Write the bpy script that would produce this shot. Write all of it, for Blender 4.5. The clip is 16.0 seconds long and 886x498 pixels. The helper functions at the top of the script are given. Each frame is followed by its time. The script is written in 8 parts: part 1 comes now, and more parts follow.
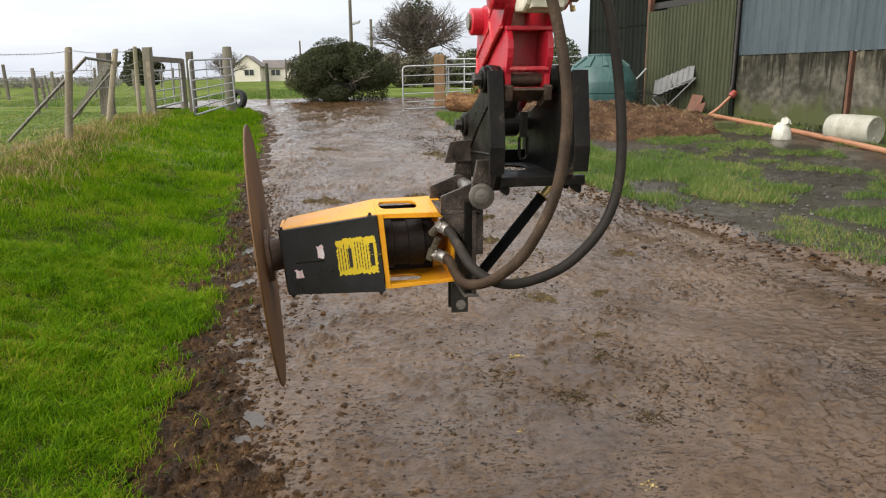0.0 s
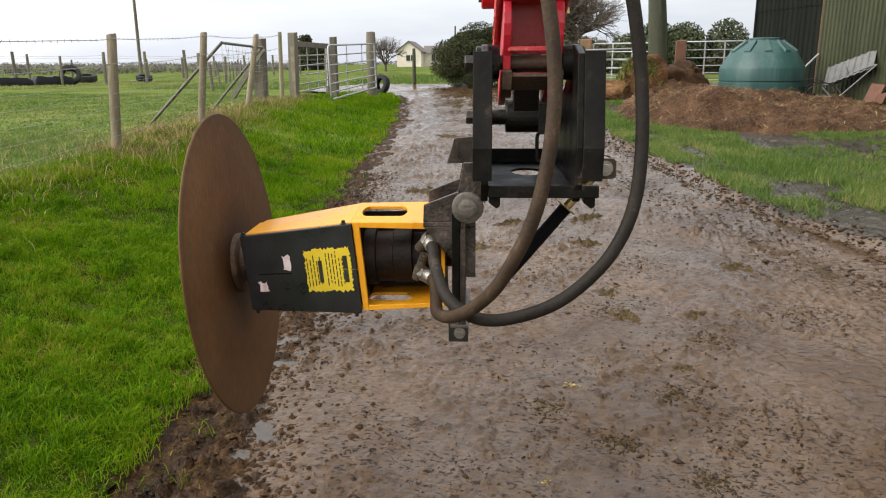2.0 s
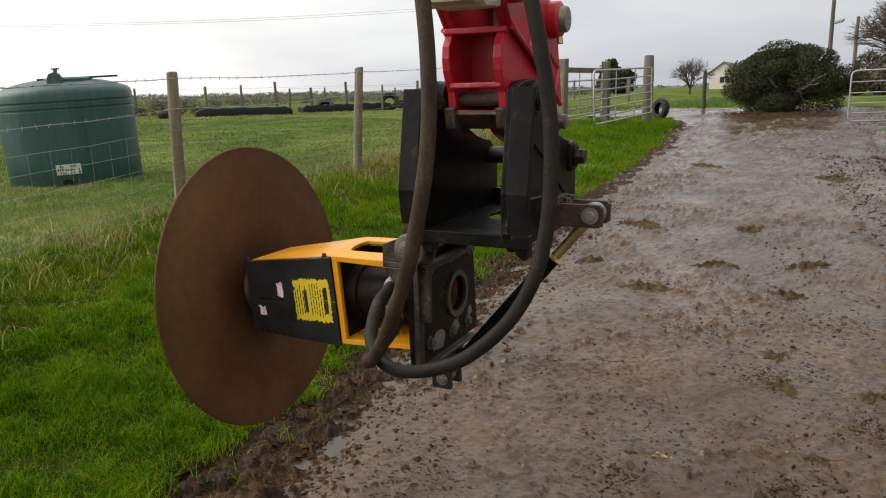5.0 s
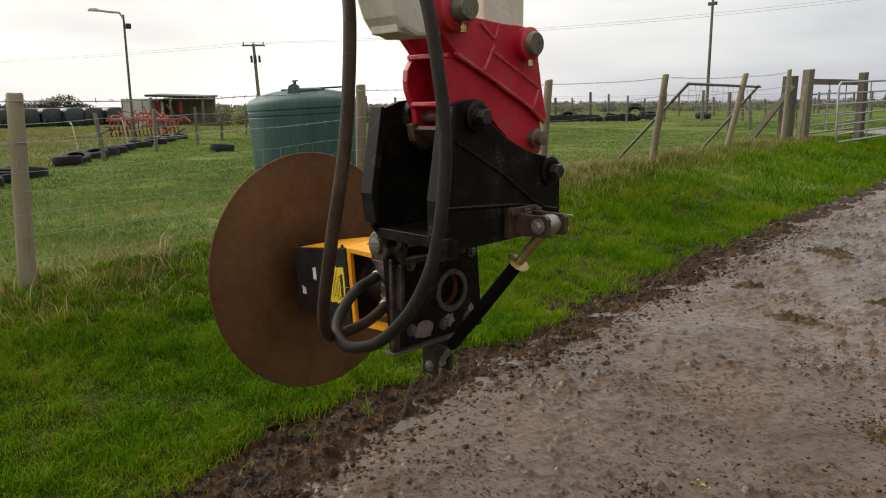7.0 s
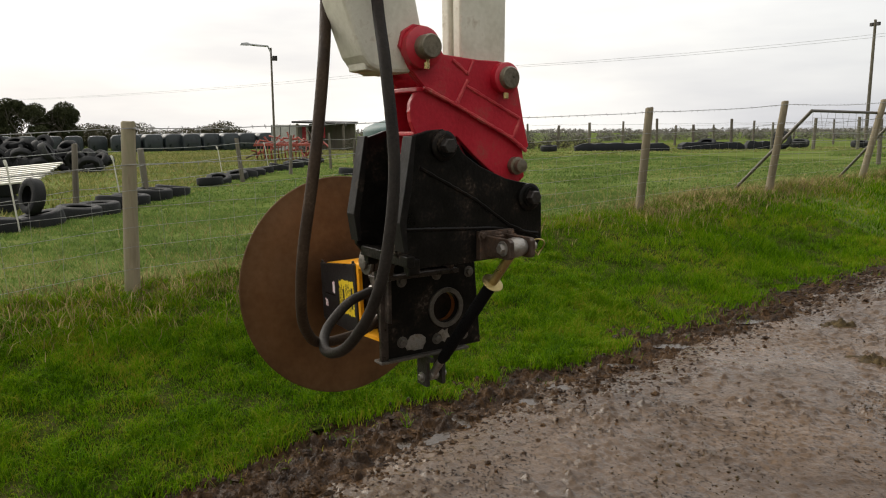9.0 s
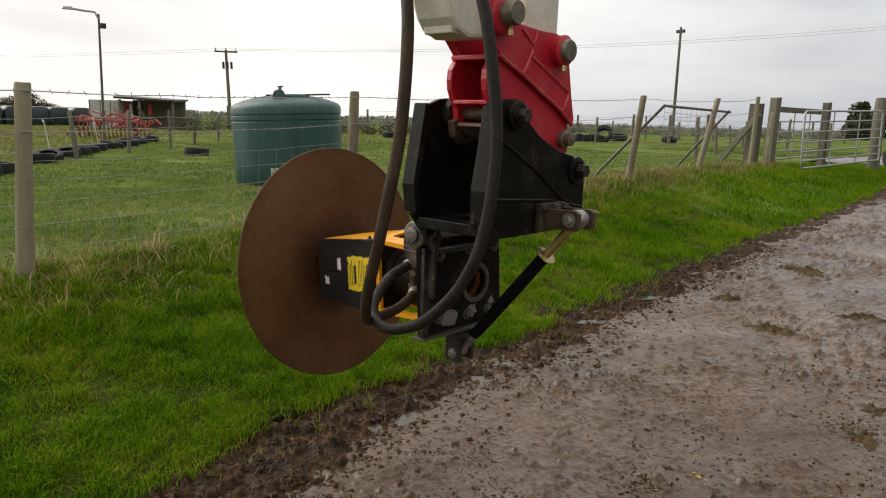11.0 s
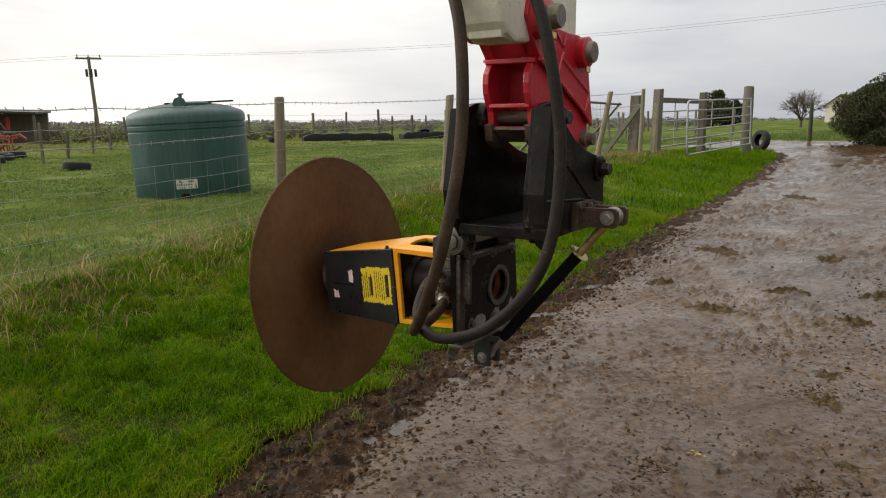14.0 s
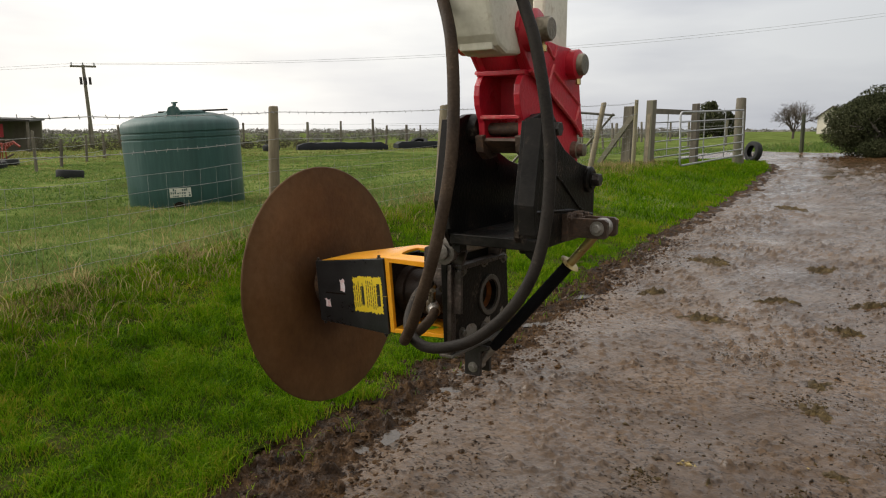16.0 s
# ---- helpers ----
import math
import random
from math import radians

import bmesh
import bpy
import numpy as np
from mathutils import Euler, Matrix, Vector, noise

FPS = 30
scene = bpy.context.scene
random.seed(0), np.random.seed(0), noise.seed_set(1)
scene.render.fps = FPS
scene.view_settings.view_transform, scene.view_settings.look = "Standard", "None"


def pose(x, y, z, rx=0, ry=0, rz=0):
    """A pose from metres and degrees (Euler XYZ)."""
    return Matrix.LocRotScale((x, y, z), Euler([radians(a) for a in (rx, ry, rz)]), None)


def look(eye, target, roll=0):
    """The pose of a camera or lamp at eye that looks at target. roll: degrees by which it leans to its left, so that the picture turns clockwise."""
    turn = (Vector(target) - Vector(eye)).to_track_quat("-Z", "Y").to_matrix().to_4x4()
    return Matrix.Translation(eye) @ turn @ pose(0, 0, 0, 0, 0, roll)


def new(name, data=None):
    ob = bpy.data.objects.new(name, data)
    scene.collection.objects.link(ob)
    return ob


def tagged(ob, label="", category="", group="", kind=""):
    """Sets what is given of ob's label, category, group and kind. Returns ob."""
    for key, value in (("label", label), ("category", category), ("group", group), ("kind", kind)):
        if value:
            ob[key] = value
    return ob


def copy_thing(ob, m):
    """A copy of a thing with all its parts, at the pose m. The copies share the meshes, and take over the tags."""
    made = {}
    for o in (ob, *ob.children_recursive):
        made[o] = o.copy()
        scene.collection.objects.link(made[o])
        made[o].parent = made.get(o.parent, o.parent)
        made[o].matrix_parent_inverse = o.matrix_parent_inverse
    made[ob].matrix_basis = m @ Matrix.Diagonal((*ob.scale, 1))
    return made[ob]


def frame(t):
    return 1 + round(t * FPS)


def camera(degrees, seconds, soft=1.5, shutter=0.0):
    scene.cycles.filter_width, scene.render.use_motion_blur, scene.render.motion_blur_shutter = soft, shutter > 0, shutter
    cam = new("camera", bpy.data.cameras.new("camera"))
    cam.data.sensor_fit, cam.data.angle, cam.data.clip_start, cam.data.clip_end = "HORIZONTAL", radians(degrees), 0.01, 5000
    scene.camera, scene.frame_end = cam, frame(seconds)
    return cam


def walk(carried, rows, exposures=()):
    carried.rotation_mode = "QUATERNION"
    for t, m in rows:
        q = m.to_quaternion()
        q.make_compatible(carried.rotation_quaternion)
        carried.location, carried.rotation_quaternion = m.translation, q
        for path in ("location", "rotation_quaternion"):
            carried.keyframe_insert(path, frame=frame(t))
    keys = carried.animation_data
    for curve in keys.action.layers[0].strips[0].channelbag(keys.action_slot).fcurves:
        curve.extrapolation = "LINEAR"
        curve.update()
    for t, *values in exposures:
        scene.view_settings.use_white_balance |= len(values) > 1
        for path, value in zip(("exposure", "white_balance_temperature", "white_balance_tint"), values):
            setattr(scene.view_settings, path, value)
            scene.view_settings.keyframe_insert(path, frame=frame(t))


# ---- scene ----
cam = camera(62.4, 16.0, 1.1)
PATH = [
    (0, (0.198, -0.345, 1.683), (0.12, 1.6, 1.226), -0.5),
    (0.5, (0.261, -0.233, 1.682), (0.105, 1.709, 1.229), -1.3),
    (1, (0.39, -0.057, 1.691), (0.253, 1.885, 1.233), -2.1),
    (1.5, (0.467, 0.071, 1.681), (0.166, 1.987, 1.194), -1.9),
    (2, (0.675, 0.196, 1.671), (0.188, 2.073, 1.181), -0.3),
    (2.5, (0.796, 0.282, 1.671), (0.265, 2.141, 1.159), -1.3),
    (3, (0.872, 0.364, 1.667), (0.25, 2.197, 1.165), -1.6),
    (3.5, (1.023, 0.486, 1.699), (0.296, 2.304, 1.29), -0.9),
    (4, (1.165, 0.572, 1.697), (0.251, 2.307, 1.305), -1.8),
    (4.2, (1.235, 0.61, 1.693), (0.239, 2.294, 1.279), -1.4),
    (6.3, (1.966, 0.897, 1.699), (0.473, 2.177, 1.336), -0.6),
    (6.5, (2.05, 0.954, 1.692), (0.497, 2.154, 1.308), 0.0),
    (7, (2.245, 1.148, 1.706), (0.585, 2.196, 1.321), -0.5),
    (7.5, (2.365, 1.259, 1.711), (0.67, 2.269, 1.382), -2.3),
    (8, (2.416, 1.428, 1.697), (0.683, 2.359, 1.338), 0.2),
    (8.5, (2.508, 1.521, 1.72), (0.703, 2.336, 1.442), 0.4),
    (9, (2.627, 1.519, 1.713), (0.789, 2.244, 1.399), -0.3),
    (9.2, (2.634, 1.495, 1.696), (0.807, 2.238, 1.365), -0.2),
    (11.3, (2.138, 0.816, 1.649), (0.558, 1.998, 1.32), 1.7),
    (11.5, (2.074, 0.785, 1.658), (0.522, 2.005, 1.337), 1.6),
    (12, (1.973, 0.661, 1.655), (0.591, 2.069, 1.33), 1.9),
    (12.5, (1.91, 0.503, 1.666), (0.521, 1.895, 1.3), 0.2),
    (13, (1.913, 0.497, 1.663), (0.52, 1.889, 1.311), 1.2),
    (13.5, (1.904, 0.51, 1.661), (0.489, 1.881, 1.316), -0.3),
    (14, (1.904, 0.514, 1.661), (0.49, 1.887, 1.32), -0.4),
    (14.5, (1.914, 0.514, 1.664), (0.505, 1.895, 1.334), -0.3),
    (15, (1.917, 0.513, 1.664), (0.506, 1.892, 1.335), -0.3),
    (15.5, (1.921, 0.512, 1.666), (0.518, 1.9, 1.344), -0.1),
    (16, (1.92, 0.512, 1.665), (0.514, 1.9, 1.349), -0.1),
]
EXPOSURES = [(0.0, 0.80, 6500, 10), (3.0, 0.78, 6500, 10), (4.2, 0.42, 6550, 10), (7.0, 0.2, 6720, 10), (16.0, 0.19, 6720, 10)]
walk(cam, [(t, look(eye, target, roll)) for t, eye, target, roll in PATH], EXPOSURES)
CLOUD, SUN_POWER = 0.88, 2.0

# ---- world, sun ----
world = bpy.data.worlds.new("overcast_sky")
scene.world = world
world.use_nodes = True
wn, wl = world.node_tree.nodes, world.node_tree.links
wn.clear()
SUN_EL, SUN_ROT = radians(34), radians(238)
sky = wn.new("ShaderNodeTexSky")
sky.sky_type = 'NISHITA'
sky.sun_disc = False
sky.sun_elevation, sky.sun_rotation = SUN_EL, SUN_ROT
sky.air_density, sky.dust_density = 1.0, 4.0
tc = wn.new("ShaderNodeTexCoord")
mp = wn.new("ShaderNodeMapping")
mp.inputs["Scale"].default_value = (1.0, 1.0, 5.0)
wl.new(tc.outputs["Generated"], mp.inputs["Vector"])
cn = wn.new("ShaderNodeTexNoise")
cn.inputs["Scale"].default_value, cn.inputs["Detail"].default_value = 1.7, 5.0
wl.new(mp.outputs["Vector"], cn.inputs["Vector"])
cr = wn.new("ShaderNodeValToRGB")
cr.color_ramp.elements[0].position, cr.color_ramp.elements[0].color = 0.36, (0.68, 0.68, 0.70, 1)
cr.color_ramp.elements[1].position, cr.color_ramp.elements[1].color = 0.62, (1.0, 0.985, 0.94, 1)
wl.new(cn.outputs["Fac"], cr.inputs["Fac"])
b_sky = wn.new("ShaderNodeBackground")
b_sky.inputs["Strength"].default_value = 0.1
wl.new(sky.outputs["Color"], b_sky.inputs["Color"])
b_cloud = wn.new("ShaderNodeBackground")
b_cloud.inputs["Strength"].default_value = CLOUD
sx = wn.new("ShaderNodeSeparateXYZ")
wl.new(tc.outputs["Generated"], sx.inputs[0])
side = wn.new("ShaderNodeMapRange")
side.inputs["From Min"].default_value, side.inputs["From Max"].default_value = -1.0, 1.0
side.inputs["To Min"].default_value, side.inputs["To Max"].default_value = 1.16, 0.80
wl.new(sx.outputs["X"], side.inputs["Value"])
low = wn.new("ShaderNodeMapRange")
low.inputs["From Min"].default_value, low.inputs["From Max"].default_value = 0.12, 0.75
low.inputs["To Min"].default_value, low.inputs["To Max"].default_value = 1.0, 1.45
wl.new(sx.outputs["Z"], low.inputs["Value"])
north = wn.new("ShaderNodeMapRange")
north.inputs["From Min"].default_value, north.inputs["From Max"].default_value = 0.55, 1.0
north.inputs["To Min"].default_value, north.inputs["To Max"].default_value = 1.10, 0.68
wl.new(sx.outputs["Y"], north.inputs["Value"])
around = wn.new("ShaderNodeMath")
around.operation = 'MULTIPLY'
wl.new(side.outputs["Result"], around.inputs[0])
wl.new(north.outputs["Result"], around.inputs[1])
both = wn.new("ShaderNodeMath")
both.operation = 'MULTIPLY'
wl.new(around.outputs[0], both.inputs[0])
wl.new(low.outputs["Result"], both.inputs[1])
power = wn.new("ShaderNodeMath")
power.operation = 'MULTIPLY'
power.inputs[1].default_value = CLOUD
wl.new(both.outputs[0], power.inputs[0])
wl.new(power.outputs[0], b_cloud.inputs["Strength"])
blue = wn.new("ShaderNodeMapRange")
blue.inputs["From Min"].default_value, blue.inputs["From Max"].default_value = 0.5, 1.0
wl.new(sx.outputs["Y"], blue.inputs["Value"])
tint = wn.new("ShaderNodeMix")
tint.data_type, tint.blend_type = 'RGBA', 'MULTIPLY'
wl.new(blue.outputs["Result"], tint.inputs["Factor"])
wl.new(cr.outputs["Color"], tint.inputs[6])
tint.inputs[7].default_value = (0.93, 0.99, 1.10, 1)
wl.new(tint.outputs[2], b_cloud.inputs["Color"])
mx = wn.new("ShaderNodeMixShader")
mx.inputs["Fac"].default_value = 0.9
wl.new(b_sky.outputs[0], mx.inputs[1])
wl.new(b_cloud.outputs[0], mx.inputs[2])
wo = wn.new("ShaderNodeOutputWorld")
wl.new(mx.outputs[0], wo.inputs["Surface"])
sun = new("sun", bpy.data.lights.new("sun", 'SUN'))
sun.data.energy, sun.data.angle, sun.data.color = SUN_POWER, radians(50), (1.0, 0.96, 0.9)
sun.matrix_world = look((0, 0, 0), (-math.sin(SUN_ROT) * math.cos(SUN_EL), -math.cos(SUN_ROT) * math.cos(SUN_EL), -math.sin(SUN_EL)))

# ---- materials ----


def material(name, colors, rough=0.6, metal=0.0, scale=6.0, fine=60.0, bump=0.3, bump_scale=None, rough_var=0.15, stretch=(1, 1, 1), island=0.0, spec=0.5, per_object=0.0, translucent=0.0, bump_dist=0.01):
    """A painted, worn or earthy surface: colours mixed by coarse and fine noise, relief, uneven gloss."""
    m = bpy.data.materials.new(name)
    m.use_nodes = True
    n, l = m.node_tree.nodes, m.node_tree.links
    p = n["Principled BSDF"]
    t = n.new("ShaderNodeTexCoord")
    g = n.new("ShaderNodeMapping")
    g.inputs["Scale"].default_value = stretch
    l.new(t.outputs["Object"], g.inputs["Vector"])
    a = n.new("ShaderNodeTexNoise")
    a.inputs["Scale"].default_value, a.inputs["Detail"].default_value, a.inputs["Roughness"].default_value = scale, 6.0, 0.62
    l.new(g.outputs["Vector"], a.inputs["Vector"])
    b = n.new("ShaderNodeTexNoise")
    b.inputs["Scale"].default_value, b.inputs["Detail"].default_value = fine, 4.0
    l.new(g.outputs["Vector"], b.inputs["Vector"])
    mix = n.new("ShaderNodeMath")
    mix.operation = 'MULTIPLY_ADD'
    l.new(b.outputs["Fac"], mix.inputs[0])
    mix.inputs[1].default_value = 0.45
    sub = n.new("ShaderNodeMath")
    sub.operation = 'SUBTRACT'
    l.new(a.outputs["Fac"], sub.inputs[0])
    sub.inputs[1].default_value = 0.225
    l.new(sub.outputs[0], mix.inputs[2])
    fac = mix.outputs[0]
    if island or per_object:
        src = n.new("ShaderNodeNewGeometry").outputs["Random Per Island"] if island else n.new("ShaderNodeObjectInfo").outputs["Random"]
        k = n.new("ShaderNodeMath")
        k.operation = 'MULTIPLY_ADD'
        l.new(src, k.inputs[0])
        k.inputs[1].default_value = island or per_object
        s2 = n.new("ShaderNodeMath")
        s2.operation = 'SUBTRACT'
        l.new(fac, s2.inputs[0])
        s2.inputs[1].default_value = (island or per_object) / 2
        l.new(s2.outputs[0], k.inputs[2])
        fac = k.outputs[0]
    r = n.new("ShaderNodeValToRGB")
    el = r.color_ramp.elements
    while len(el) < len(colors):
        el.new(0.5)
    for i, (pos, c) in enumerate(colors):
        el[i].position, el[i].color = pos, (*c, 1)
    l.new(fac, r.inputs["Fac"])
    l.new(r.outputs["Color"], p.inputs["Base Color"])
    q = n.new("ShaderNodeMapRange")
    q.inputs["From Min"].default_value, q.inputs["From Max"].default_value = 0.3, 0.7
    q.inputs["To Min"].default_value, q.inputs["To Max"].default_value = max(0.02, rough - rough_var), min(1.0, rough + rough_var)
    l.new(a.outputs["Fac"], q.inputs["Value"])
    l.new(q.outputs["Result"], p.inputs["Roughness"])
    p.inputs["Metallic"].default_value = metal
    p.inputs["Specular IOR Level"].default_value = spec
    if bump:
        u = n.new("ShaderNodeBump")
        u.inputs["Strength"].default_value, u.inputs["Distance"].default_value = bump, bump_dist
        h = n.new("ShaderNodeTexNoise")
        h.inputs["Scale"].default_value, h.inputs["Detail"].default_value = bump_scale or fine, 6.0
        l.new(g.outputs["Vector"], h.inputs["Vector"])
        l.new(h.outputs["Fac"], u.inputs["Height"])
        l.new(u.outputs["Normal"], p.inputs["Normal"])
    if translucent:
        tr = n.new("ShaderNodeBsdfTranslucent")
        l.new(r.outputs["Color"], tr.inputs["Color"])
        ms = n.new("ShaderNodeMixShader")
        ms.inputs["Fac"].default_value = translucent
        l.new(p.outputs[0], ms.inputs[1])
        l.new(tr.outputs[0], ms.inputs[2])
        l.new(ms.outputs[0], n["Material Output"].inputs["Surface"])
    return m


M = dict(
    black=material("black_paint_worn", [(0.3, (0.0036, 0.0033, 0.0030)), (0.55, (0.0085, 0.0075, 0.0064)), (0.66, (0.022, 0.016, 0.012)), (0.77, (0.10, 0.08, 0.062))], 0.4, 0, 11, 95, 0.18, rough_var=0.14, spec=0.13),
    black_flat=material("black_flange_paint", [(0.3, (0.007, 0.0066, 0.0062)), (0.62, (0.015, 0.0135, 0.012)), (0.8, (0.06, 0.046, 0.034))], 0.5, 0, 9, 60, 0.12, spec=0.11),
    cover=material("black_cover_paint", [(0.3, (0.012, 0.012, 0.013)), (0.7, (0.022, 0.022, 0.023)), (0.85, (0.1, 0.09, 0.07))], 0.38, 0, 12, 120, 0.1),
    red=material("red_paint", [(0.25, (0.31, 0.007, 0.017)), (0.58, (0.45, 0.012, 0.028)), (0.72, (0.36, 0.035, 0.035)), (0.82, (0.26, 0.10, 0.07))], 0.36, 0, 7, 80, 0.15, rough_var=0.12),
    red_edge=material("red_worn_edge", [(0.3, (0.42, 0.012, 0.03)), (0.6, (0.5, 0.06, 0.06)), (0.8, (0.42, 0.2, 0.14))], 0.4, 0, 14, 90, 0.3),
    cream=material("cream_paint", [(0.25, (0.50, 0.48, 0.38)), (0.62, (0.66, 0.64, 0.54)), (0.85, (0.36, 0.29, 0.19))], 0.45, 0, 6, 60, 0.15),
    yellow=material("yellow_paint", [(0.25, (0.72, 0.27, 0.008)), (0.65, (0.80, 0.36, 0.012)), (0.85, (0.55, 0.22, 0.02))], 0.38, 0, 6, 70, 0.12),
    label=material("label_yellow", [(0.3, (0.72, 0.50, 0.02)), (0.7, (0.80, 0.60, 0.03))], 0.5, 0, 20, 100, 0.05),
    ink=material("black_ink", [(0.3, (0.02, 0.02, 0.015)), (0.7, (0.03, 0.03, 0.02))], 0.5, 0, 20, 100, 0.0),
    pink=material("pale_sticker", [(0.35, (0.75, 0.45, 0.46)), (0.6, (0.85, 0.75, 0.75))], 0.5, 0, 60, 200, 0.0),
    rust=material("rusty_steel", [(0.25, (0.034, 0.021, 0.014)), (0.55, (0.085, 0.056, 0.040)), (0.8, (0.18, 0.095, 0.05))], 0.55, 0.25, 14, 90, 0.35),
    worn=material("worn_brown_steel", [(0.28, (0.014, 0.011, 0.009)), (0.5, (0.040, 0.029, 0.023)), (0.64, (0.075, 0.055, 0.044)), (0.8, (0.19, 0.15, 0.12))], 0.42, 0.2, 16, 110, 0.3, rough_var=0.2),
    orange_rust=material("rusty_orange_paint", [(0.3, (0.09, 0.03, 0.012)), (0.6, (0.26, 0.085, 0.018)), (0.8, (0.40, 0.15, 0.02))], 0.5, 0, 16, 80, 0.3),
    steel=material("dull_steel", [(0.3, (0.20, 0.185, 0.165)), (0.6, (0.36, 0.34, 0.31)), (0.8, (0.22, 0.15, 0.10))], 0.42, 0.75, 18, 120, 0.25),
    brass=material("plated_fitting", [(0.3, (0.35, 0.26, 0.10)), (0.7, (0.50, 0.40, 0.18))], 0.35, 0.8, 18, 120, 0.15),
    pinsteel=material("greased_pin", [(0.3, (0.10, 0.085, 0.06)), (0.6, (0.22, 0.19, 0.14)), (0.8, (0.14, 0.09, 0.05))], 0.35, 0.6, 14, 90, 0.2),
    pinhead=material("worn_pin_head", [(0.3, (0.075, 0.066, 0.055)), (0.6, (0.145, 0.13, 0.112)), (0.8, (0.10, 0.06, 0.04))], 0.48, 0.5, 18, 120, 0.25),
    dark=material("dark_iron", [(0.3, (0.015, 0.013, 0.012)), (0.7, (0.035, 0.03, 0.026)), (0.85, (0.08, 0.055, 0.04))], 0.45, 0.2, 12, 90, 0.3),
    motor=material("hydraulic_motor_black", [(0.3, (0.007, 0.005, 0.004)), (0.7, (0.020, 0.012, 0.008))], 0.5, 0.0, 10, 80, 0.25, spec=0.14),
    hose_a=material("dusty_rubber", [(0.3, (0.024, 0.015, 0.0095)), (0.6, (0.050, 0.033, 0.021)), (0.85, (0.11, 0.075, 0.05))], 0.62, 0, 12, 120, 0.25, spec=0.15),
    hose_b=material("black_rubber", [(0.3, (0.013, 0.011, 0.0095)), (0.65, (0.028, 0.023, 0.019)), (0.9, (0.12, 0.095, 0.07))], 0.58, 0, 12, 120, 0.2, spec=0.14),
    sleeve=material("woven_sleeve", [(0.3, (0.003, 0.003, 0.0035)), (0.7, (0.007, 0.007, 0.0075))], 0.8, 0, 20, 300, 0.4, 400, spec=0.1),
    post=material("fence_post_wood", [(0.25, (0.13, 0.105, 0.065)), (0.55, (0.25, 0.21, 0.14)), (0.8, (0.18, 0.18, 0.10))], 0.85, 0, 3, 40, 0.6, 50, stretch=(1, 1, 0.15), per_object=0.3),
    oldwood=material("grey_old_wood", [(0.25, (0.07, 0.06, 0.045)), (0.55, (0.15, 0.13, 0.10)), (0.8, (0.12, 0.13, 0.08))], 0.9, 0, 3, 40, 0.6, 40, stretch=(1, 1, 0.12), per_object=0.3),
    freshwood=material("tan_wood", [(0.25, (0.11, 0.062, 0.028)), (0.55, (0.21, 0.125, 0.058)), (0.8, (0.15, 0.095, 0.05))], 0.85, 0, 4, 40, 0.6, 40, stretch=(1, 1, 0.3)),
    galv=material("galvanised_steel", [(0.3, (0.27, 0.275, 0.28)), (0.6, (0.40, 0.41, 0.415)), (0.85, (0.24, 0.20, 0.16))], 0.5, 0.5, 8, 60, 0.1),
    wire=material("fence_wire", [(0.3, (0.20, 0.20, 0.19)), (0.7, (0.34, 0.335, 0.33))], 0.5, 0.5, 8, 60, 0.0),
    tank=material("green_tank_plastic", [(0.28, (0.015, 0.050, 0.047)), (0.52, (0.026, 0.074, 0.068)), (0.66, (0.046, 0.098, 0.090)), (0.8, (0.11, 0.145, 0.13))], 0.45, 0, 2.6, 25, 0.08, stretch=(1, 1, 0.10), spec=0.45),
    rubber=material("weathered_tyre", [(0.3, (0.010, 0.0105, 0.011)), (0.65, (0.024, 0.025, 0.026)), (0.85, (0.05, 0.052, 0.045))], 0.75, 0, 5, 50, 0.3, per_object=0.3, spec=0.25),
    wrap=material("black_bale_wrap", [(0.3, (0.012, 0.016, 0.019)), (0.7, (0.030, 0.040, 0.045))], 0.36, 0, 3, 25, 0.5, 6, per_object=0.2, spec=0.5),
    white=material("dirty_white_plastic", [(0.3, (0.40, 0.39, 0.32)), (0.65, (0.54, 0.53, 0.46)), (0.85, (0.36, 0.34, 0.24))], 0.45, 0, 4, 30, 0.05),
    drum=material("grimy_white_drum", [(0.3, (0.24, 0.23, 0.18)), (0.65, (0.36, 0.35, 0.29)), (0.85, (0.22, 0.20, 0.14))], 0.45, 0, 4, 30, 0.05),
    pipe=material("orange_drain_pipe", [(0.3, (0.25, 0.105, 0.05)), (0.65, (0.33, 0.155, 0.08)), (0.85, (0.20, 0.12, 0.075))], 0.5, 0, 3, 30, 0.05),
    concrete=material("stained_concrete", [(0.30, (0.022, 0.021, 0.015)), (0.44, (0.048, 0.045, 0.033)), (0.56, (0.098, 0.091, 0.070)), (0.70, (0.165, 0.154, 0.122))], 0.9, 0, 0.8, 6, 0.3, 20, spec=0.2),
    blue_tin=material("blue_grey_sheeting", [(0.3, (0.040, 0.058, 0.068)), (0.65, (0.068, 0.088, 0.098)), (0.85, (0.072, 0.076, 0.076))], 0.55, 0.1, 1.5, 20, 0.05, stretch=(1, 1, 0.2), spec=0.35),
    green_tin=material("green_sheeting", [(0.3, (0.030, 0.035, 0.015)), (0.6, (0.049, 0.056, 0.026)), (0.85, (0.042, 0.037, 0.024))], 0.65, 0.05, 1.2, 18, 0.05, stretch=(1, 1, 0.2), spec=0.35),
    # near-black: the shade of the shed's far bay is put into this green
    dark_tin=material("shaded_green_sheeting", [(0.3, (0.007, 0.009, 0.007)), (0.65, (0.014, 0.017, 0.013)), (0.85, (0.03, 0.027, 0.02))], 0.8, 0.0, 1.2, 18, 0.05, stretch=(1, 1, 0.2), spec=0.08),
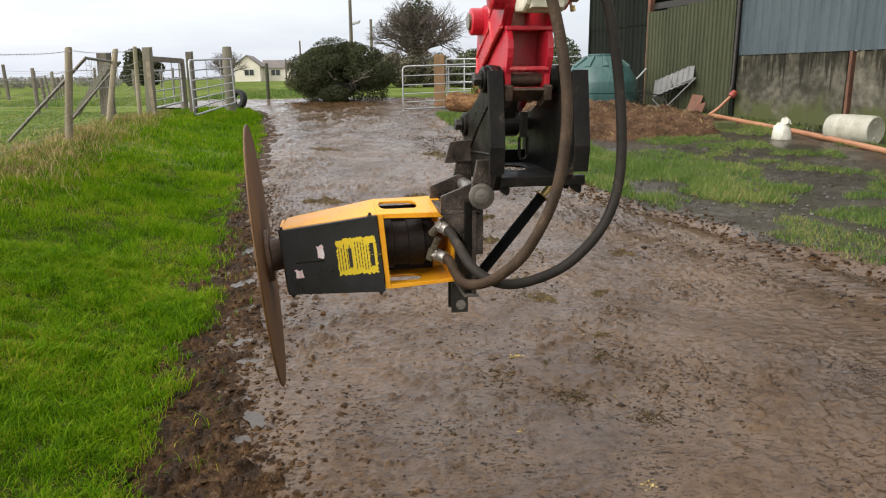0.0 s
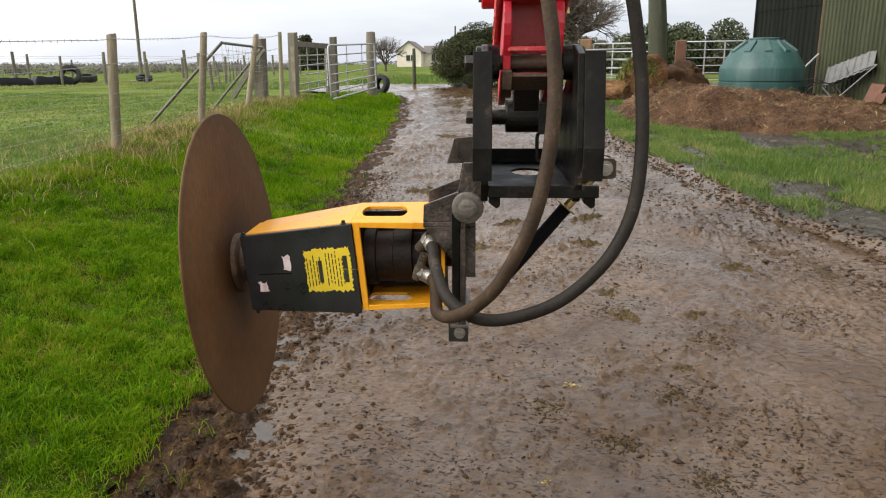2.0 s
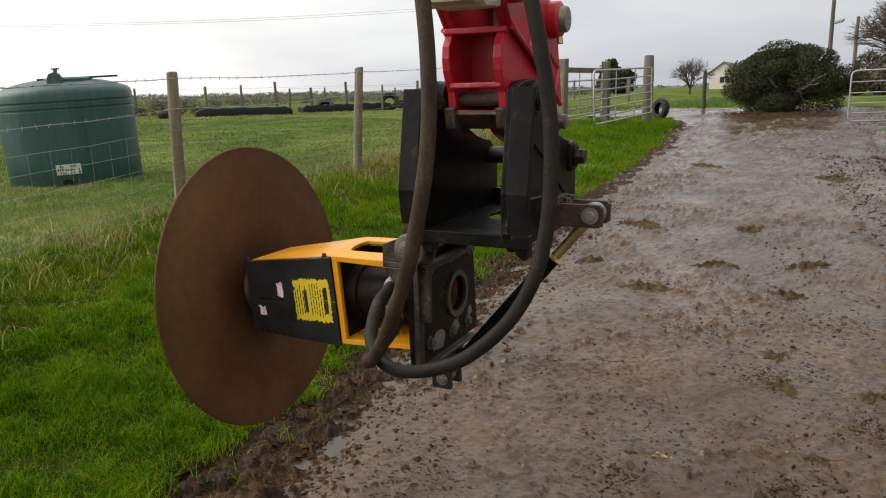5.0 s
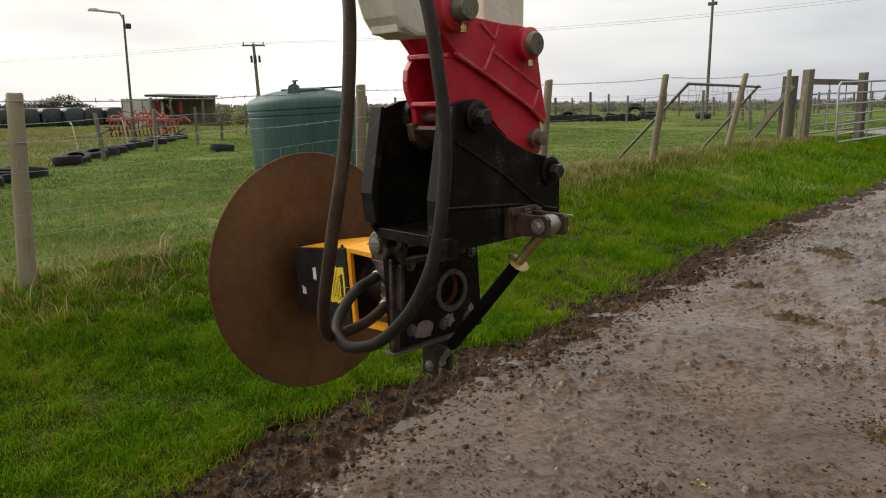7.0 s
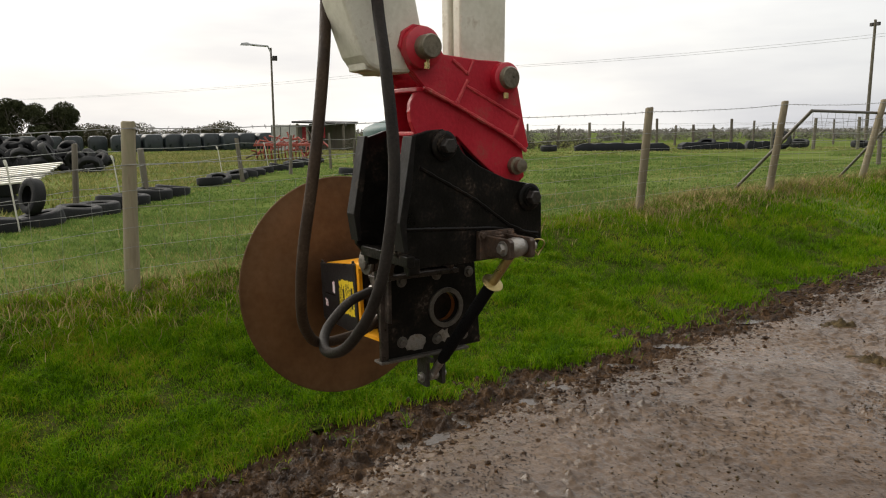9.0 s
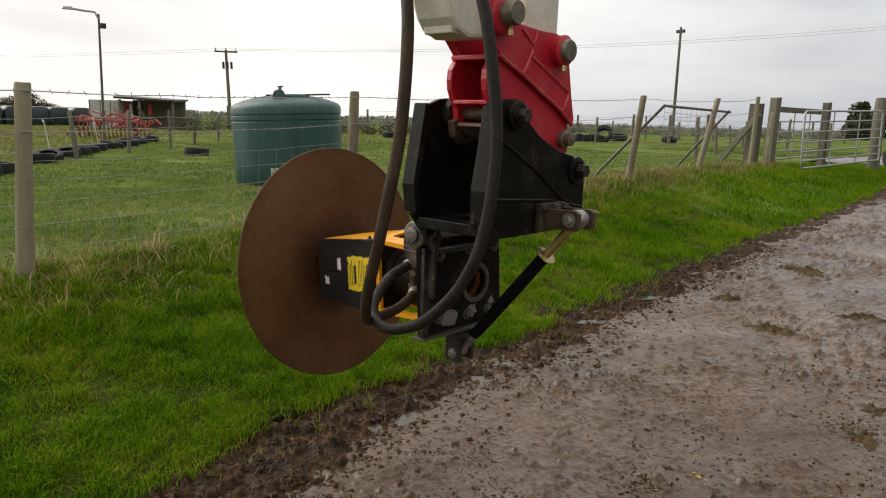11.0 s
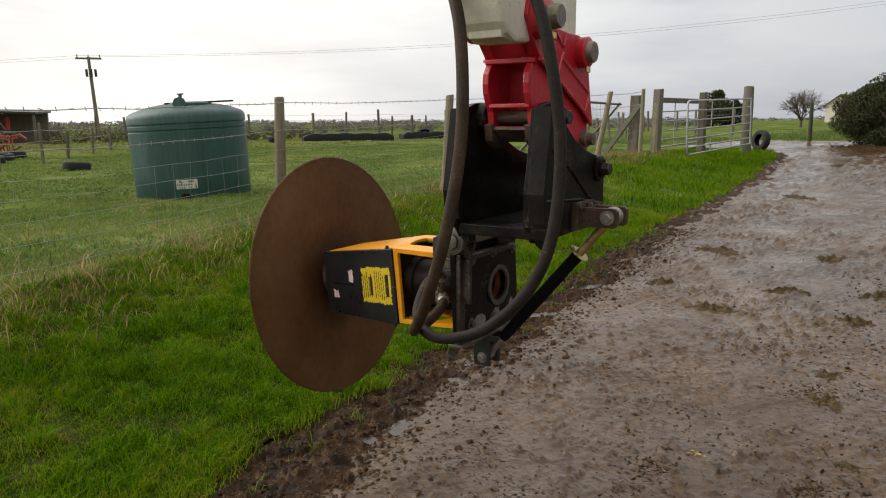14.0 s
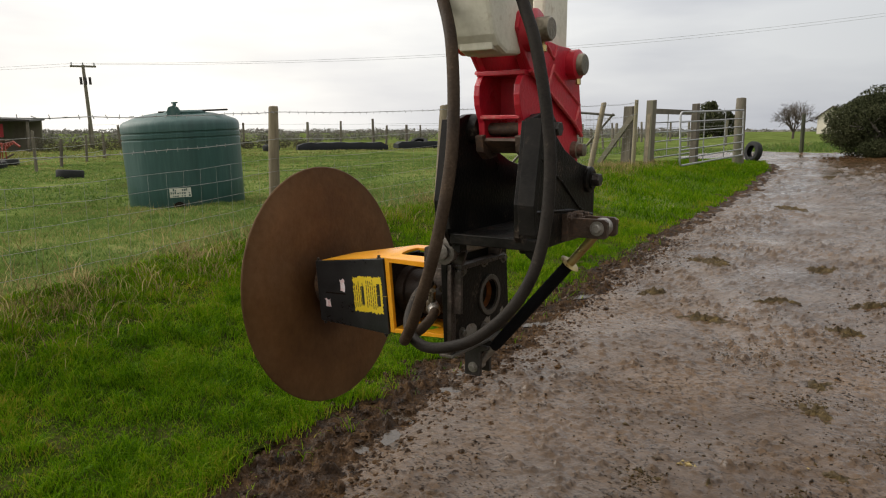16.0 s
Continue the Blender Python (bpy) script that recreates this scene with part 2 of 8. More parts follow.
    rustpost=material("rusty_stanchion", [(0.3, (0.07, 0.03, 0.018)), (0.65, (0.16, 0.07, 0.04)), (0.85, (0.2, 0.12, 0.08))], 0.75, 0.1, 5, 50, 0.3),
    redearth=material("red_brown_earth", [(0.25, (0.045, 0.022, 0.011)), (0.5, (0.105, 0.050, 0.024)), (0.75, (0.19, 0.10, 0.05))], 0.95, 0, 3.0, 30, 1.0, 18, bump_dist=0.05, spec=0.1),
    rotlog=material("rotten_log_wood", [(0.25, (0.035, 0.018, 0.009)), (0.45, (0.10, 0.052, 0.024)), (0.62, (0.19, 0.105, 0.05)), (0.8, (0.27, 0.17, 0.09))], 0.95, 0, 5, 26, 1.0, 14, stretch=(0.4, 1, 1), bump_dist=0.05, spec=0.1),
    mossy=material("mossy_dark_wood", [(0.25, (0.024, 0.026, 0.015)), (0.55, (0.048, 0.052, 0.027)), (0.8, (0.066, 0.084, 0.033))], 0.9, 0, 3, 40, 0.6, 40, stretch=(1, 1, 0.15)),
    heap=material("brown_dung_heap", [(0.25, (0.022, 0.012, 0.006)), (0.5, (0.066, 0.035, 0.019)), (0.75, (0.15, 0.09, 0.05))], 0.95, 0, 2.6, 30, 1.0, 16, bump_dist=0.06, spec=0.15),
    straw=material("dead_straw", [(0.25, (0.14, 0.095, 0.031)), (0.5, (0.25, 0.18, 0.066)), (0.75, (0.37, 0.285, 0.122))], 0.85, 0, 3, 30, 0.0, island=0.7),
    rotstraw=material("rotten_straw", [(0.25, (0.06, 0.03, 0.015)), (0.5, (0.15, 0.08, 0.04)), (0.75, (0.34, 0.22, 0.11))], 0.9, 0, 3, 30, 0.0, island=0.8),
    grass=material("grass_blades", [(0.22, (0.032, 0.082, 0.001)), (0.45, (0.088, 0.200, 0.002)), (0.64, (0.160, 0.285, 0.004)), (0.86, (0.30, 0.24, 0.035))], 0.5, 0, 1.3, 9, 0.0, island=0.5, translucent=0.36, spec=0.05),
    rough=material("rough_far_grass", [(0.25, (0.105, 0.118, 0.026)), (0.45, (0.165, 0.182, 0.042)), (0.62, (0.235, 0.232, 0.070)), (0.8, (0.36, 0.29, 0.12))], 0.6, 0, 0.4, 4, 0.0, island=0.5, translucent=0.3, spec=0.3),
    field=material("field_grass_blades", [(0.25, (0.056, 0.100, 0.014)), (0.45, (0.094, 0.168, 0.026)), (0.62, (0.138, 0.214, 0.044)), (0.8, (0.30, 0.26, 0.10))], 0.55, 0, 0.5, 4, 0.0, island=0.5, translucent=0.4, spec=0.3),
    leaf=material("dark_evergreen_leaf", [(0.25, (0.028, 0.034, 0.015)), (0.55, (0.048, 0.054, 0.026)), (0.8, (0.082, 0.084, 0.044))], 0.8, 0, 1.5, 10, 0.0, island=0.3, translucent=0.15, spec=0.06),
    # pale grey: distance haze is mixed into the far wood's colour
    haze=material("hazed_far_wood", [(0.25, (0.15, 0.142, 0.128)), (0.55, (0.21, 0.20, 0.178)), (0.8, (0.27, 0.252, 0.22))], 0.9, 0, 0.8, 6, 0.0, island=0.4, spec=0.0),
    gorse=material("grey_green_gorse", [(0.25, (0.030, 0.040, 0.018)), (0.55, (0.060, 0.075, 0.034)), (0.8, (0.11, 0.11, 0.055))], 0.6, 0, 1.2, 10, 0.0, island=0.5, translucent=0.15, spec=0.2),
    hedge=material("hedge_leaf", [(0.25, (0.045, 0.045, 0.026)), (0.55, (0.080, 0.074, 0.042)), (0.8, (0.125, 0.105, 0.065))], 0.7, 0, 0.8, 6, 0.0, island=0.5, translucent=0.1, spec=0.3),
    bark=material("grey_bark", [(0.3, (0.05, 0.042, 0.034)), (0.7, (0.12, 0.105, 0.085))], 0.9, 0, 4, 30, 0.5),
    twig=material("brown_twigs", [(0.3, (0.045, 0.034, 0.026)), (0.7, (0.10, 0.078, 0.058))], 0.9, 0, 2, 20, 0.0, island=0.3),
    render_wall=material("cream_render", [(0.3, (0.55, 0.50, 0.42)), (0.7, (0.68, 0.64, 0.55))], 0.85, 0, 1, 10, 0.1),
    slate=material("slate_roof", [(0.3, (0.09, 0.075, 0.07)), (0.7, (0.16, 0.14, 0.13))], 0.8, 0, 1, 10, 0.2),
    glass_dark=material("dark_window_pane", [(0.3, (0.02, 0.022, 0.025)), (0.7, (0.04, 0.042, 0.045))], 0.12, 0, 2, 10, 0.0),
    redtin=material("red_implement_paint", [(0.3, (0.20, 0.03, 0.02)), (0.65, (0.34, 0.07, 0.045)), (0.85, (0.22, 0.12, 0.08))], 0.6, 0, 4, 30, 0.2),
    cabin=material("pale_cabin_panel", [(0.3, (0.30, 0.30, 0.29)), (0.7, (0.46, 0.46, 0.44))], 0.7, 0, 1.5, 12, 0.1),
    scrap=material("dull_scrap_sheet", [(0.3, (0.09, 0.09, 0.085)), (0.6, (0.17, 0.17, 0.165)), (0.85, (0.11, 0.07, 0.05))], 0.6, 0.4, 4, 40, 0.1),
    sheetroll=material("black_rolled_sheet", [(0.3, (0.005, 0.006, 0.007)), (0.7, (0.013, 0.015, 0.018))], 0.6, 0, 2, 20, 0.3, 6, spec=0.2),
    cloth=material("striped_cloth_red", [(0.3, (0.35, 0.03, 0.04)), (0.7, (0.45, 0.05, 0.06))], 0.8, 0, 4, 30, 0.0),
    stone=material("gravel_stone", [(0.25, (0.028, 0.026, 0.023)), (0.55, (0.060, 0.056, 0.050)), (0.8, (0.12, 0.115, 0.10))], 0.6, 0, 4, 30, 0.2, island=0.7),
    clod=material("mud_clod", [(0.28, (0.010, 0.0045, 0.0014)), (0.5, (0.036, 0.0175, 0.0058)), (0.64, (0.074, 0.040, 0.0165)), (0.78, (0.125, 0.078, 0.040))], 0.7, 0, 9, 70, 1.0, 90, rough_var=0.3, bump_dist=0.014, spec=0.12),
    crumb=material("mud_crumb", [(0.28, (0.018, 0.011, 0.006)), (0.55, (0.036, 0.023, 0.013)), (0.78, (0.065, 0.045, 0.028))], 0.6, 0, 9, 70, 0.6, 90, island=0.5, spec=0.3),
    dung=material("straw_and_dung", [(0.25, (0.022, 0.014, 0.005)), (0.55, (0.055, 0.037, 0.014)), (0.85, (0.14, 0.10, 0.04))], 0.8, 0, 14, 70, 0.8, 50, spec=0.25),
)


def ground_material():
    """Turf of a wet pasture: greens with yellowed and bare brown patches."""
    return material("wet_turf", [(0.28, (0.056, 0.062, 0.020)), (0.45, (0.086, 0.116, 0.030)), (0.6, (0.122, 0.158, 0.046)), (0.76, (0.20, 0.19, 0.075))], 0.75, 0, 0.55, 7, 0.9, 9, bump_dist=0.05, spec=0.0)


def mud_material(name, colors, crumb_tone, crumb_scale, wet):
    """Wet trodden earth: uneven browns, dark crumbs and scrapes, shining wet films between them."""
    m = material(name, colors, 0.42, 0, 1.1, 16, 0.7, 60, rough_var=0.1, bump_dist=0.011)
    n, l = m.node_tree.nodes, m.node_tree.links
    p = n["Principled BSDF"]
    t = n.new("ShaderNodeTexCoord")

    def noise(scale, detail, rough=0.6, stretch=None):
        k = n.new("ShaderNodeTexNoise")
        k.inputs["Scale"].default_value, k.inputs["Detail"].default_value, k.inputs["Roughness"].default_value = scale, detail, rough
        src = t.outputs["Object"]
        if stretch:
            g = n.new("ShaderNodeMapping")
            g.inputs["Scale"].default_value, g.inputs["Rotation"].default_value = stretch, (0, 0, 0.25)
            l.new(src, g.inputs["Vector"])
            src = g.outputs["Vector"]
        l.new(src, k.inputs["Vector"])
        return k.outputs["Fac"]

    def ranged(src, a, b, c, d):
        k = n.new("ShaderNodeMapRange")
        for key, val in (("From Min", a), ("From Max", b), ("To Min", c), ("To Max", d)):
            k.inputs[key].default_value = val
        l.new(src, k.inputs["Value"])
        return k.outputs["Result"]

    def product(a, b):
        k = n.new("ShaderNodeMath")
        k.operation = 'MULTIPLY'
        l.new(a, k.inputs[0])
        l.new(b, k.inputs[1])
        return k.outputs[0]

    where = ranged(noise(2.3, 6, 0.72), 0.43, 0.60, 0.15, 1.0)
    small = product(ranged(noise(crumb_scale * 1.5, 4, 0.6, (0.75, 1.25, 1)), 0.57, 0.63, 0, 0.85), where)
    big = product(ranged(noise(crumb_scale * 0.62, 6, 0.72, (0.7, 1.35, 1)), 0.595, 0.65, 0, 1), where)
    both = n.new("ShaderNodeMath")
    both.operation = 'MAXIMUM'
    l.new(small, both.inputs[0])
    l.new(big, both.inputs[1])
    crumb = both.outputs[0]
    dirt = n.new("ShaderNodeMix")
    dirt.data_type, dirt.blend_type = 'RGBA', 'MULTIPLY'
    l.new(crumb, dirt.inputs["Factor"])
    l.new(p.inputs["Base Color"].links[0].from_socket, dirt.inputs[6])
    dirt.inputs[7].default_value = (*crumb_tone, 1)
    l.new(dirt.outputs[2], p.inputs["Base Color"])
    p.inputs["Specular IOR Level"].default_value = 0.12
    film = ranged(noise(1.1, 6, 0.68, (1.3, 0.8, 1)), 0.40, 0.60, 0.26, 0.52)
    water = product(ranged(noise(1.7, 9, 0.74, (1.2, 0.9, 1)), 0.44, 0.62, wet[1], wet[0]), ranged(noise(24, 6, 0.72, (0.75, 1.25, 1)), 0.48, 0.60, 1.0, 0.6))
    l.new(product(water, ranged(crumb, 0.0, 0.8, 1.0, 0.15)), p.inputs["Coat Weight"])
    p.inputs["Coat Roughness"].default_value, p.inputs["Coat IOR"].default_value = 0.06, 1.44
    p.inputs["Coat Tint"].default_value = (1.0, 0.90, 0.76, 1)
    ripple = n.new("ShaderNodeBump")
    ripple.inputs["Strength"].default_value, ripple.inputs["Distance"].default_value = 0.5, 0.006
    l.new(noise(36, 5, 0.62, (0.8, 1.3, 1)), ripple.inputs["Height"])
    l.new(ripple.outputs["Normal"], p.inputs["Coat Normal"])
    rough = n.new("ShaderNodeMath")
    rough.operation = 'MULTIPLY_ADD'
    l.new(crumb, rough.inputs[0])
    rough.inputs[1].default_value = 0.3
    l.new(film, rough.inputs[2])
    l.new(rough.outputs[0], p.inputs["Roughness"])
    u2 = n.new("ShaderNodeBump")
    u2.inputs["Strength"].default_value, u2.inputs["Distance"].default_value = 0.9, 0.012
    l.new(crumb, u2.inputs["Height"])
    l.new(p.inputs["Normal"].links[0].from_socket, u2.inputs["Normal"])
    l.new(u2.outputs["Normal"], p.inputs["Normal"])
    return m


def stained(m):
    """Water runs below the top edge of a wall and green algae along its foot."""
    n, l = m.node_tree.nodes, m.node_tree.links
    p = n["Principled BSDF"]
    t = n.new("ShaderNodeTexCoord")
    xyz = n.new("ShaderNodeSeparateXYZ")
    l.new(t.outputs["Object"], xyz.inputs[0])

    def noise(stretch, scale):
        g = n.new("ShaderNodeMapping")
        g.inputs["Scale"].default_value = stretch
        l.new(t.outputs["Object"], g.inputs["Vector"])
        k = n.new("ShaderNodeTexNoise")
        k.inputs["Scale"].default_value, k.inputs["Detail"].default_value, k.inputs["Roughness"].default_value = scale, 5.0, 0.65
        l.new(g.outputs["Vector"], k.inputs["Vector"])
        return k.outputs["Fac"]

    def reach(z0, gain, src, lo, hi):
        """Height bent by noise, turned into a soft mask."""
        k = n.new("ShaderNodeMath")
        k.operation = 'MULTIPLY_ADD'
        l.new(src, k.inputs[0])
        k.inputs[1].default_value = gain
        l.new(xyz.outputs["Z"], k.inputs[2])
        q = n.new("ShaderNodeMapRange")
        for key, val in (("From Min", z0 + lo), ("From Max", z0 + hi), ("To Min", 0.0), ("To Max", 1.0)):
            q.inputs[key].default_value = val
        l.new(k.outputs[0], q.inputs["Value"])
        return q.outputs["Result"]

    def lay(mask, tone, blend):
        k = n.new("ShaderNodeMix")
        k.data_type, k.blend_type = 'RGBA', blend
        l.new(mask, k.inputs["Factor"])
        l.new(p.inputs["Base Color"].links[0].from_socket, k.inputs[6])
        k.inputs[7].default_value = (*tone, 1)
        l.new(k.outputs[2], p.inputs["Base Color"])

    lay(reach(2.05, 2.6, noise((1, 1, 0.05), 9.0), 1.05, 1.6), (1.75, 1.7, 1.5), 'MULTIPLY')
    lay(reach(2.05, 3.0, noise((1, 1, 0.03), 9.0), 1.25, 1.5), (0.28, 0.28, 0.26), 'MULTIPLY')
    lay(reach(1.05, -1.6, noise((1, 1, 0.6), 2.2), -0.62, -0.95), (0.060, 0.068, 0.026), 'MIX')
    return m


stained(M["concrete"])
M["turf"] = ground_material()
M["soil"] = material("damp_thatch", [(0.28, (0.018, 0.022, 0.006)), (0.5, (0.045, 0.058, 0.012)), (0.72, (0.085, 0.075, 0.03))], 0.85, 0, 5, 40, 1.0, 45, bump_dist=0.03, spec=0.0)
wet_clod = M["clod"].node_tree.nodes["Principled BSDF"]
wet_clod.inputs["Coat Weight"].default_value, wet_clod.inputs["Coat Roughness"].default_value, wet_clod.inputs["Coat IOR"].default_value = 0.16, 0.2, 1.33
M["mud"] = mud_material("wet_mud", [(0.30, (0.034, 0.0170, 0.0060)), (0.42, (0.053, 0.0290, 0.0120)), (0.54, (0.073, 0.0425, 0.0200)), (0.70, (0.100, 0.0620, 0.0330))], (0.26, 0.19, 0.13), 34.0, (0.5, 1.0))
M["yard"] = mud_material("gravel_mud", [(0.30, (0.019, 0.016, 0.010)), (0.42, (0.029, 0.025, 0.017)), (0.56, (0.044, 0.038, 0.029)), (0.72, (0.070, 0.063, 0.051))], (0.36, 0.33, 0.29), 44.0, (0.0, 0.5))

# ---- mesh helpers ----


def fast_mesh(name, verts, faces, mat):
    """A mesh from numpy arrays; all faces have the same number of corners."""
    me = bpy.data.meshes.new(name)
    k = faces.shape[1]
    me.vertices.add(len(verts))
    me.vertices.foreach_set("co", np.ascontiguousarray(verts, dtype=np.float32).ravel())
    me.loops.add(faces.size)
    me.loops.foreach_set("vertex_index", np.ascontiguousarray(faces, dtype=np.int32).ravel())
    me.polygons.add(len(faces))
    me.polygons.foreach_set("loop_start", np.arange(0, faces.size, k, dtype=np.int32))
    me.polygons.foreach_set("loop_total", np.full(len(faces), k, dtype=np.int32))
    me.materials.append(mat)
    me.update(calc_edges=True)
    return new(name, me)


def part(name, bm, mat, parent=None, label="", bevel=0.0, smooth=False, recalc=True):
    """One bmesh as one mesh object under a thing or under a part."""
    if recalc:
        bmesh.ops.recalc_face_normals(bm, faces=bm.faces)
    me = bpy.data.meshes.new(name)
    bm.to_mesh(me)
    bm.free()
    me.materials.append(mat)
    if smooth:
        me.polygons.foreach_set("use_smooth", [True] * len(me.polygons))
        if hasattr(me, "set_sharp_from_angle"):
            me.set_sharp_from_angle(angle=radians(40))
    ob = new(name, me)
    ob.parent = parent
    if label:
        ob["label"] = label
    if bevel:
        b = ob.modifiers.new("bevel", 'BEVEL')
        b.width, b.segments, b.limit_method, b.angle_limit = bevel, 2, 'ANGLE', radians(35)
    return ob


def thing(name, m, label, category, group=""):
    """An empty at a thing's base, which parents its parts."""
    ob = new(name)
    ob.empty_display_size = 0.2
    ob.matrix_world = m
    return tagged(ob, label, category, group)


def add_box(bm, x0, x1, y0, y1, z0, z1):
    v = [bm.verts.new((x, y, z)) for x in (x0, x1) for y in (y0, y1) for z in (z0, z1)]
    for f in ((0, 1, 3, 2), (4, 6, 7, 5), (0, 4, 5, 1), (2, 3, 7, 6), (0, 2, 6, 4), (1, 5, 7, 3)):
        bm.faces.new([v[i] for i in f])
    return bm


def add_hexa(bm, c):
    """Eight corners: lower four in a ring, then the upper four."""
    v = [bm.verts.new(p) for p in c]
    for f in ((3, 2, 1, 0), (4, 5, 6, 7), (0, 1, 5, 4), (1, 2, 6, 5), (2, 3, 7, 6), (3, 0, 4, 7)):
        bm.faces.new([v[i] for i in f])
    return bm


def add_prism(bm, pts, axis, a, b):
    """A flat outline pushed along one axis from a to b; outline in the other two axes, in order."""
    def put(p, w):
        q = list(p)
        q.insert("xyz".index(axis), w)
        return bm.verts.new(q)
    lo, hi = [put(p, a) for p in pts], [put(p, b) for p in pts]
    bm.faces.new(lo[::-1])
    bm.faces.new(hi)
    n = len(pts)
    for i in range(n):
        bm.faces.new((lo[i], lo[(i + 1) % n], hi[(i + 1) % n], hi[i]))
    return bm


def add_rings(bm, rings, cap=True):
    """Skins rings of equal count."""
    vs = [[bm.verts.new(p) for p in r] for r in rings]
    n = len(vs[0])
    for a, b in zip(vs, vs[1:]):
        for i in range(n):
            bm.faces.new((a[i], a[(i + 1) % n], b[(i + 1) % n], b[i]))
    if cap:
        bm.faces.new(vs[0][::-1])
        bm.faces.new(vs[-1])
    return bm


def ring_at(p, d, r, n, ref=None):
    d = Vector(d).normalized()
    ref = Vector(ref) if ref is not None else (Vector((0, 0, 1)) if abs(d.z) < 0.9 else Vector((1, 0, 0)))
    u = d.cross(ref).normalized()
    v = d.cross(u)
    return [Vector(p) + r * (math.cos(2 * math.pi * i / n) * u + math.sin(2 * math.pi * i / n) * v) for i in range(n)]


def add_rod(bm, p, q, r, r2=None, n=16):
    d = Vector(q) - Vector(p)
    return add_rings(bm, [ring_at(p, d, r, n), ring_at(q, d, r if r2 is None else r2, n)])


def add_turned(bm, p, d, profile, n=32):
    """A body turned round an axis: profile rows of (distance along it, radius)."""
    d = Vector(d).normalized()
    return add_rings(bm, [ring_at(Vector(p) + d * a, d, r, n) for a, r in profile])


def add_tube(bm, pts, r, n=12, cap=True):
    rings = []
    for i, p in enumerate(pts):
        a, b = pts[max(0, i - 1)], pts[min(len(pts) - 1, i + 1)]
        rr = r[i] if isinstance(r, (list, tuple)) else r
        rings.append(ring_at(p, Vector(b) - Vector(a), rr, n, (0.31, 0.9, 0.29)))
    return add_rings(bm, rings, cap)


def glide(ctrl, k=8):
    """Points along a smooth line through the given ones."""
    c = [Vector(p) for p in ctrl]
    c = [2 * c[0] - c[1]] + c + [2 * c[-1] - c[-2]]
    out = []
    for i in range(1, len(c) - 2):
        for j in range(k):
            t = j / k
            out.append(0.5 * (2 * c[i] + (c[i + 1] - c[i - 1]) * t + (2 * c[i - 1] - 5 * c[i] + 4 * c[i + 1] - c[i + 2]) * t * t + (3 * c[i] - c[i - 1] - 3 * c[i + 1] + c[i + 2]) * t ** 3))
    return out + [c[-2]]


def lattice(ix, iy, seed):
    h = (ix.astype(np.int64) * 374761393 + iy.astype(np.int64) * 668265263 + seed * 982451653) & 0x7fffffff
    h = ((h ^ (h >> 13)) * 1274126177) & 0x7fffffff
    return ((h ^ (h >> 16)) & 0xffff) / 65535.0


def vnoise(x, y, seed=0):
    x, y = np.asarray(x, float), np.asarray(y, float)
    ix, iy = np.floor(x), np.floor(y)
    fx, fy = x - ix, y - iy
    fx, fy = fx * fx * (3 - 2 * fx), fy * fy * (3 - 2 * fy)
    a, b = lattice(ix, iy, seed), lattice(ix + 1, iy, seed)
    c, d = lattice(ix, iy + 1, seed), lattice(ix + 1, iy + 1, seed)
    return a + (b - a) * fx + (c - a) * fy + (a - b - c + d) * fx * fy


def fbm(x, y, octaves=4, seed=0):
    s, w, t = 0.0, 1.0, 0.0
    for i in range(octaves):
        s, t = s + w * vnoise(x * 2 ** i, y * 2 ** i, seed + 17 * i), t + w
        w *= 0.5
    return s / t


# ---- lie of the land ----
EDGE_Y = [-8, 1.6, 2.7, 3.4, 4.2, 4.8, 6.3, 9.0, 10.5, 15.5, 18.6, 21.0, 23.0, 26.0]
EDGE_X = [0.9, -0.86, -1.34, -1.56, -1.68, -1.94, -2.3, -3.06, -3.35, -4.4, -5.3, -6.2, -10.0, -10.0]
FENCE_Y = [-8, 1.38, 4.3, 7.03, 9.8, 12.73, 15.96, 21.0]
FENCE_X = [-0.9, -2.99, -4.19, -4.66, -5.30, -6.08, -6.92, -8.4]


def smooth01(t):
    t = np.clip(t, 0, 1)
    return t * t * (3 - 2 * t)


def track_z(x, y):
    near = 0.0086 * np.clip(x, -12, 16) + 0.0418 * y
    far = 0.80 + 0.48 * (1 - np.exp(-np.maximum(y - 19, 0) * 0.0418 / 0.48))
    z = np.where(y > 19, far + 0.0086 * np.clip(x, -12, 16) * np.exp(-np.maximum(y - 19, 0) / 30), near)
    return np.maximum(z, -0.9)


def field_z(x, y):
    k = 0.011 + 0.025 * smooth01((np.asarray(x) + 9.0) / 4.0)
    yy = np.clip(y, -25, 18)
    z = 0.53 + k * yy + 0.10 * smooth01((np.asarray(y) - 18) / 60)
    return z


def ground_z(x, y):
    x, y = np.asarray(x, float), np.asarray(y, float)
    xe, xf = np.interp(y, EDGE_Y, EDGE_X), np.interp(y, FENCE_Y, FENCE_X)
    t = (xe - x) / np.maximum(xe - xf, 0.3) * 0.95
    t = 0.3 * smooth01(t) + 0.7 * np.clip(t, 0, 1)
    z = track_z(x, y) * (1 - t) + field_z(x, y) * t
    rise = smooth01((x / np.maximum(y, 20) + 0.55) / 0.2) * smooth01((y - 24) / 50)
    z = z + 0.45 * rise
    far = smooth01((np.hypot(x, y) - 70) / 200)
    z = z * (1 - far) + (1.15 + 0.45 * rise) * far
    lumps = (fbm(x * 1.3, y * 1.3, 4, 3) - 0.5) * 0.10 * smooth01((xe - x) / 0.5) * (1 - far)
    return z + lumps


CHURN_Y = [-8, 0, 2.2, 3.4, 4.2, 6.2, 8, 10, 16, 22]
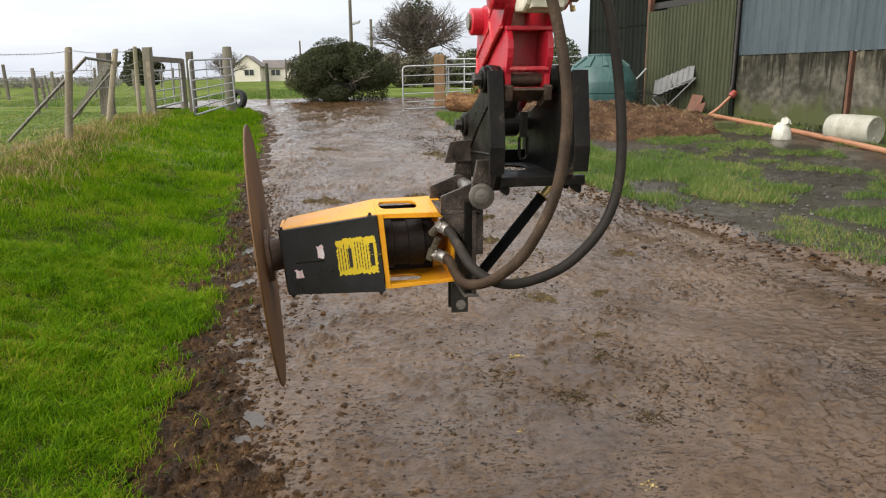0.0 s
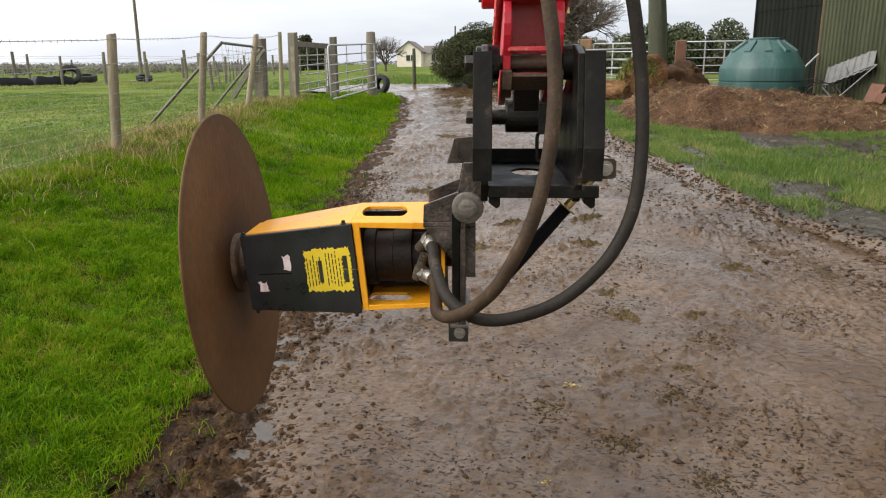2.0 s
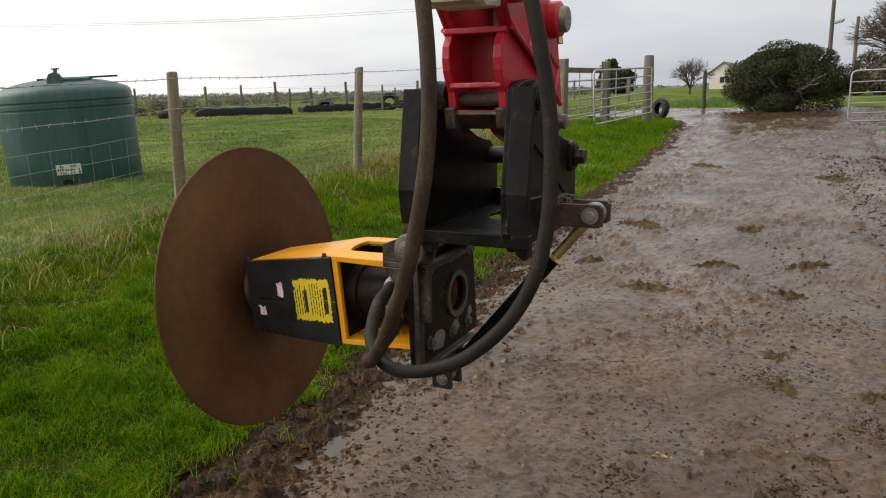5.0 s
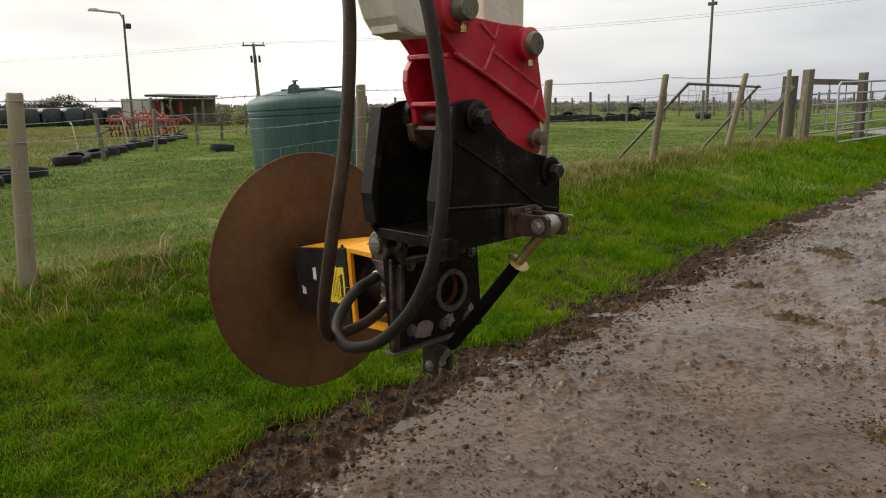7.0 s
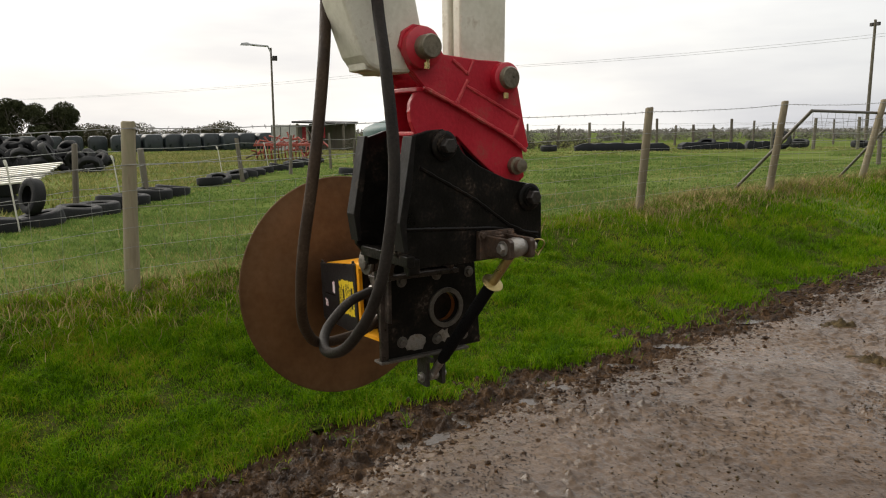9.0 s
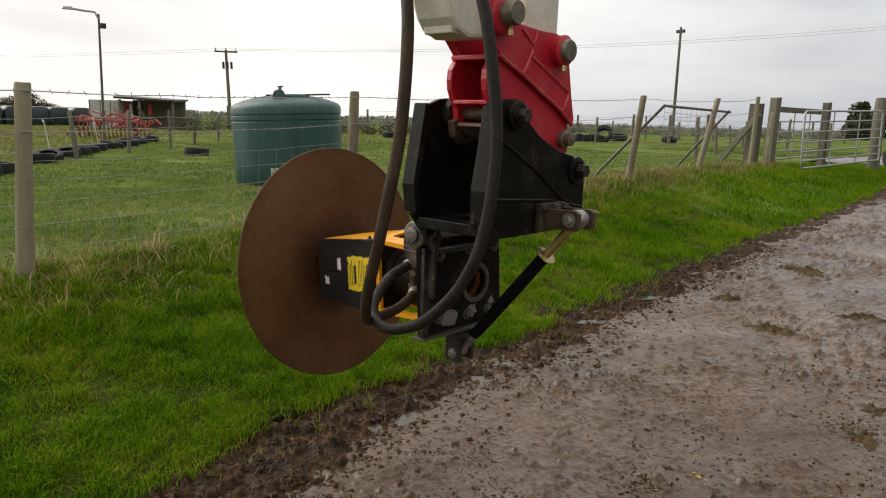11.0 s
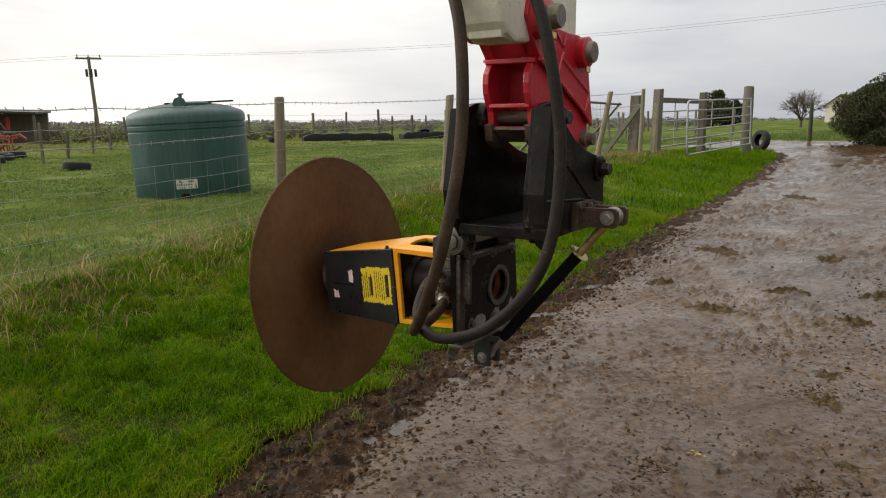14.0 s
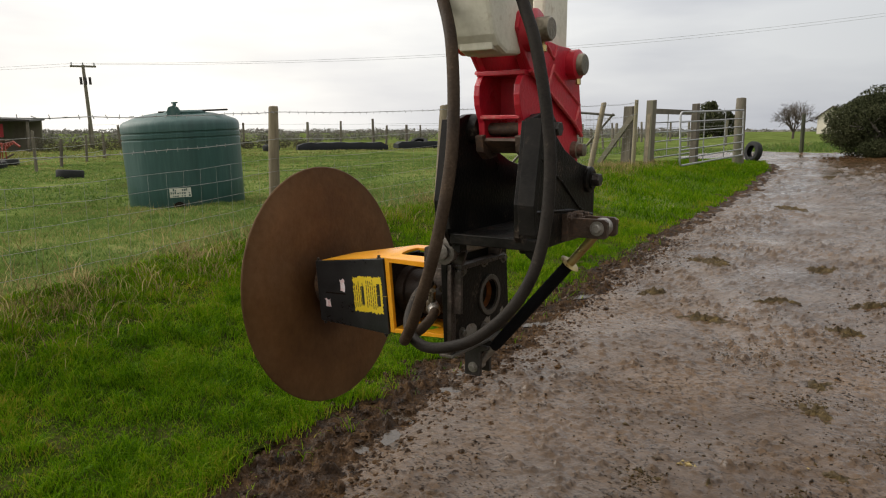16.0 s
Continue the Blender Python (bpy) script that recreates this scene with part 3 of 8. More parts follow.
CHURN_W = [0.6, 0.62, 0.63, 0.68, 0.69, 0.68, 0.7, 0.58, 0.42, 0.3]


def road_mask(x, y):
    """1 on the muddy track, 0 on turf and on the poached strip along it."""
    inner = np.where((y > -6.4) & (y < 20.4), np.interp(y, CHURN_Y, CHURN_W) * 0.3, 0.0)
    return x > np.interp(y, EDGE_Y, EDGE_X) + inner + (fbm(x * 2.2, y * 2.2, 3, 41) - 0.5) * 0.22 + (fbm(x * 11, y * 9, 4, 43) - 0.5) * 0.25


def green_strip(x, y):
    """Where grass has come back on the yard beside the track."""
    xr = np.interp(y, [3, 5, 6.5, 8, 10.9, 12.7, 18.2, 19.5], [4.4, 3.3, 2.5, 1.75, 0.75, 0.25, -0.75, -0.7])
    d = x - xr
    n = fbm(x * 0.9, y * 0.9, 4, 61)
    band = ((d > 0.05) & (d < 0.75 + 0.5 * n) & (n > 0.33)) | ((d > 1.3) & (n > 0.46)) | ((d > 0.2) & (y > 10.8) & (n > 0.3))
    return band & (y < 19.6) & (y > 3.0)


def axis_steps(stops):
    """Grid lines along one axis: rows of (from, to, step)."""
    out = []
    for a, b, s in stops:
        out.append(np.arange(a, b - 1e-6, s))
    return np.concatenate(out + [np.array([stops[-1][1]])])


def sheet(name, xs, ys, zfun, mat, keep=None):
    gx, gy = np.meshgrid(xs, ys)
    z = zfun(gx, gy)
    verts = np.stack([gx.ravel(), gy.ravel(), z.ravel()], 1)
    nx, ny = len(xs), len(ys)
    i, j = np.meshgrid(np.arange(nx - 1), np.arange(ny - 1))
    a = (j * nx + i).ravel()
    faces = np.stack([a, a + 1, a + nx + 1, a + nx], 1)
    if keep is not None:
        mid = verts[faces].mean(1)
        faces = faces[keep(mid[:, 0], mid[:, 1])]
        used = np.unique(faces)
        new_index = np.zeros(len(verts), int)
        new_index[used] = np.arange(len(used))
        verts, faces = verts[used], new_index[faces]
    ob = fast_mesh(name, verts, faces, mat)
    ob.data.polygons.foreach_set("use_smooth", [True] * len(ob.data.polygons))
    return ob


def base_z(x, y):
    inside = smooth01((x - np.interp(y, EDGE_Y, EDGE_X) + 0.22) / 0.3) * (y < 25.5) * (x < 11.5) * (y > -6.5)
    return ground_z(x, y) - 0.09 * inside


gxs = axis_steps([(-2500, -300, 200), (-300, -60, 20), (-60, -14, 2.0), (-14, -7, 0.4), (-7, 0, 0.1), (0, 14, 0.5), (14, 60, 4), (60, 300, 20), (300, 2500, 200)])
gys = axis_steps([(-400, -40, 60), (-40, -8, 4), (-8, 0, 0.4), (0, 20, 0.12), (20, 60, 1.5), (60, 300, 15), (300, 3200, 180)])
ground = tagged(sheet("ground", gxs, gys, base_z, M["turf"]), "wet green pasture turf with yellowed patches", "ground", kind="structure")


def cells(x, y, seed):
    """Nearest and second nearest of jittered points on a unit grid, and a number for the nearest."""
    x, y = np.asarray(x, float), np.asarray(y, float)
    ix, iy = np.floor(x), np.floor(y)
    f1, f2, k1 = np.full(x.shape, 9.0), np.full(x.shape, 9.0), np.zeros(x.shape)
    for a in (-1, 0, 1):
        for b in (-1, 0, 1):
            cx, cy = ix + a, iy + b
            d = np.hypot(cx + lattice(cx, cy, seed) - x, cy + lattice(cx, cy, seed + 5) - y)
            near = d < f1
            f2 = np.where(near, f1, np.minimum(f2, d))
            k1 = np.where(near, lattice(cx, cy, seed + 9), k1)
            f1 = np.where(near, d, f1)
    return f1, f2, k1


# standing water: centre, half lengths and turn of each puddle
PUDDLES = [(-1.07, 3.53, 0.06, 0.045, 0.4), (-0.96, 3.05, 0.07, 0.035, 0.1), (-0.85, 2.66, 0.05, 0.03, 0.3), (-1.34, 4.4, 0.10, 0.05, 1.2), (-1.18, 3.82, 0.08, 0.04, 0.8), (-1.55, 4.93, 0.13, 0.06, 1.2), (-0.84, 2.86, 0.09, 0.04, 2.0), (-1.75, 5.9, 0.16, 0.06, 1.4)]


def hollowed(z, x, y):
    for cx, cy, rx, ry, turn in PUDDLES:
        u, v = (x - cx) * math.cos(turn) + (y - cy) * math.sin(turn), (y - cy) * math.cos(turn) - (x - cx) * math.sin(turn)
        r2 = ((u / rx) ** 2 + (v / ry) ** 2) * (0.35 + 1.5 * fbm(x * 14, y * 14, 3, 131))
        level = 0.0086 * cx + 0.0418 * cy - 0.022
        z = np.where(r2 < 2.2, np.minimum(z, np.where(r2 < 1.0, level - 0.012 + 0.012 * r2, level + 0.06 * (r2 - 1.0))), z)
    return z


RIGHT_Y = [-8, 3, 5, 6.5, 8, 10.9, 12.7, 18.2]
RIGHT_X = [8.5, 4.4, 3.3, 2.5, 1.75, 0.75, 0.25, -0.75]


def road_z(x, y):
    z = track_z(x, y)
    d = x - np.interp(y, EDGE_Y, EDGE_X)
    wear = (0.08 + 1.3 * np.clip(2.2 * fbm(x * 1.3, y * 1.3, 3, 14) - 0.55, 0, 1)) * (1 + 0.5 * smooth01((y - 5) / 6))
    lump = (fbm(x * 9, y * 8, 4, 5) - 0.5) * 0.024 * wear
    f1, f2, k = cells(x * 13 + 1.5 * fbm(x * 9, y * 9, 2, 6), y * 11 + 1.5 * fbm(x * 9, y * 9, 2, 8), 15)
    hoof = -0.012 * wear * smooth01((0.42 - f1) / 0.3) * (k > 0.62) + 0.006 * wear * smooth01((f2 - f1) / 0.5) * (k < 0.4)
    crumbs = np.maximum(fbm(x * 20, y * 20, 3, 19) - 0.60, 0) * 0.10 * wear
    right = x - np.interp(y, RIGHT_Y, RIGHT_X)
    ruts = -0.045 * np.exp(-((right + 0.15) / 0.16) ** 2) + 0.022 * np.exp(-((right - 0.15) / 0.14) ** 2) - 0.025 * np.exp(-((right + 0.75) / 0.22) ** 2)
    soft = 0.45 + 0.55 * smooth01((y - 5.5) / 4)
    scuff = (0.5 - np.abs(fbm(x * 17, y * 23, 3, 221) - 0.5) * 2.0) * 0.010 + (fbm(x * 34, y * 44, 2, 223) - 0.5) * 0.007
    scuff = scuff * (0.35 + 1.3 * smooth01((fbm(x * 1.7, y * 1.7, 3, 227) - 0.36) / 0.25))
    rough = (lump + hoof) * soft + scuff + crumbs * 0.8
    rough = np.where(rough < 0.0, 0.22 * rough, 1.15 * rough)
    return hollowed(z + rough + ruts * fbm(x, y, 2, 77) * 1.6 + (fbm(x * 0.8, y * 0.8, 3, 23) - 0.5) * 0.035 - 0.034 * smooth01((0.85 - d) / 0.5), x, y)


def on_yard(x, y):
    return x > np.interp(y, RIGHT_Y, RIGHT_X) + 0.15 + (fbm(x * 1.3, y * 1.3, 4, 88) - 0.5) * 1.1


rxs = axis_steps([(-11, -6, 0.2), (-6, -2.6, 0.05), (-2.6, 2.4, 0.0115), (2.4, 7, 0.05), (7, 12, 0.3)])
rys = axis_steps([(-7, 1.2, 0.06), (1.2, 6.0, 0.0115), (6.0, 12, 0.04), (12, 26, 0.1)])
road = tagged(sheet("road", rxs, rys, road_z, M["mud"], lambda x, y: road_mask(x, y) & ~on_yard(x, y)), "wet brown mud farm track with puddled hoof prints", "track", kind="structure")
yard = tagged(sheet("ground_yard", rxs, rys, road_z, M["yard"], lambda x, y: road_mask(x, y) & on_yard(x, y)), "grey wet gravel and mud yard", "ground", kind="structure")


def churn_z(x, y):
    """Poached mud between turf and track: heavy clods that sink under the track at their far side."""
    xe = np.interp(y, EDGE_Y, EDGE_X)
    w = np.interp(y, CHURN_Y, CHURN_W)
    t = (x - xe) / w + (fbm(x * 5, y * 5, 4, 113) - 0.5) * 1.0
    body = smooth01((t + 0.55) / 0.35) * smooth01((1.5 - t) / 0.9)
    wx, wy = x + 0.05 * fbm(x * 11, y * 11, 3, 101), y + 0.05 * fbm(x * 11, y * 11, 3, 103)
    wx, wy = wx + 0.03 * fbm(x * 31, y * 31, 2, 115), wy + 0.03 * fbm(x * 31, y * 31, 2, 117)
    f1, f2, k = cells(wx * 19, wy * 24, 105)
    g1, g2, h = cells(wx * 40, wy * 48, 107)
    clod = np.clip(f2 - f1, 0, 0.7) ** 0.5 * (0.006 + 0.066 * k ** 2) + np.clip(g2 - g1, 0, 0.7) ** 0.5 * 0.026 * h + (fbm(x * 55, y * 55, 2, 119) - 0.5) * 0.016
    swell = (fbm(x * 4, y * 4, 3, 111) - 0.5) * 0.07
    return hollowed(track_z(x, y) - 0.08 + body * (0.048 + clod + swell), x, y)


cxs = axis_steps([(-6.4, -3.0, 0.05), (-3.0, 0.0, 0.011), (0.0, 1.7, 0.05)])
cys = axis_steps([(-6.5, 0.9, 0.05), (0.9, 6.6, 0.011), (6.6, 20.5, 0.05)])
tagged(sheet("ground_churned", cxs, cys, churn_z, M["clod"], lambda x, y: (x > np.interp(y, EDGE_Y, EDGE_X) - 0.4) & (x < np.interp(y, EDGE_Y, EDGE_X) + 1.15)), "dark poached mud along the turf's edge", "ground", kind="structure")


def puddle(x, y, rx, ry, turn):
    bm = bmesh.new()
    pts = []
    z = 0.0086 * x + 0.0418 * y - 0.019
    for i in range(28):
        a = 2 * math.pi * i / 28
        k = 1.25 + 0.22 * math.sin(3 * a + 9 * x) + 0.12 * math.sin(5 * a + 7 * y)
        u, v = k * rx * math.cos(a), k * ry * math.sin(a)
        pts.append((x + u * math.cos(turn) - v * math.sin(turn), y + u * math.sin(turn) + v * math.cos(turn)))
    bm.faces.new([bm.verts.new((p[0], p[1], z)) for p in pts])
    ob = part("water", bm, M["water"])
    return tagged(ob, "shallow puddle of muddy water beside the track", "puddle", "puddles", "structure")


M["water"] = material("puddle_water", [(0.3, (0.045, 0.034, 0.025)), (0.7, (0.07, 0.055, 0.042))], 0.22, 0, 3, 20, 0.3, 30, rough_var=0.05, spec=0.35)
for row in PUDDLES:
    puddle(*row)

# ---- grass ----


def blades(name, x, y, z, height, width, lean, mat, seed, bend=True):
    """Many single blades of grass in one mesh."""
    r = np.random.default_rng(seed)
    n = len(x)
    a = r.uniform(0, 2 * np.pi, n)
    h = height * r.uniform(0.55, 1.25, n)
    w = width * r.uniform(0.6, 1.3, n)
    l = lean * h * r.uniform(0.2, 1.4, n)
    dx, dy = np.cos(a), np.sin(a)
    b = r.uniform(0, 2 * np.pi, n)
    lx, ly = np.cos(b) * l, np.sin(b) * l
    p0 = np.stack([x - dx * w / 2, y - dy * w / 2, z], 1)
    p1 = np.stack([x + dx * w / 2, y + dy * w / 2, z], 1)
    if not bend:
        tip = np.stack([x + lx, y + ly, z + h], 1)
        v = np.stack([p0, p1, tip], 1).reshape(-1, 3)
        return fast_mesh(name, v, np.arange(3 * n).reshape(n, 3), mat)
    m0 = np.stack([x + lx * 0.3 - dx * w * 0.4, y + ly * 0.3 - dy * w * 0.4, z + h * 0.6], 1)
    m1 = np.stack([x + lx * 0.3 + dx * w * 0.4, y + ly * 0.3 + dy * w * 0.4, z + h * 0.6], 1)
    tip = np.stack([x + lx, y + ly, z + h * (1 - 0.15 * lean)], 1)
    v = np.stack([p0, p1, m1, m0, tip], 1).reshape(-1, 3)
    k = np.arange(n)[:, None] * 5
    f = np.concatenate([k + np.array([0, 1, 2]), k + np.array([0, 2, 3]), k + np.array([3, 2, 4])])
    return fast_mesh(name, v, f, mat)


def scatter(x0, x1, y0, y1, per_m2, keep, seed):
    r = np.random.default_rng(seed)
    n = int((x1 - x0) * (y1 - y0) * per_m2)
    x, y = r.uniform(x0, x1, n), r.uniform(y0, y1, n)
    k = keep(x, y)
    return x[k], y[k]


def grass_x(y):
    """The line to which grass hangs over the poached strip."""
    return np.interp(y, EDGE_Y, EDGE_X) + np.interp(y, [-8, 1.6, 2.4, 3.6, 5, 6, 12, 15, 18, 20], [0.0, 0.04, 0.08, 0.13, 0.22, 0.22, 0.24, 0.12, 0.1, 0.0])


def clumps(x, y):
    """Tussocks of turf a hand's width across, with thin places between them."""
    a, b = fbm(x * 8, y * 8, 3, 231), fbm(x * 2.1, y * 2.1, 3, 233)
    return np.clip((0.62 * a + 0.38 * b - 0.30) / 0.36, 0, 1)


def verge(x, y):
    xe, xf = grass_x(y), np.interp(y, FENCE_Y, FENCE_X)
    d = xe - x + (fbm(x * 3.5, y * 3.5, 4, 12) - 0.5) * 0.42
    thin = smooth01((d + 0.06) / 0.14) * (0.45 + 0.55 * smooth01(d / 0.3)) + 0.03 * (fbm(x * 9, y * 9, 2, 14) > 0.55)
    patch = 0.55 + 0.5 * clumps(x, y)
    return (x < xe + 0.28) & (x > xf - 0.2) & (np.random.default_rng(5).uniform(0, 1, len(x)) < thin * patch)


def pasture(x, y):
    return (x < np.interp(y, FENCE_Y, FENCE_X) - 0.1)


def far_verge(x, y):
    return (x < grass_x(y) + (fbm(x * 3, y * 3, 3, 12) - 0.5) * 0.4) & (x > np.interp(y, FENCE_Y, FENCE_X) - 0.2)


def soil_z(x, y):
    return ground_z(x, y) + 0.004


tagged(sheet("ground_verge", axis_steps([(-5.4, 0.4, 0.07)]), axis_steps([(-0.5, 9.6, 0.07)]), soil_z, M["soil"], lambda x, y: (x < np.interp(y, EDGE_Y, EDGE_X) - 0.05 + (fbm(x * 5, y * 5, 3, 47) - 0.5) * 0.2) & (x > np.interp(y, FENCE_Y, FENCE_X) + 0.25 * (fbm(x * 3, y * 3, 3, 49) - 0.2))), "dark damp soil and thatch under the verge grass", "ground", kind="structure")


def turf(name, pos, h, w, lean, mat, seed, label, bend=False):
    x, y = pos
    ob = blades(name, x, y, ground_z(x, y) - 0.004, h * (0.38 + 0.9 * clumps(x, y) * (0.4 + 1.2 * fbm(x * 3.1, y * 3.1, 4, 55))), w, lean, mat, seed, bend)
    return tagged(ob, label, "grass", kind="stuff")


turf("grass", scatter(-4.6, -0.3, 0.0, 5.2, 16000, verge, 1), 0.066, 0.0048, 1.0, M["grass"], 2, "short wet green grass on the verge", True)
turf("grass", scatter(-4.0, 1.2, -7.0, 0.0, 3500, verge, 15), 0.07, 0.008, 0.9, M["grass"], 16, "short wet green grass on the verge")
turf("grass", scatter(-5.6, -1.4, 5.2, 9.5, 6500, verge, 3), 0.07, 0.0075, 0.8, M["grass"], 4, "short wet green grass on the verge")
turf("grass", scatter(-8.0, -2.5, 9.5, 21.0, 1500, far_verge, 5), 0.08, 0.014, 0.7, M["grass"], 6, "short wet green grass on the verge")
turf("grass", scatter(-9.0, -0.8, -7.0, 9.0, 2200, pasture, 7), 0.042, 0.009, 0.8, M["field"], 8, "rough green pasture grass behind the fence")
def beyond_tyres(x, y):
    return y < -0.55 - 0.42 * (x + 7.75) + 0.5 * (fbm(x * 0.7, y * 0.7, 3, 161) - 0.5)


turf("grass", scatter(-44.0, -8.5, -14.0, 12.0, 110, lambda x, y: beyond_tyres(x, y), 17), 0.10, 0.035, 0.9, M["rough"], 18, "rough yellowed grass beyond the line of tyres")
turf("grass", scatter(-19.0, -4.6, 26.3, 34.0, 170, lambda x, y: y > 26.3 + 0.3 * np.sin(x * 1.7), 19), 0.15, 0.03, 0.9, M["field"], 20, "rough unmown grass bank beyond the lane")
turf("grass", scatter(-24.0, -5.0, -12.0, 22.0, 330, lambda x, y: pasture(x, y) & ~beyond_tyres(x, y) & ((x < -9) | (y > 9)), 9), 0.038, 0.028, 0.8, M["field"], 10, "rough green pasture grass behind the fence")


turf("grass", scatter(-66.0, -24.0, -14.0, 40.0, 34, lambda x, y: x > -70, 13), 0.05, 0.07, 1.0, M["rough"], 14, "rough green pasture grass farther off")


def yard_turf(pos, h, w, seed):
    x, y = pos
    ob = blades("grass", x, y, road_z(x, y) - 0.01, h * (0.6 + 0.8 * fbm(x * 1.7, y * 1.7, 3, 57)), w, 0.7, M["field"], seed, False)
    return tagged(ob, "thin green grass growing through the yard mud", "grass", kind="stuff")


def near_heap(x, y):
    d = x - np.interp(y, RIGHT_Y, RIGHT_X)
    return (y > 7.5) & (y < 18.4) & (((d > 0.08) & (d < 0.55)) | ((d > 0.85) & (d < 1.7))) & (fbm(x * 1.3, y * 1.3, 3, 209) > 0.36)


yard_turf(scatter(-1.0, 9.0, 3.0, 19.6, 2600, lambda x, y: green_strip(x, y) & (fbm(x * 1.1, y * 1.1, 3, 207) > 0.45), 11), 0.06, 0.010, 12)
yard_turf(scatter(-1.2, 4.5, 7.5, 18.4, 2600, near_heap, 27), 0.085, 0.011, 28)


def straw_tufts(n, seed, label):
    """Long dead grass along the foot of the fence."""
    r = np.random.default_rng(seed)
    y = r.uniform(-1.0, 16.5, n)
    c = fbm(y * 1.1, y * 0.0 + 3, 3, 91)
    keep = r.uniform(0, 1, n) < np.clip((c - 0.25) * 2.6, 0.25, 1)
    y = y[keep]
    x = np.interp(y, FENCE_Y, FENCE_X) + 0.08 + r.normal(0.0, 0.30, len(y))
    c = 0.25 + 0.9 * clumps(x, y)
    ob = blades("dead_grass", x, y, ground_z(x, y) - 0.01, 0.19 * c, 0.0050, 1.0, M["straw"], seed + 1, True)
    return tagged(ob, label, "grass", kind="stuff")


straw_tufts(23000, 21, "long dead straw-coloured grass along the fence")
r_ = np.random.default_rng(25)
sx, sy = r_.uniform(-8, -3.2, 2600), r_.uniform(0, 15, 2600)
sk = (sx < np.interp(sy, FENCE_Y, FENCE_X)) & (fbm(sx * 0.9, sy * 0.9, 3, 71) > 0.54)
tagged(blades("dead_grass", sx[sk], sy[sk], ground_z(sx[sk], sy[sk]) - 0.01, np.full(sk.sum(), 0.17), 0.007, 1.0, M["straw"], 26, False), "yellowed tussocks in the pasture", "grass", kind="stuff")


def clod_field(n, seed, xf, y0, y1, size, mat, name, label, spread, zf=road_z, smooth=True):
    """Small lumps trodden up on the track, each a squashed eight-faced lump."""
    r = np.random.default_rng(seed)
    y = r.uniform(y0, y1, n)
    x = xf(y) + spread(r, n)
    s = size * r.lognormal(0, 0.45, n)
    z = zf(x, y) + s * 0.05
    a = r.uniform(0, 6.28, n)
    base = np.array([(1, 0, 0), (0, 1, 0), (-1, 0, 0), (0, -1, 0), (0, 0, 0.42), (0, 0, -0.5)], float)
    v = base[None] * s[:, None, None] * r.uniform(0.55, 1.3, (n, 6, 1))
    c, q = np.cos(a)[:, None], np.sin(a)[:, None]
    vx, vy = v[:, :, 0] * c - v[:, :, 1] * q, v[:, :, 0] * q + v[:, :, 1] * c
    v = np.stack([vx + x[:, None], vy + y[:, None], v[:, :, 2] + z[:, None]], 2).reshape(-1, 3)
    f = np.array([(0, 1, 4), (1, 2, 4), (2, 3, 4), (3, 0, 4), (1, 0, 5), (2, 1, 5), (3, 2, 5), (0, 3, 5)])
    f = (np.arange(n)[:, None, None] * 6 + f[None]).reshape(-1, 3)
    ob = fast_mesh(name, v, f, mat)
    ob.data.polygons.foreach_set("use_smooth", [smooth] * len(ob.data.polygons))
    return tagged(ob, label, "mud", kind="stuff")


def edge_x(y):
    return np.interp(y, EDGE_Y, EDGE_X)


def strip_z(x, y):
    return np.maximum(road_z(x, y), churn_z(x, y))


clod_field(6500, 31, edge_x, 1.0, 9.0, 0.011, M["clod"], "mud_clods", "dark churned mud clods along the track's edge", lambda r, n: np.abs(r.normal(0.36, 0.24, n)) + 0.04, strip_z, False)
clod_field(5000, 33, edge_x, 1.2, 9.0, 0.0036, M["crumb"], "mud_clods", "small mud clods scattered on the track", lambda r, n: 0.5 + 3.4 * r.beta(0.7, 0.9, n))
clod_field(5000, 35, lambda y: np.interp(y, [3, 5, 6.5, 8, 10.9, 12.7], [3.6, 2.9, 2.3, 1.9, 1.2, 0.8]), 3.2, 11.0, 0.010, M["stone"], "gravel", "wet grey gravel spread on the yard", lambda r, n: r.uniform(0.0, 3.2, n))


clod_field(2600, 37, lambda y: np.interp(y, RIGHT_Y, RIGHT_X), 3.2, 14.0, 0.014, M["clod"], "mud_clods", "dark mud clods along the rut beside the yard", lambda r, n: r.normal(-0.1, 0.14, n))
clod_field(1800, 39, lambda y: np.interp(y, RIGHT_Y, RIGHT_X), 3.2, 14.0, 0.012, M["crumb"], "mud_clods", "mud clods along the rut beside the yard", lambda r, n: r.normal(-0.8, 0.2, n))

clod_field(420, 43, lambda y: np.interp(y, [2.6, 4, 5, 6, 7.5], [1.3, 0.95, 0.6, 0.38, 0.1]), 2.6, 7.5, 0.008, M["crumb"], "mud_clods", "dark mud clods thrown up along a wheel rut", lambda r, n: r.normal(0.0, 0.2, n))


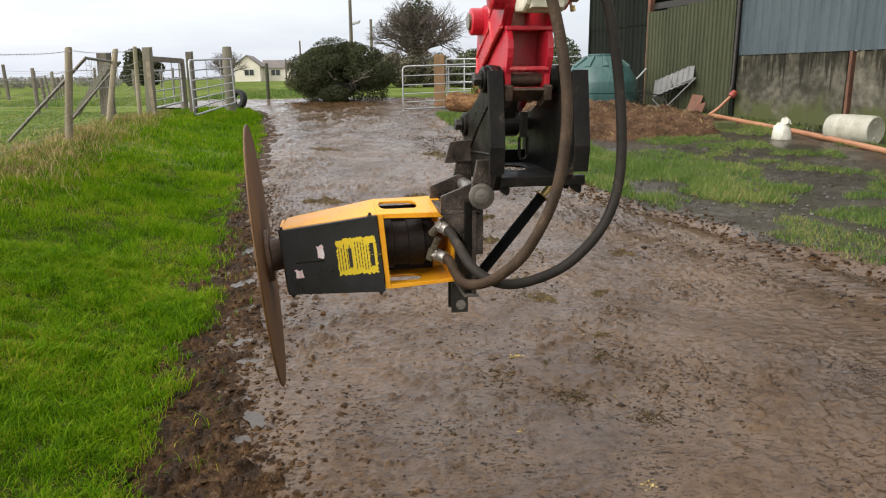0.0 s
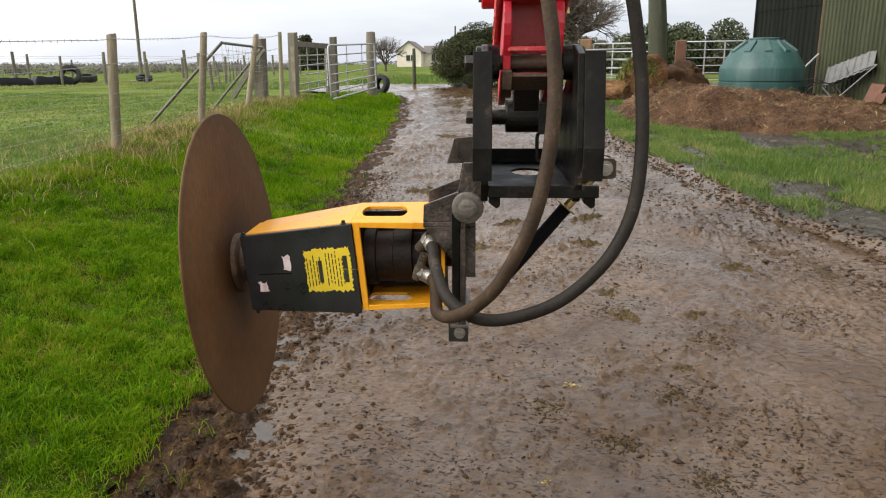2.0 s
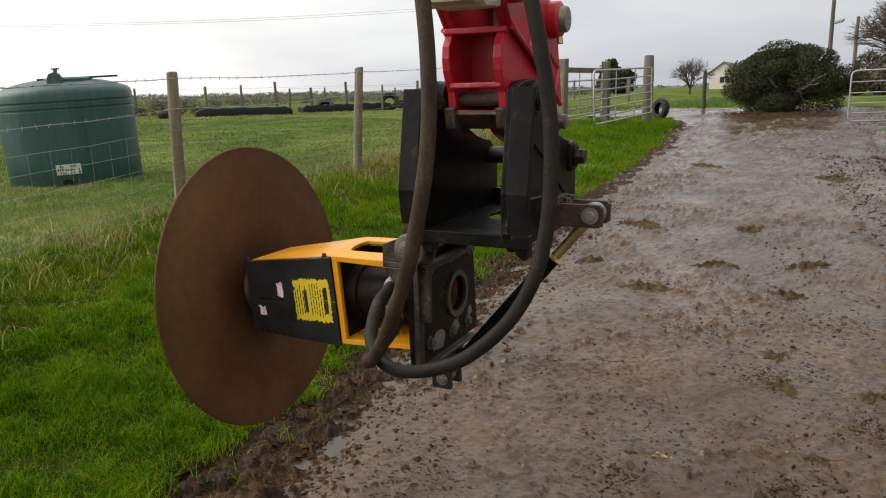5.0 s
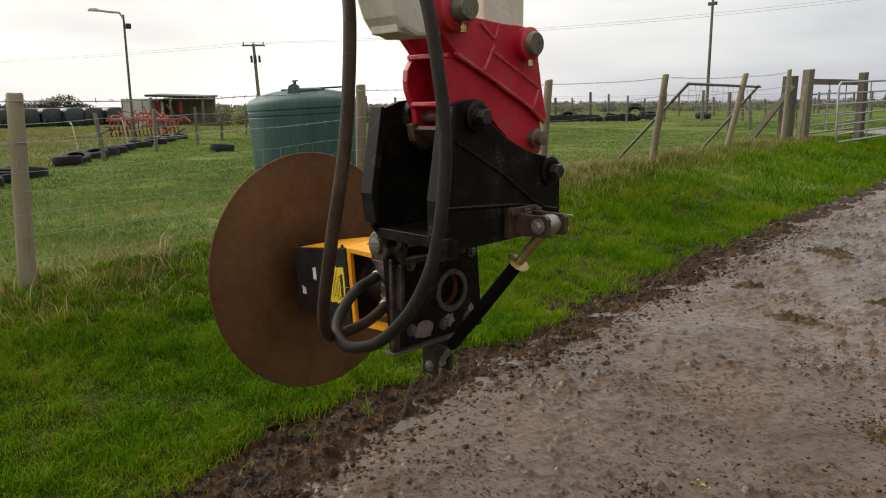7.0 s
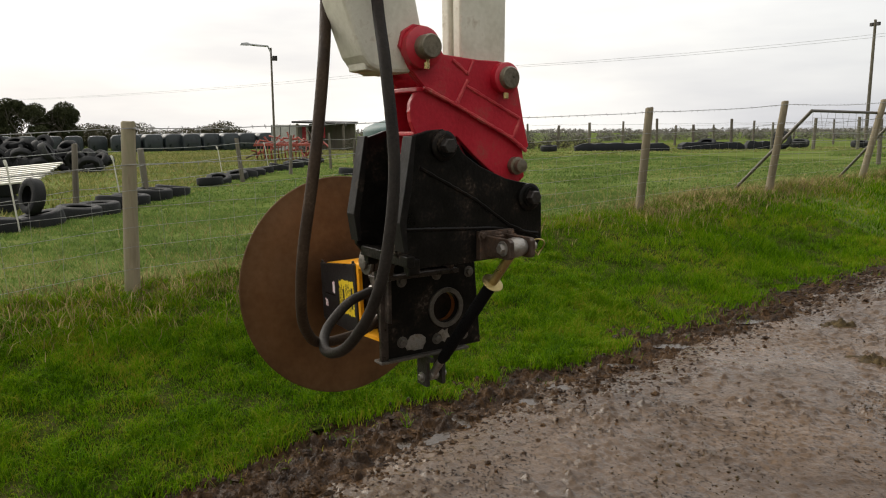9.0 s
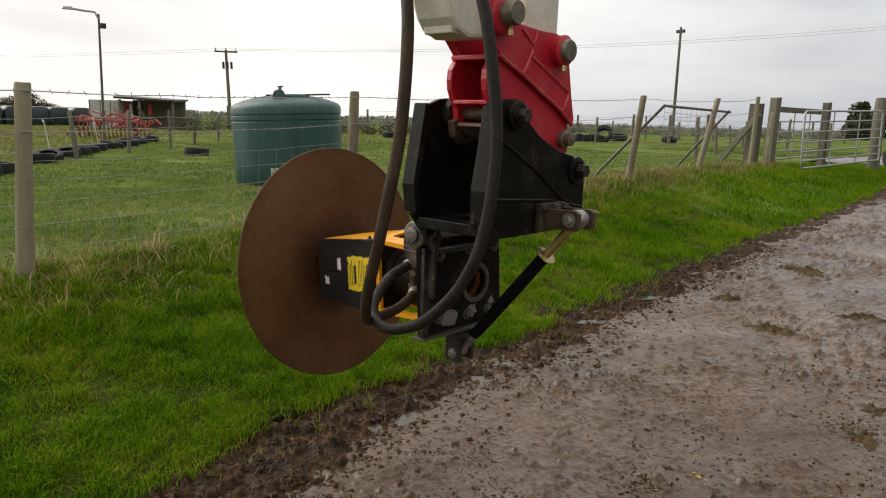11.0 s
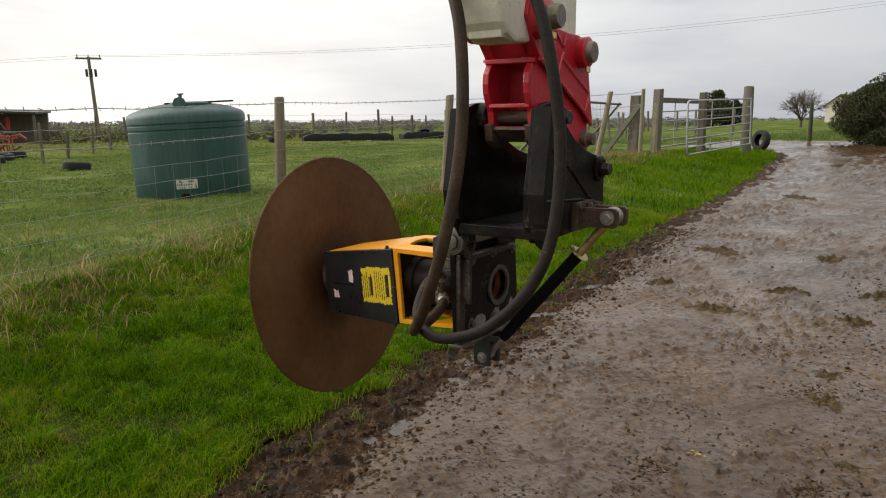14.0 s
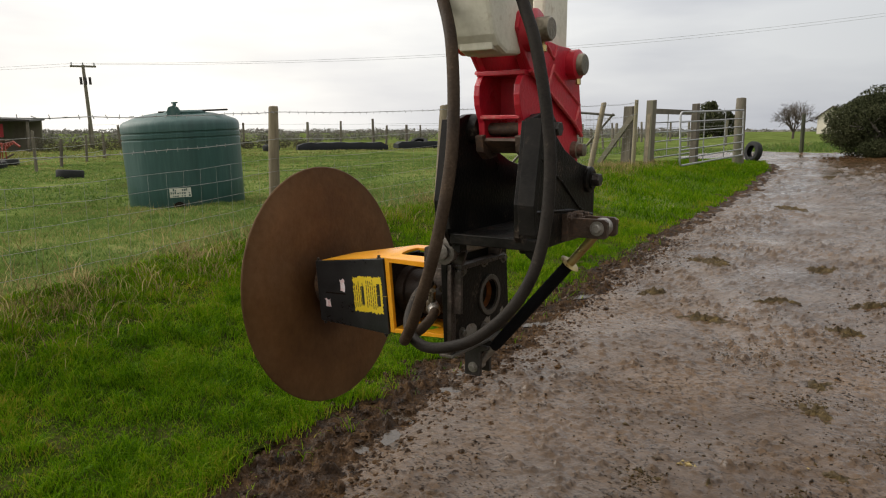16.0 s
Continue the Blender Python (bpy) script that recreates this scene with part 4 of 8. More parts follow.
def dung(x, y, s, seed):
    """A trodden pat of dung and straw: a ragged lumpy sheet whose rim sinks into the mud."""
    r = np.random.default_rng(seed)
    ph = r.uniform(0, 6.28, 4)
    turn, rows = r.uniform(0, 3.14), []
    for q in np.linspace(1.0, 0.06, 12):
        row = []
        for a in np.linspace(0, 6.283, 40, endpoint=False):
            k = q * (1 + 0.25 * math.sin(2 * a + ph[0]) + 0.2 * math.sin(3 * a + ph[1]) + 0.14 * math.sin(7 * a + ph[2]) + 0.08 * math.sin(13 * a + ph[3]))
            u, v = s * 1.3 * k * math.cos(a), s * 0.75 * k * math.sin(a)
            row.append((u * math.cos(turn) - v * math.sin(turn), u * math.sin(turn) + v * math.cos(turn), q))
        rows.append(row)
    P = np.array(rows)
    gx, gy = P[:, :, 0] + x, P[:, :, 1] + y
    lumps = np.maximum(fbm(gx * 30, gy * 30, 3, seed) - 0.38, 0) * 0.10 * min(1.0, s / 0.12)
    P[:, :, 2] = road_z(gx, gy) - yz0(x, y) + lumps * (1 - P[:, :, 2] ** 3) - 0.012 * P[:, :, 2] + 0.004
    bm = add_rings(bmesh.new(), P)
    ob = part("dung", bm, M["dung"], smooth=True)
    ob.location = (x, y, yz0(x, y))
    return tagged(ob, "trodden brown dung and straw on the mud", "dung", "dung pats")


def yz0(x, y):
    return float(track_z(np.array(float(x)), np.array(float(y))))


for i, (dx_, dy_, ds_) in enumerate([(0.58, 4.89, 0.09), (0.68, 4.50, 0.10), (0.28, 6.88, 0.13), (-0.45, 8.0, 0.15), (-1.47, 7.79, 0.2), (-0.4, 11.5, 0.3), (0.35, 6.05, 0.12), (-2.29, 12.2, 0.26), (-0.59, 5.80, 0.14), (-0.34, 6.62, 0.11), (1.45, 5.6, 0.10), (1.1, 4.59, 0.07), (1.0, 3.86, 0.06), (-1.31, 6.3, 0.12), (-3.3, 17.2, 0.3), (0.6, 3.43, 0.035)]):
    dung(dx_, dy_, ds_, 200 + i)


def crumbs(spots, n, size, mat, name, label, seed):
    """Small crumbs strewn thickly about some spots of the track."""
    r = np.random.default_rng(seed)
    k = r.integers(0, len(spots), n)
    S = np.array(spots)[k]
    x, y = S[:, 0] + S[:, 2] * r.normal(size=n), S[:, 1] + 0.8 * S[:, 2] * r.normal(size=n)
    s = size * r.lognormal(0, 0.5, n)
    z, a = road_z(x, y), r.uniform(0, 6.28, n)
    base = np.array([(1.6, 0, 0), (0, 0.7, 0), (-1.6, 0, 0), (0, -0.7, 0), (0, 0, 0.75), (0, 0, -0.4)], float)
    v = base[None] * s[:, None, None] * r.uniform(0.6, 1.3, (n, 6, 1))
    c, q = np.cos(a)[:, None], np.sin(a)[:, None]
    v = np.stack([v[:, :, 0] * c - v[:, :, 1] * q + x[:, None], v[:, :, 0] * q + v[:, :, 1] * c + y[:, None], v[:, :, 2] + z[:, None]], 2).reshape(-1, 3)
    f = np.array([(0, 1, 4), (1, 2, 4), (2, 3, 4), (3, 0, 4), (1, 0, 5), (2, 1, 5), (3, 2, 5), (0, 3, 5)])
    return tagged(fast_mesh(name, v, (np.arange(n)[:, None, None] * 6 + f[None]).reshape(-1, 3), mat), label, "mud", kind="stuff")


SPOTS = [(0.62, 4.6, 0.08), (0.35, 3.3, 0.06), (1.15, 4.25, 0.09), (0.95, 3.55, 0.07), (0.7, 3.05, 0.05), (1.05, 2.85, 0.05), (0.4, 3.8, 0.25), (0.75, 5.6, 0.12), (1.7, 4.7, 0.14), (1.3, 3.2, 0.2), (0.2, 2.7, 0.2), (-0.2, 3.9, 0.25), (1.9, 5.6, 0.25), (0.1, 5.2, 0.2), (-0.5, 6.2, 0.25), (0.9, 6.5, 0.3)]
crumbs(SPOTS, 3000, 0.0042, M["dung"], "straw_crumbs", "trodden crumbs of straw and dung on the mud", 301)
crumbs([(sx_, sy_, sr_ * 2.2) for sx_, sy_, sr_ in SPOTS], 800, 0.0045, M["crumb"], "mud_crumbs", "small dark crumbs of mud on the track", 303)
crumbs([(0.45, 3.55, 0.02), (0.42, 2.72, 0.012), (0.9, 2.3, 0.03), (1.0, 3.0, 0.5)], 70, 0.006, M["straw"], "straw_bits", "scattered bits of yellow straw on the mud", 305)

# ---- the hanging saw: a local frame, x along the blade's shaft, y away from the track's foot ----
RIG = pose(0.044, 2.386, -0.048, 0, 0, 12)


def rig(name, label, category):
    return thing(name, RIG, label, category)


def add_bolt(bm, p, d, r, h):
    """A hexagon head on a washer."""
    d = Vector(d).normalized()
    add_rings(bm, [ring_at(p, d, r * 1.5, 20), ring_at(Vector(p) + d * h * 0.25, d, r * 1.5, 20)])
    add_rings(bm, [ring_at(Vector(p) + d * h * 0.2, d, r, 6), ring_at(Vector(p) + d * h * 0.9, d, r, 6), ring_at(Vector(p) + d * h, d, r * 0.85, 6)])


def weld(path, r, mat, parent, label=""):
    """A raised, uneven weld bead along a line."""
    rr = np.random.default_rng(int(abs(path[0][1] * 1000)) + len(path))
    pts = []
    for a, b in zip(path, path[1:]):
        n = max(2, int((Vector(b) - Vector(a)).length / 0.008))
        pts += [Vector(a).lerp(Vector(b), k / n) for k in range(n)]
    pts.append(Vector(path[-1]))
    bm = bmesh.new()
    add_tube(bm, pts, [r * rr.uniform(0.75, 1.2) for _ in pts], 7)
    return part("weld_bead", bm, mat, parent, label, smooth=True)


# excavator arm: dipper end and tipping links
arm = rig("excavator_arm", "cream painted digger arm end hanging from above", "digger arm")
bm = bmesh.new()
prof = [(-0.388, 2.02), (-0.374, 1.985), (-0.35, 1.955), (-0.30, 1.935), (-0.215, 1.94), (-0.165, 1.965), (-0.15, 2.02), (-0.172, 2.09), (-0.58, 3.9), (-1.0, 3.9), (-0.43, 2.135)]
add_prism(bm, prof, 'x', 0.258, 0.402)
part("dipper", bm, M["cream"], arm, "chipped cream painted box section", 0.012)
bm = bmesh.new()
add_rod(bm, (0.262, -0.188, 2.012), (0.378, -0.188, 2.012), 0.066, n=28)
part("dipper_boss", bm, M["cream"], arm, bevel=0.004, smooth=True)
bm = bmesh.new()
add_prism(bm, [(-0.355, 1.945), (-0.25, 1.935), (-0.25, 1.955), (-0.36, 1.975)], 'x', 0.275, 0.385)
part("wear_plate", bm, M["cream"], arm, bevel=0.003)
for x0 in (0.262, 0.335):
    bm = bmesh.new()
    add_prism(bm, [(-0.01, 1.98), (0.17, 1.96), (0.175, 2.5), (0.18, 3.6), (-0.02, 3.6), (-0.015, 2.5)] if x0 > 0.3 else [(-0.005, 1.98), (0.165, 1.96), (0.17, 2.5), (0.175, 3.6), (-0.015, 3.6), (-0.01, 2.5)], 'x', x0, x0 + 0.045)
    part("tipping_link", bm, M["cream"], arm, "cream painted flat link", 0.008)
bm = bmesh.new()
add_rod(bm, (0.262, 0.13, 1.945), (0.378, 0.13, 1.945), 0.055, n=24)
part("link_boss", bm, M["cream"], arm, smooth=True)
for py, pz, x1 in ((-0.188, 2.013, 0.49), (0.13, 1.935, 0.465)):
    bm = bmesh.new()
    add_turned(bm, (0.17, py, pz), (1, 0, 0), [(0, 0.03), (x1 - 0.225, 0.03), (x1 - 0.22, 0.036), (x1 - 0.175, 0.036), (x1 - 0.17, 0.032)], 28)
    pin = part("pivot_pin", bm, M["pinsteel"], arm, "greased steel pin", smooth=True)
    bm = bmesh.new()
    add_rod(bm, (x1 - 0.03, py + 0.004, pz - 0.025), (x1 - 0.022, py - 0.006, pz - 0.062), 0.005, n=8)
    add_rod(bm, (x1 - 0.022, py - 0.006, pz - 0.048), (x1 - 0.02, py - 0.008, pz - 0.066), 0.009, n=6)
    part("locking_bolt", bm, M["brass"], pin, smooth=True)

# red coupler
coupler = rig("red_coupler", "red painted bucket coupler with welded ribs and chipped edges", "coupler")
RED = [(-0.275, 2.015), (-0.262, 2.06), (-0.225, 2.083), (-0.18, 2.08), (-0.145, 2.05), (-0.118, 2.0), (0.02, 1.99), (0.09, 1.99), (0.135, 1.985), (0.165, 1.95), (0.182, 1.9), (0.205, 1.8), (0.229, 1.715), (0.213, 1.7), (0.22, 1.66), (0.222, 1.61), (0.19, 1.585), (0.11, 1.615), (0.068, 1.642), (0.008, 1.689), (-0.06, 1.75), (-0.085, 1.70), (-0.12, 1.665), (-0.16, 1.66), (-0.195, 1.69), (-0.2, 1.74), (-0.216, 1.768), (-0.228, 1.795), (-0.232, 1.825), (-0.228, 1.855), (-0.212, 1.88), (-0.185, 1.898), (-0.24, 1.955)]
RED = [(a + 0.018, b) for a, b in RED]
for x0, s in ((0.237, -1), (0.378, 1)):
    bm = bmesh.new()
    add_prism(bm, RED, 'x', x0, x0 + 0.022)
    side = part("side_plate", bm, M["red"], coupler, "glossy red side plate", 0.003)
    xo = x0 + 0.022 if s > 0 else x0
    bm = bmesh.new()
    UP = [(-0.255, 1.985), (-0.275, 2.015), (-0.262, 2.06), (-0.225, 2.083), (-0.18, 2.08), (-0.145, 2.05), (-0.118, 2.0), (0.02, 1.99), (0.09, 1.99), (0.135, 1.985), (0.165, 1.95), (0.182, 1.9), (0.205, 1.8), (0.229, 1.715), (0.216, 1.7), (0.15, 1.746), (-0.067, 1.848), (-0.184, 1.896), (-0.24, 1.955)]
    add_prism(bm, [(a + 0.018, b) for a, b in UP], 'x', xo, xo + s * 0.014)
    part("doubler_plate", bm, M["red"], side, bevel=0.003)
    xw = xo + s * 0.014
    for path in ([(-0.19, 1.898), (-0.067, 1.846), (0.15, 1.744), (0.216, 1.699)], [(-0.085, 1.985), (-0.026, 1.943), (-0.005, 1.985)], [(-0.026, 1.925), (-0.069, 1.852)], [(-0.036, 1.909), (0.188, 1.806), (0.162, 1.748), (0.15, 1.744)]):
        weld([(xw, a + 0.018, b) for a, b in path], 0.0065, M["red_edge"], side)
    for cy, cz, r1 in ((-0.188, 2.013, 0.062), (0.13, 1.935, 0.05)):
        bm = bmesh.new()
        add_turned(bm, (xw - s * 0.002, cy, cz), (s, 0, 0), [(0, r1), (0.03 if s > 0 else 0.042, r1), (0.034 if s > 0 else 0.046, r1 - 0.005)], 32)
        part("boss", bm, M["red"], side, smooth=True)
bm = bmesh.new()
add_box(bm, 0.235, 0.404, -0.192, -0.07, 1.885, 1.9)
part("top_web", bm, M["red"], coupler, bevel=0.003)
bm = bmesh.new()
add_box(bm, 0.25, 0.39, -0.195, -0.18, 1.752, 1.765)
add_box(bm, 0.25, 0.39, -0.18, -0.165, 1.685, 1.695)
part("lower_web", bm, M["red_edge"], coupler, bevel=0.003)
bm = bmesh.new()
add_box(bm, 0.256, 0.382, -0.075, -0.06, 1.745, 1.89)
part("back_web", bm, M["red"], coupler, bevel=0.002)
bm = bmesh.new()
add_prism(bm, [(-0.19, 1.685), (-0.13, 1.645), (-0.06, 1.67), (-0.03, 1.72), (-0.05, 1.73), (-0.08, 1.69), (-0.13, 1.665), (-0.18, 1.695)], 'x', 0.244, 0.402)
part("hook_cross_plate", bm, M["rust"], coupler, "rusty unpainted plate", 0.003)
for x0 in (0.234, 0.376):
    bm = bmesh.new()
    add_prism(bm, [(-0.2, 1.70), (-0.19, 1.65), (-0.15, 1.625), (-0.1, 1.635), (-0.09, 1.66), (-0.13, 1.655), (-0.165, 1.675), (-0.175, 1.705)], 'x', x0, x0 + 0.028)
    part("hook_lip", bm, M["rust"], coupler, "worn rusty hook edge", 0.003)
bm = bmesh.new()
add_turned(bm, (0.398, 0.196, 1.65), (1, 0, 0), [(0, 0.03), (0.022, 0.03), (0.024, 0.022), (0.045, 0.022), (0.047, 0.014)], 20)
part("lower_bolt", bm, M["pinsteel"], coupler, smooth=True)
bm = bmesh.new()
add_rod(bm, (0.262, 0.195, 1.552), (0.385, 0.195, 1.552), 0.055, n=24)
add_prism(bm, [(0.15, 1.56), (0.24, 1.56), (0.16, 1.72), (0.05, 1.72)], 'x', 0.285, 0.365)
part("rear_jaw", bm, M["dark"], coupler, "dark rusty jaw", 0.004)
bm = bmesh.new()
link = [(0.372 + 0.016 * math.cos(a), 0.05, 1.465 + (0.03 if math.sin(a) > 0 else -0.03) + 0.016 * math.sin(a)) for a in np.linspace(0, 2 * math.pi, 20, endpoint=False)]
add_tube(bm, link + link[:2], 0.006, 8)
add_box(bm, 0.36, 0.384, 0.035, 0.065, 1.505, 1.60)
part("safety_shackle", bm, M["dark"], coupler, smooth=True)

# black tilt bracket
bracket = rig("tilt_bracket", "black painted steel tilt bracket with scuffed edges", "bracket")
SIDE = [(-0.262, 1.745), (-0.225, 1.756), (-0.19, 1.768), (-0.14, 1.772), (-0.103, 1.752), (-0.064, 1.697), (0.0, 1.655), (0.104, 1.613), (0.15, 1.602), (0.205, 1.592), (0.245, 1.565), (0.262, 1.52), (0.263, 1.40), (0.235, 1.36), (0.12, 1.35), (-0.11, 1.345), (-0.26, 1.347), (-0.302, 1.40), (-0.305, 1.50), (-0.285, 1.60)]
for x0, s, dy in ((0.178, -1, 0.0), (0.432, 1, 0.013)):
    bm = bmesh.new()
    add_prism(bm, [(a + (dy if a > -0.2 else 0.0), b) for a, b in SIDE], 'x', x0, x0 + 0.02)
    side = part("side_plate", bm, M["black"], bracket, "scratched black side plate", 0.003)
    bm = bmesh.new()
    fx0, fx1 = (0.155, 0.207) if s < 0 else (0.45, 0.505)
    fl = [(-0.27, 1.752), (-0.258, 1.752), (-0.273, 1.60), (-0.293, 1.50), (-0.29, 1.41), (-0.302, 1.41), (-0.316, 1.50), (-0.297, 1.60)]
    add_prism(bm, fl, 'x', fx0, fx1)
    part("front_flange", bm, M["black_flat"], side, "matt dark grey flange", 0.002)
    xo = x0 + 0.02 if s > 0 else x0
    for path in ([(-0.225, 1.655), (-0.02, 1.55), (0.115, 1.46), (0.245, 1.405)], [(-0.29, 1.472), (0.05, 1.452), (0.245, 1.42)]):
        weld([(xo, a + dy, b) for a, b in path], 0.006, M["black"], side)
    for cy, cz in ((-0.142 + dy, 1.722), (0.2 + dy, 1.547)):
        bm = bmesh.new()
        add_turned(bm, (xo - s * 0.002, cy, cz), (s, 0, 0), [(0, 0.046), (0.014, 0.046), (0.017, 0.042), (0.018, 0.032), (0.024, 0.032)], 28)
        boss = part("pin_boss", bm, M["black"], side, smooth=True)
        bm = bmesh.new()
        add_turned(bm, (xo + s * 0.02, cy, cz), (s, 0, 0), [(0, 0.024), (0.024, 0.024), (0.027, 0.021)], 6)
        part("pin_nut", bm, M["dark"], boss, "dark hexagon nut on the pin's end")
    bm = bmesh.new()
    xi = x0 if s > 0 else x0 + 0.02
    add_turned(bm, (xi + s * 0.002, -0.142 + dy, 1.722), (-s, 0, 0), [(0, 0.05), (0.03, 0.046), (0.033, 0.04)], 28)
    part("inner_collar", bm, M["black"], side, smooth=True)
for cy, cz, r1, m in ((-0.142, 1.722, 0.02, "rust"), (0.2, 1.548, 0.026, "dark")):
    bm = bmesh.new()
    add_rod(bm, (0.17, cy, cz), (0.462, cy + 0.013, cz), r1, n=24)
    part("cross_pin", bm, M[m], bracket, "rubbed steel pin", smooth=True)
# base plate with an oval hole
bm = bmesh.new()
outer = [(0.199, -0.285), (0.431, -0.285), (0.431, 0.235), (0.199, 0.235)]
n_h = 28
hole = [(0.325 + 0.05 * math.cos(2 * math.pi * i / n_h), 0.02 + 0.078 * math.sin(2 * math.pi * i / n_h)) for i in range(n_h)]


def holed_plate(bm, outer, hole, axis, a, b):
    """A plate with one hole: outline corners shared out to the hole's points."""
    def put(p, w):
        q = list(p)
        q.insert("xyz".index(axis), w)
        return bm.verts.new(q)
    cx, cy = sum(p[0] for p in hole) / len(hole), sum(p[1] for p in hole) / len(hole)
    rim = []
    for hx, hy in hole:
        dx, dy = hx - cx, hy - cy
        best = 1e9
        for i in range(len(outer)):
            (x1, y1), (x2, y2) = outer[i], outer[(i + 1) % len(outer)]
            ex, ey = x2 - x1, y2 - y1
            den = dx * ey - dy * ex
            if abs(den) < 1e-9:
                continue
            t = ((x1 - cx) * ey - (y1 - cy) * ex) / den
            u = ((x1 - cx) * dy - (y1 - cy) * dx) / den
            if t > 0 and -1e-6 <= u <= 1 + 1e-6:
                best = min(best, t)
        rim.append((cx + dx * best, cy + dy * best))
    for c in outer:
        k = min(range(len(rim)), key=lambda i: (rim[i][0] - c[0]) ** 2 + (rim[i][1] - c[1]) ** 2)
        rim[k] = c
    L = [[put(p, w) for p in pts] for pts, w in ((rim, a), (rim, b), (hole, b), (hole, a))]
    n = len(hole)
    for r0, r1 in ((0, 1), (1, 2), (2, 3), (3, 0)):
        for i in range(n):
            bm.faces.new((L[r0][i], L[r0][(i + 1) % n], L[r1][(i + 1) % n], L[r1][i]))
    return bm


holed_plate(bm, outer, hole, 'z', 1.384, 1.392)
part("base_plate", bm, M["black"], bracket, "black base plate with an oval hole", 0.002)
bm = bmesh.new()
add_box(bm, 0.198, 0.50, -0.29, -0.262, 1.362, 1.396)
part("front_bar", bm, M["black"], bracket, "dark bar rubbed rusty along its edge", 0.003)
bm = bmesh.new()
add_box(bm, 0.199, 0.431, 0.225, 0.24, 1.392, 1.44)
part("rear_bar", bm, M["black"], bracket, bevel=0.002)
for x0 in (0.2, 0.46):
    bm = bmesh.new()
    add_prism(bm, [(x0, 1.384), (x0 + 0.032, 1.384), (x0 + 0.032, 1.337), (x0 + 0.022, 1.33), (x0, 1.347)], 'y', -0.28, -0.24)
    part("lower_lug", bm, M["black"], bracket, bevel=0.003)
for y0 in (0.018, 0.103):
    bm = bmesh.new()
    add_prism(bm, [(0.448, 1.368), (0.592, 1.368), (0.602, 1.376), (0.602, 1.424), (0.592, 1.432), (0.448, 1.432)], 'y', y0, y0 + 0.018)
    part("ram_lug", bm, M["rust"], bracket, "rusty bare steel lug", 0.002)
bm = bmesh.new()
add_rod(bm, (0.568, 0.003, 1.402), (0.568, 0.148, 1.402), 0.0125, n=16)
add_bolt(bm, (0.568, 0.019, 1.402), (0, -1, 0), 0.016, 0.018)
part("lug_bolt", bm, M["steel"], bracket, smooth=True)
bm = bmesh.new()
add_turned(bm, (0.568, 0.039, 1.402), (0, 1, 0), [(0, 0.024), (0.006, 0.03), (0.026, 0.032), (0.046, 0.03), (0.062, 0.024)], 24)
part("ball_bush", bm, M["steel"], bracket, "worn bright bush", smooth=True)
bm = bmesh.new()
ringp = [(0.573 + 0.01 * math.sin(2 * a), 0.158 + 0.022 * math.cos(a), 1.396 + 0.026 * math.sin(a)) for a in np.linspace(0, 2 * math.pi, 24)]
add_tube(bm, ringp, 0.0025, 6)
part("spring_clip", bm, M["brass"], bracket, "wire spring clip", smooth=True)
bm = bmesh.new()
add_box(bm, 0.45, 0.472, 0.0, 0.14, 1.355, 1.446)
add_bolt(bm, (0.472, 0.008, 1.434), (1, 0, 0), 0.011, 0.012)
add_bolt(bm, (0.49, 0.06, 1.43), (0, 0, 1), 0.012, 0.014)
add_bolt(bm, (0.49, 0.112, 1.43), (0, 0, 1), 0.012, 0.014)
part("lug_pad", bm, M["rust"], bracket, bevel=0.002)

# tilt pivot and saw head
saw = rig("circular_saw_head", "yellow and black hydraulic circular saw head with worn labels", "saw")
AX = Vector((math.cos(radians(1.8)) * math.cos(radians(5.0)), math.sin(radians(1.8)) * math.cos(radians(5.0)), math.sin(radians(5.0))))
BC = Vector((-0.622, 0.042, 1.083))
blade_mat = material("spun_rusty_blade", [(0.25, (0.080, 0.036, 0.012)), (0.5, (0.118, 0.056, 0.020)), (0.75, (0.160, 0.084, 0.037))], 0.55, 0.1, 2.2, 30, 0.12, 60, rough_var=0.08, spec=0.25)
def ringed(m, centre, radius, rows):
    """Tones set in rings about a centre, shade and sheen included, over the material's own grain."""
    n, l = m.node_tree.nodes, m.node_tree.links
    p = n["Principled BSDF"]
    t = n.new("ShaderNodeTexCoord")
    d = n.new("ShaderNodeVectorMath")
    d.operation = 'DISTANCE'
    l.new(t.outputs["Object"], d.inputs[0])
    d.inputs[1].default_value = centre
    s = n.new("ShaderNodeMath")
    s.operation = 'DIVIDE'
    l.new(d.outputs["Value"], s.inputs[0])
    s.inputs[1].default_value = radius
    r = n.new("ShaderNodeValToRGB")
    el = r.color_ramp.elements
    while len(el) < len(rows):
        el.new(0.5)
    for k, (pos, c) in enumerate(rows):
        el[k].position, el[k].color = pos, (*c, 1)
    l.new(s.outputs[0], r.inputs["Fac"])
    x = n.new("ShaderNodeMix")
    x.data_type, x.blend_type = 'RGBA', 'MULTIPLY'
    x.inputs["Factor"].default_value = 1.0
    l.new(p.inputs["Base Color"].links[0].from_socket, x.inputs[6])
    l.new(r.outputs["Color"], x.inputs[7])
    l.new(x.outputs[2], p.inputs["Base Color"])


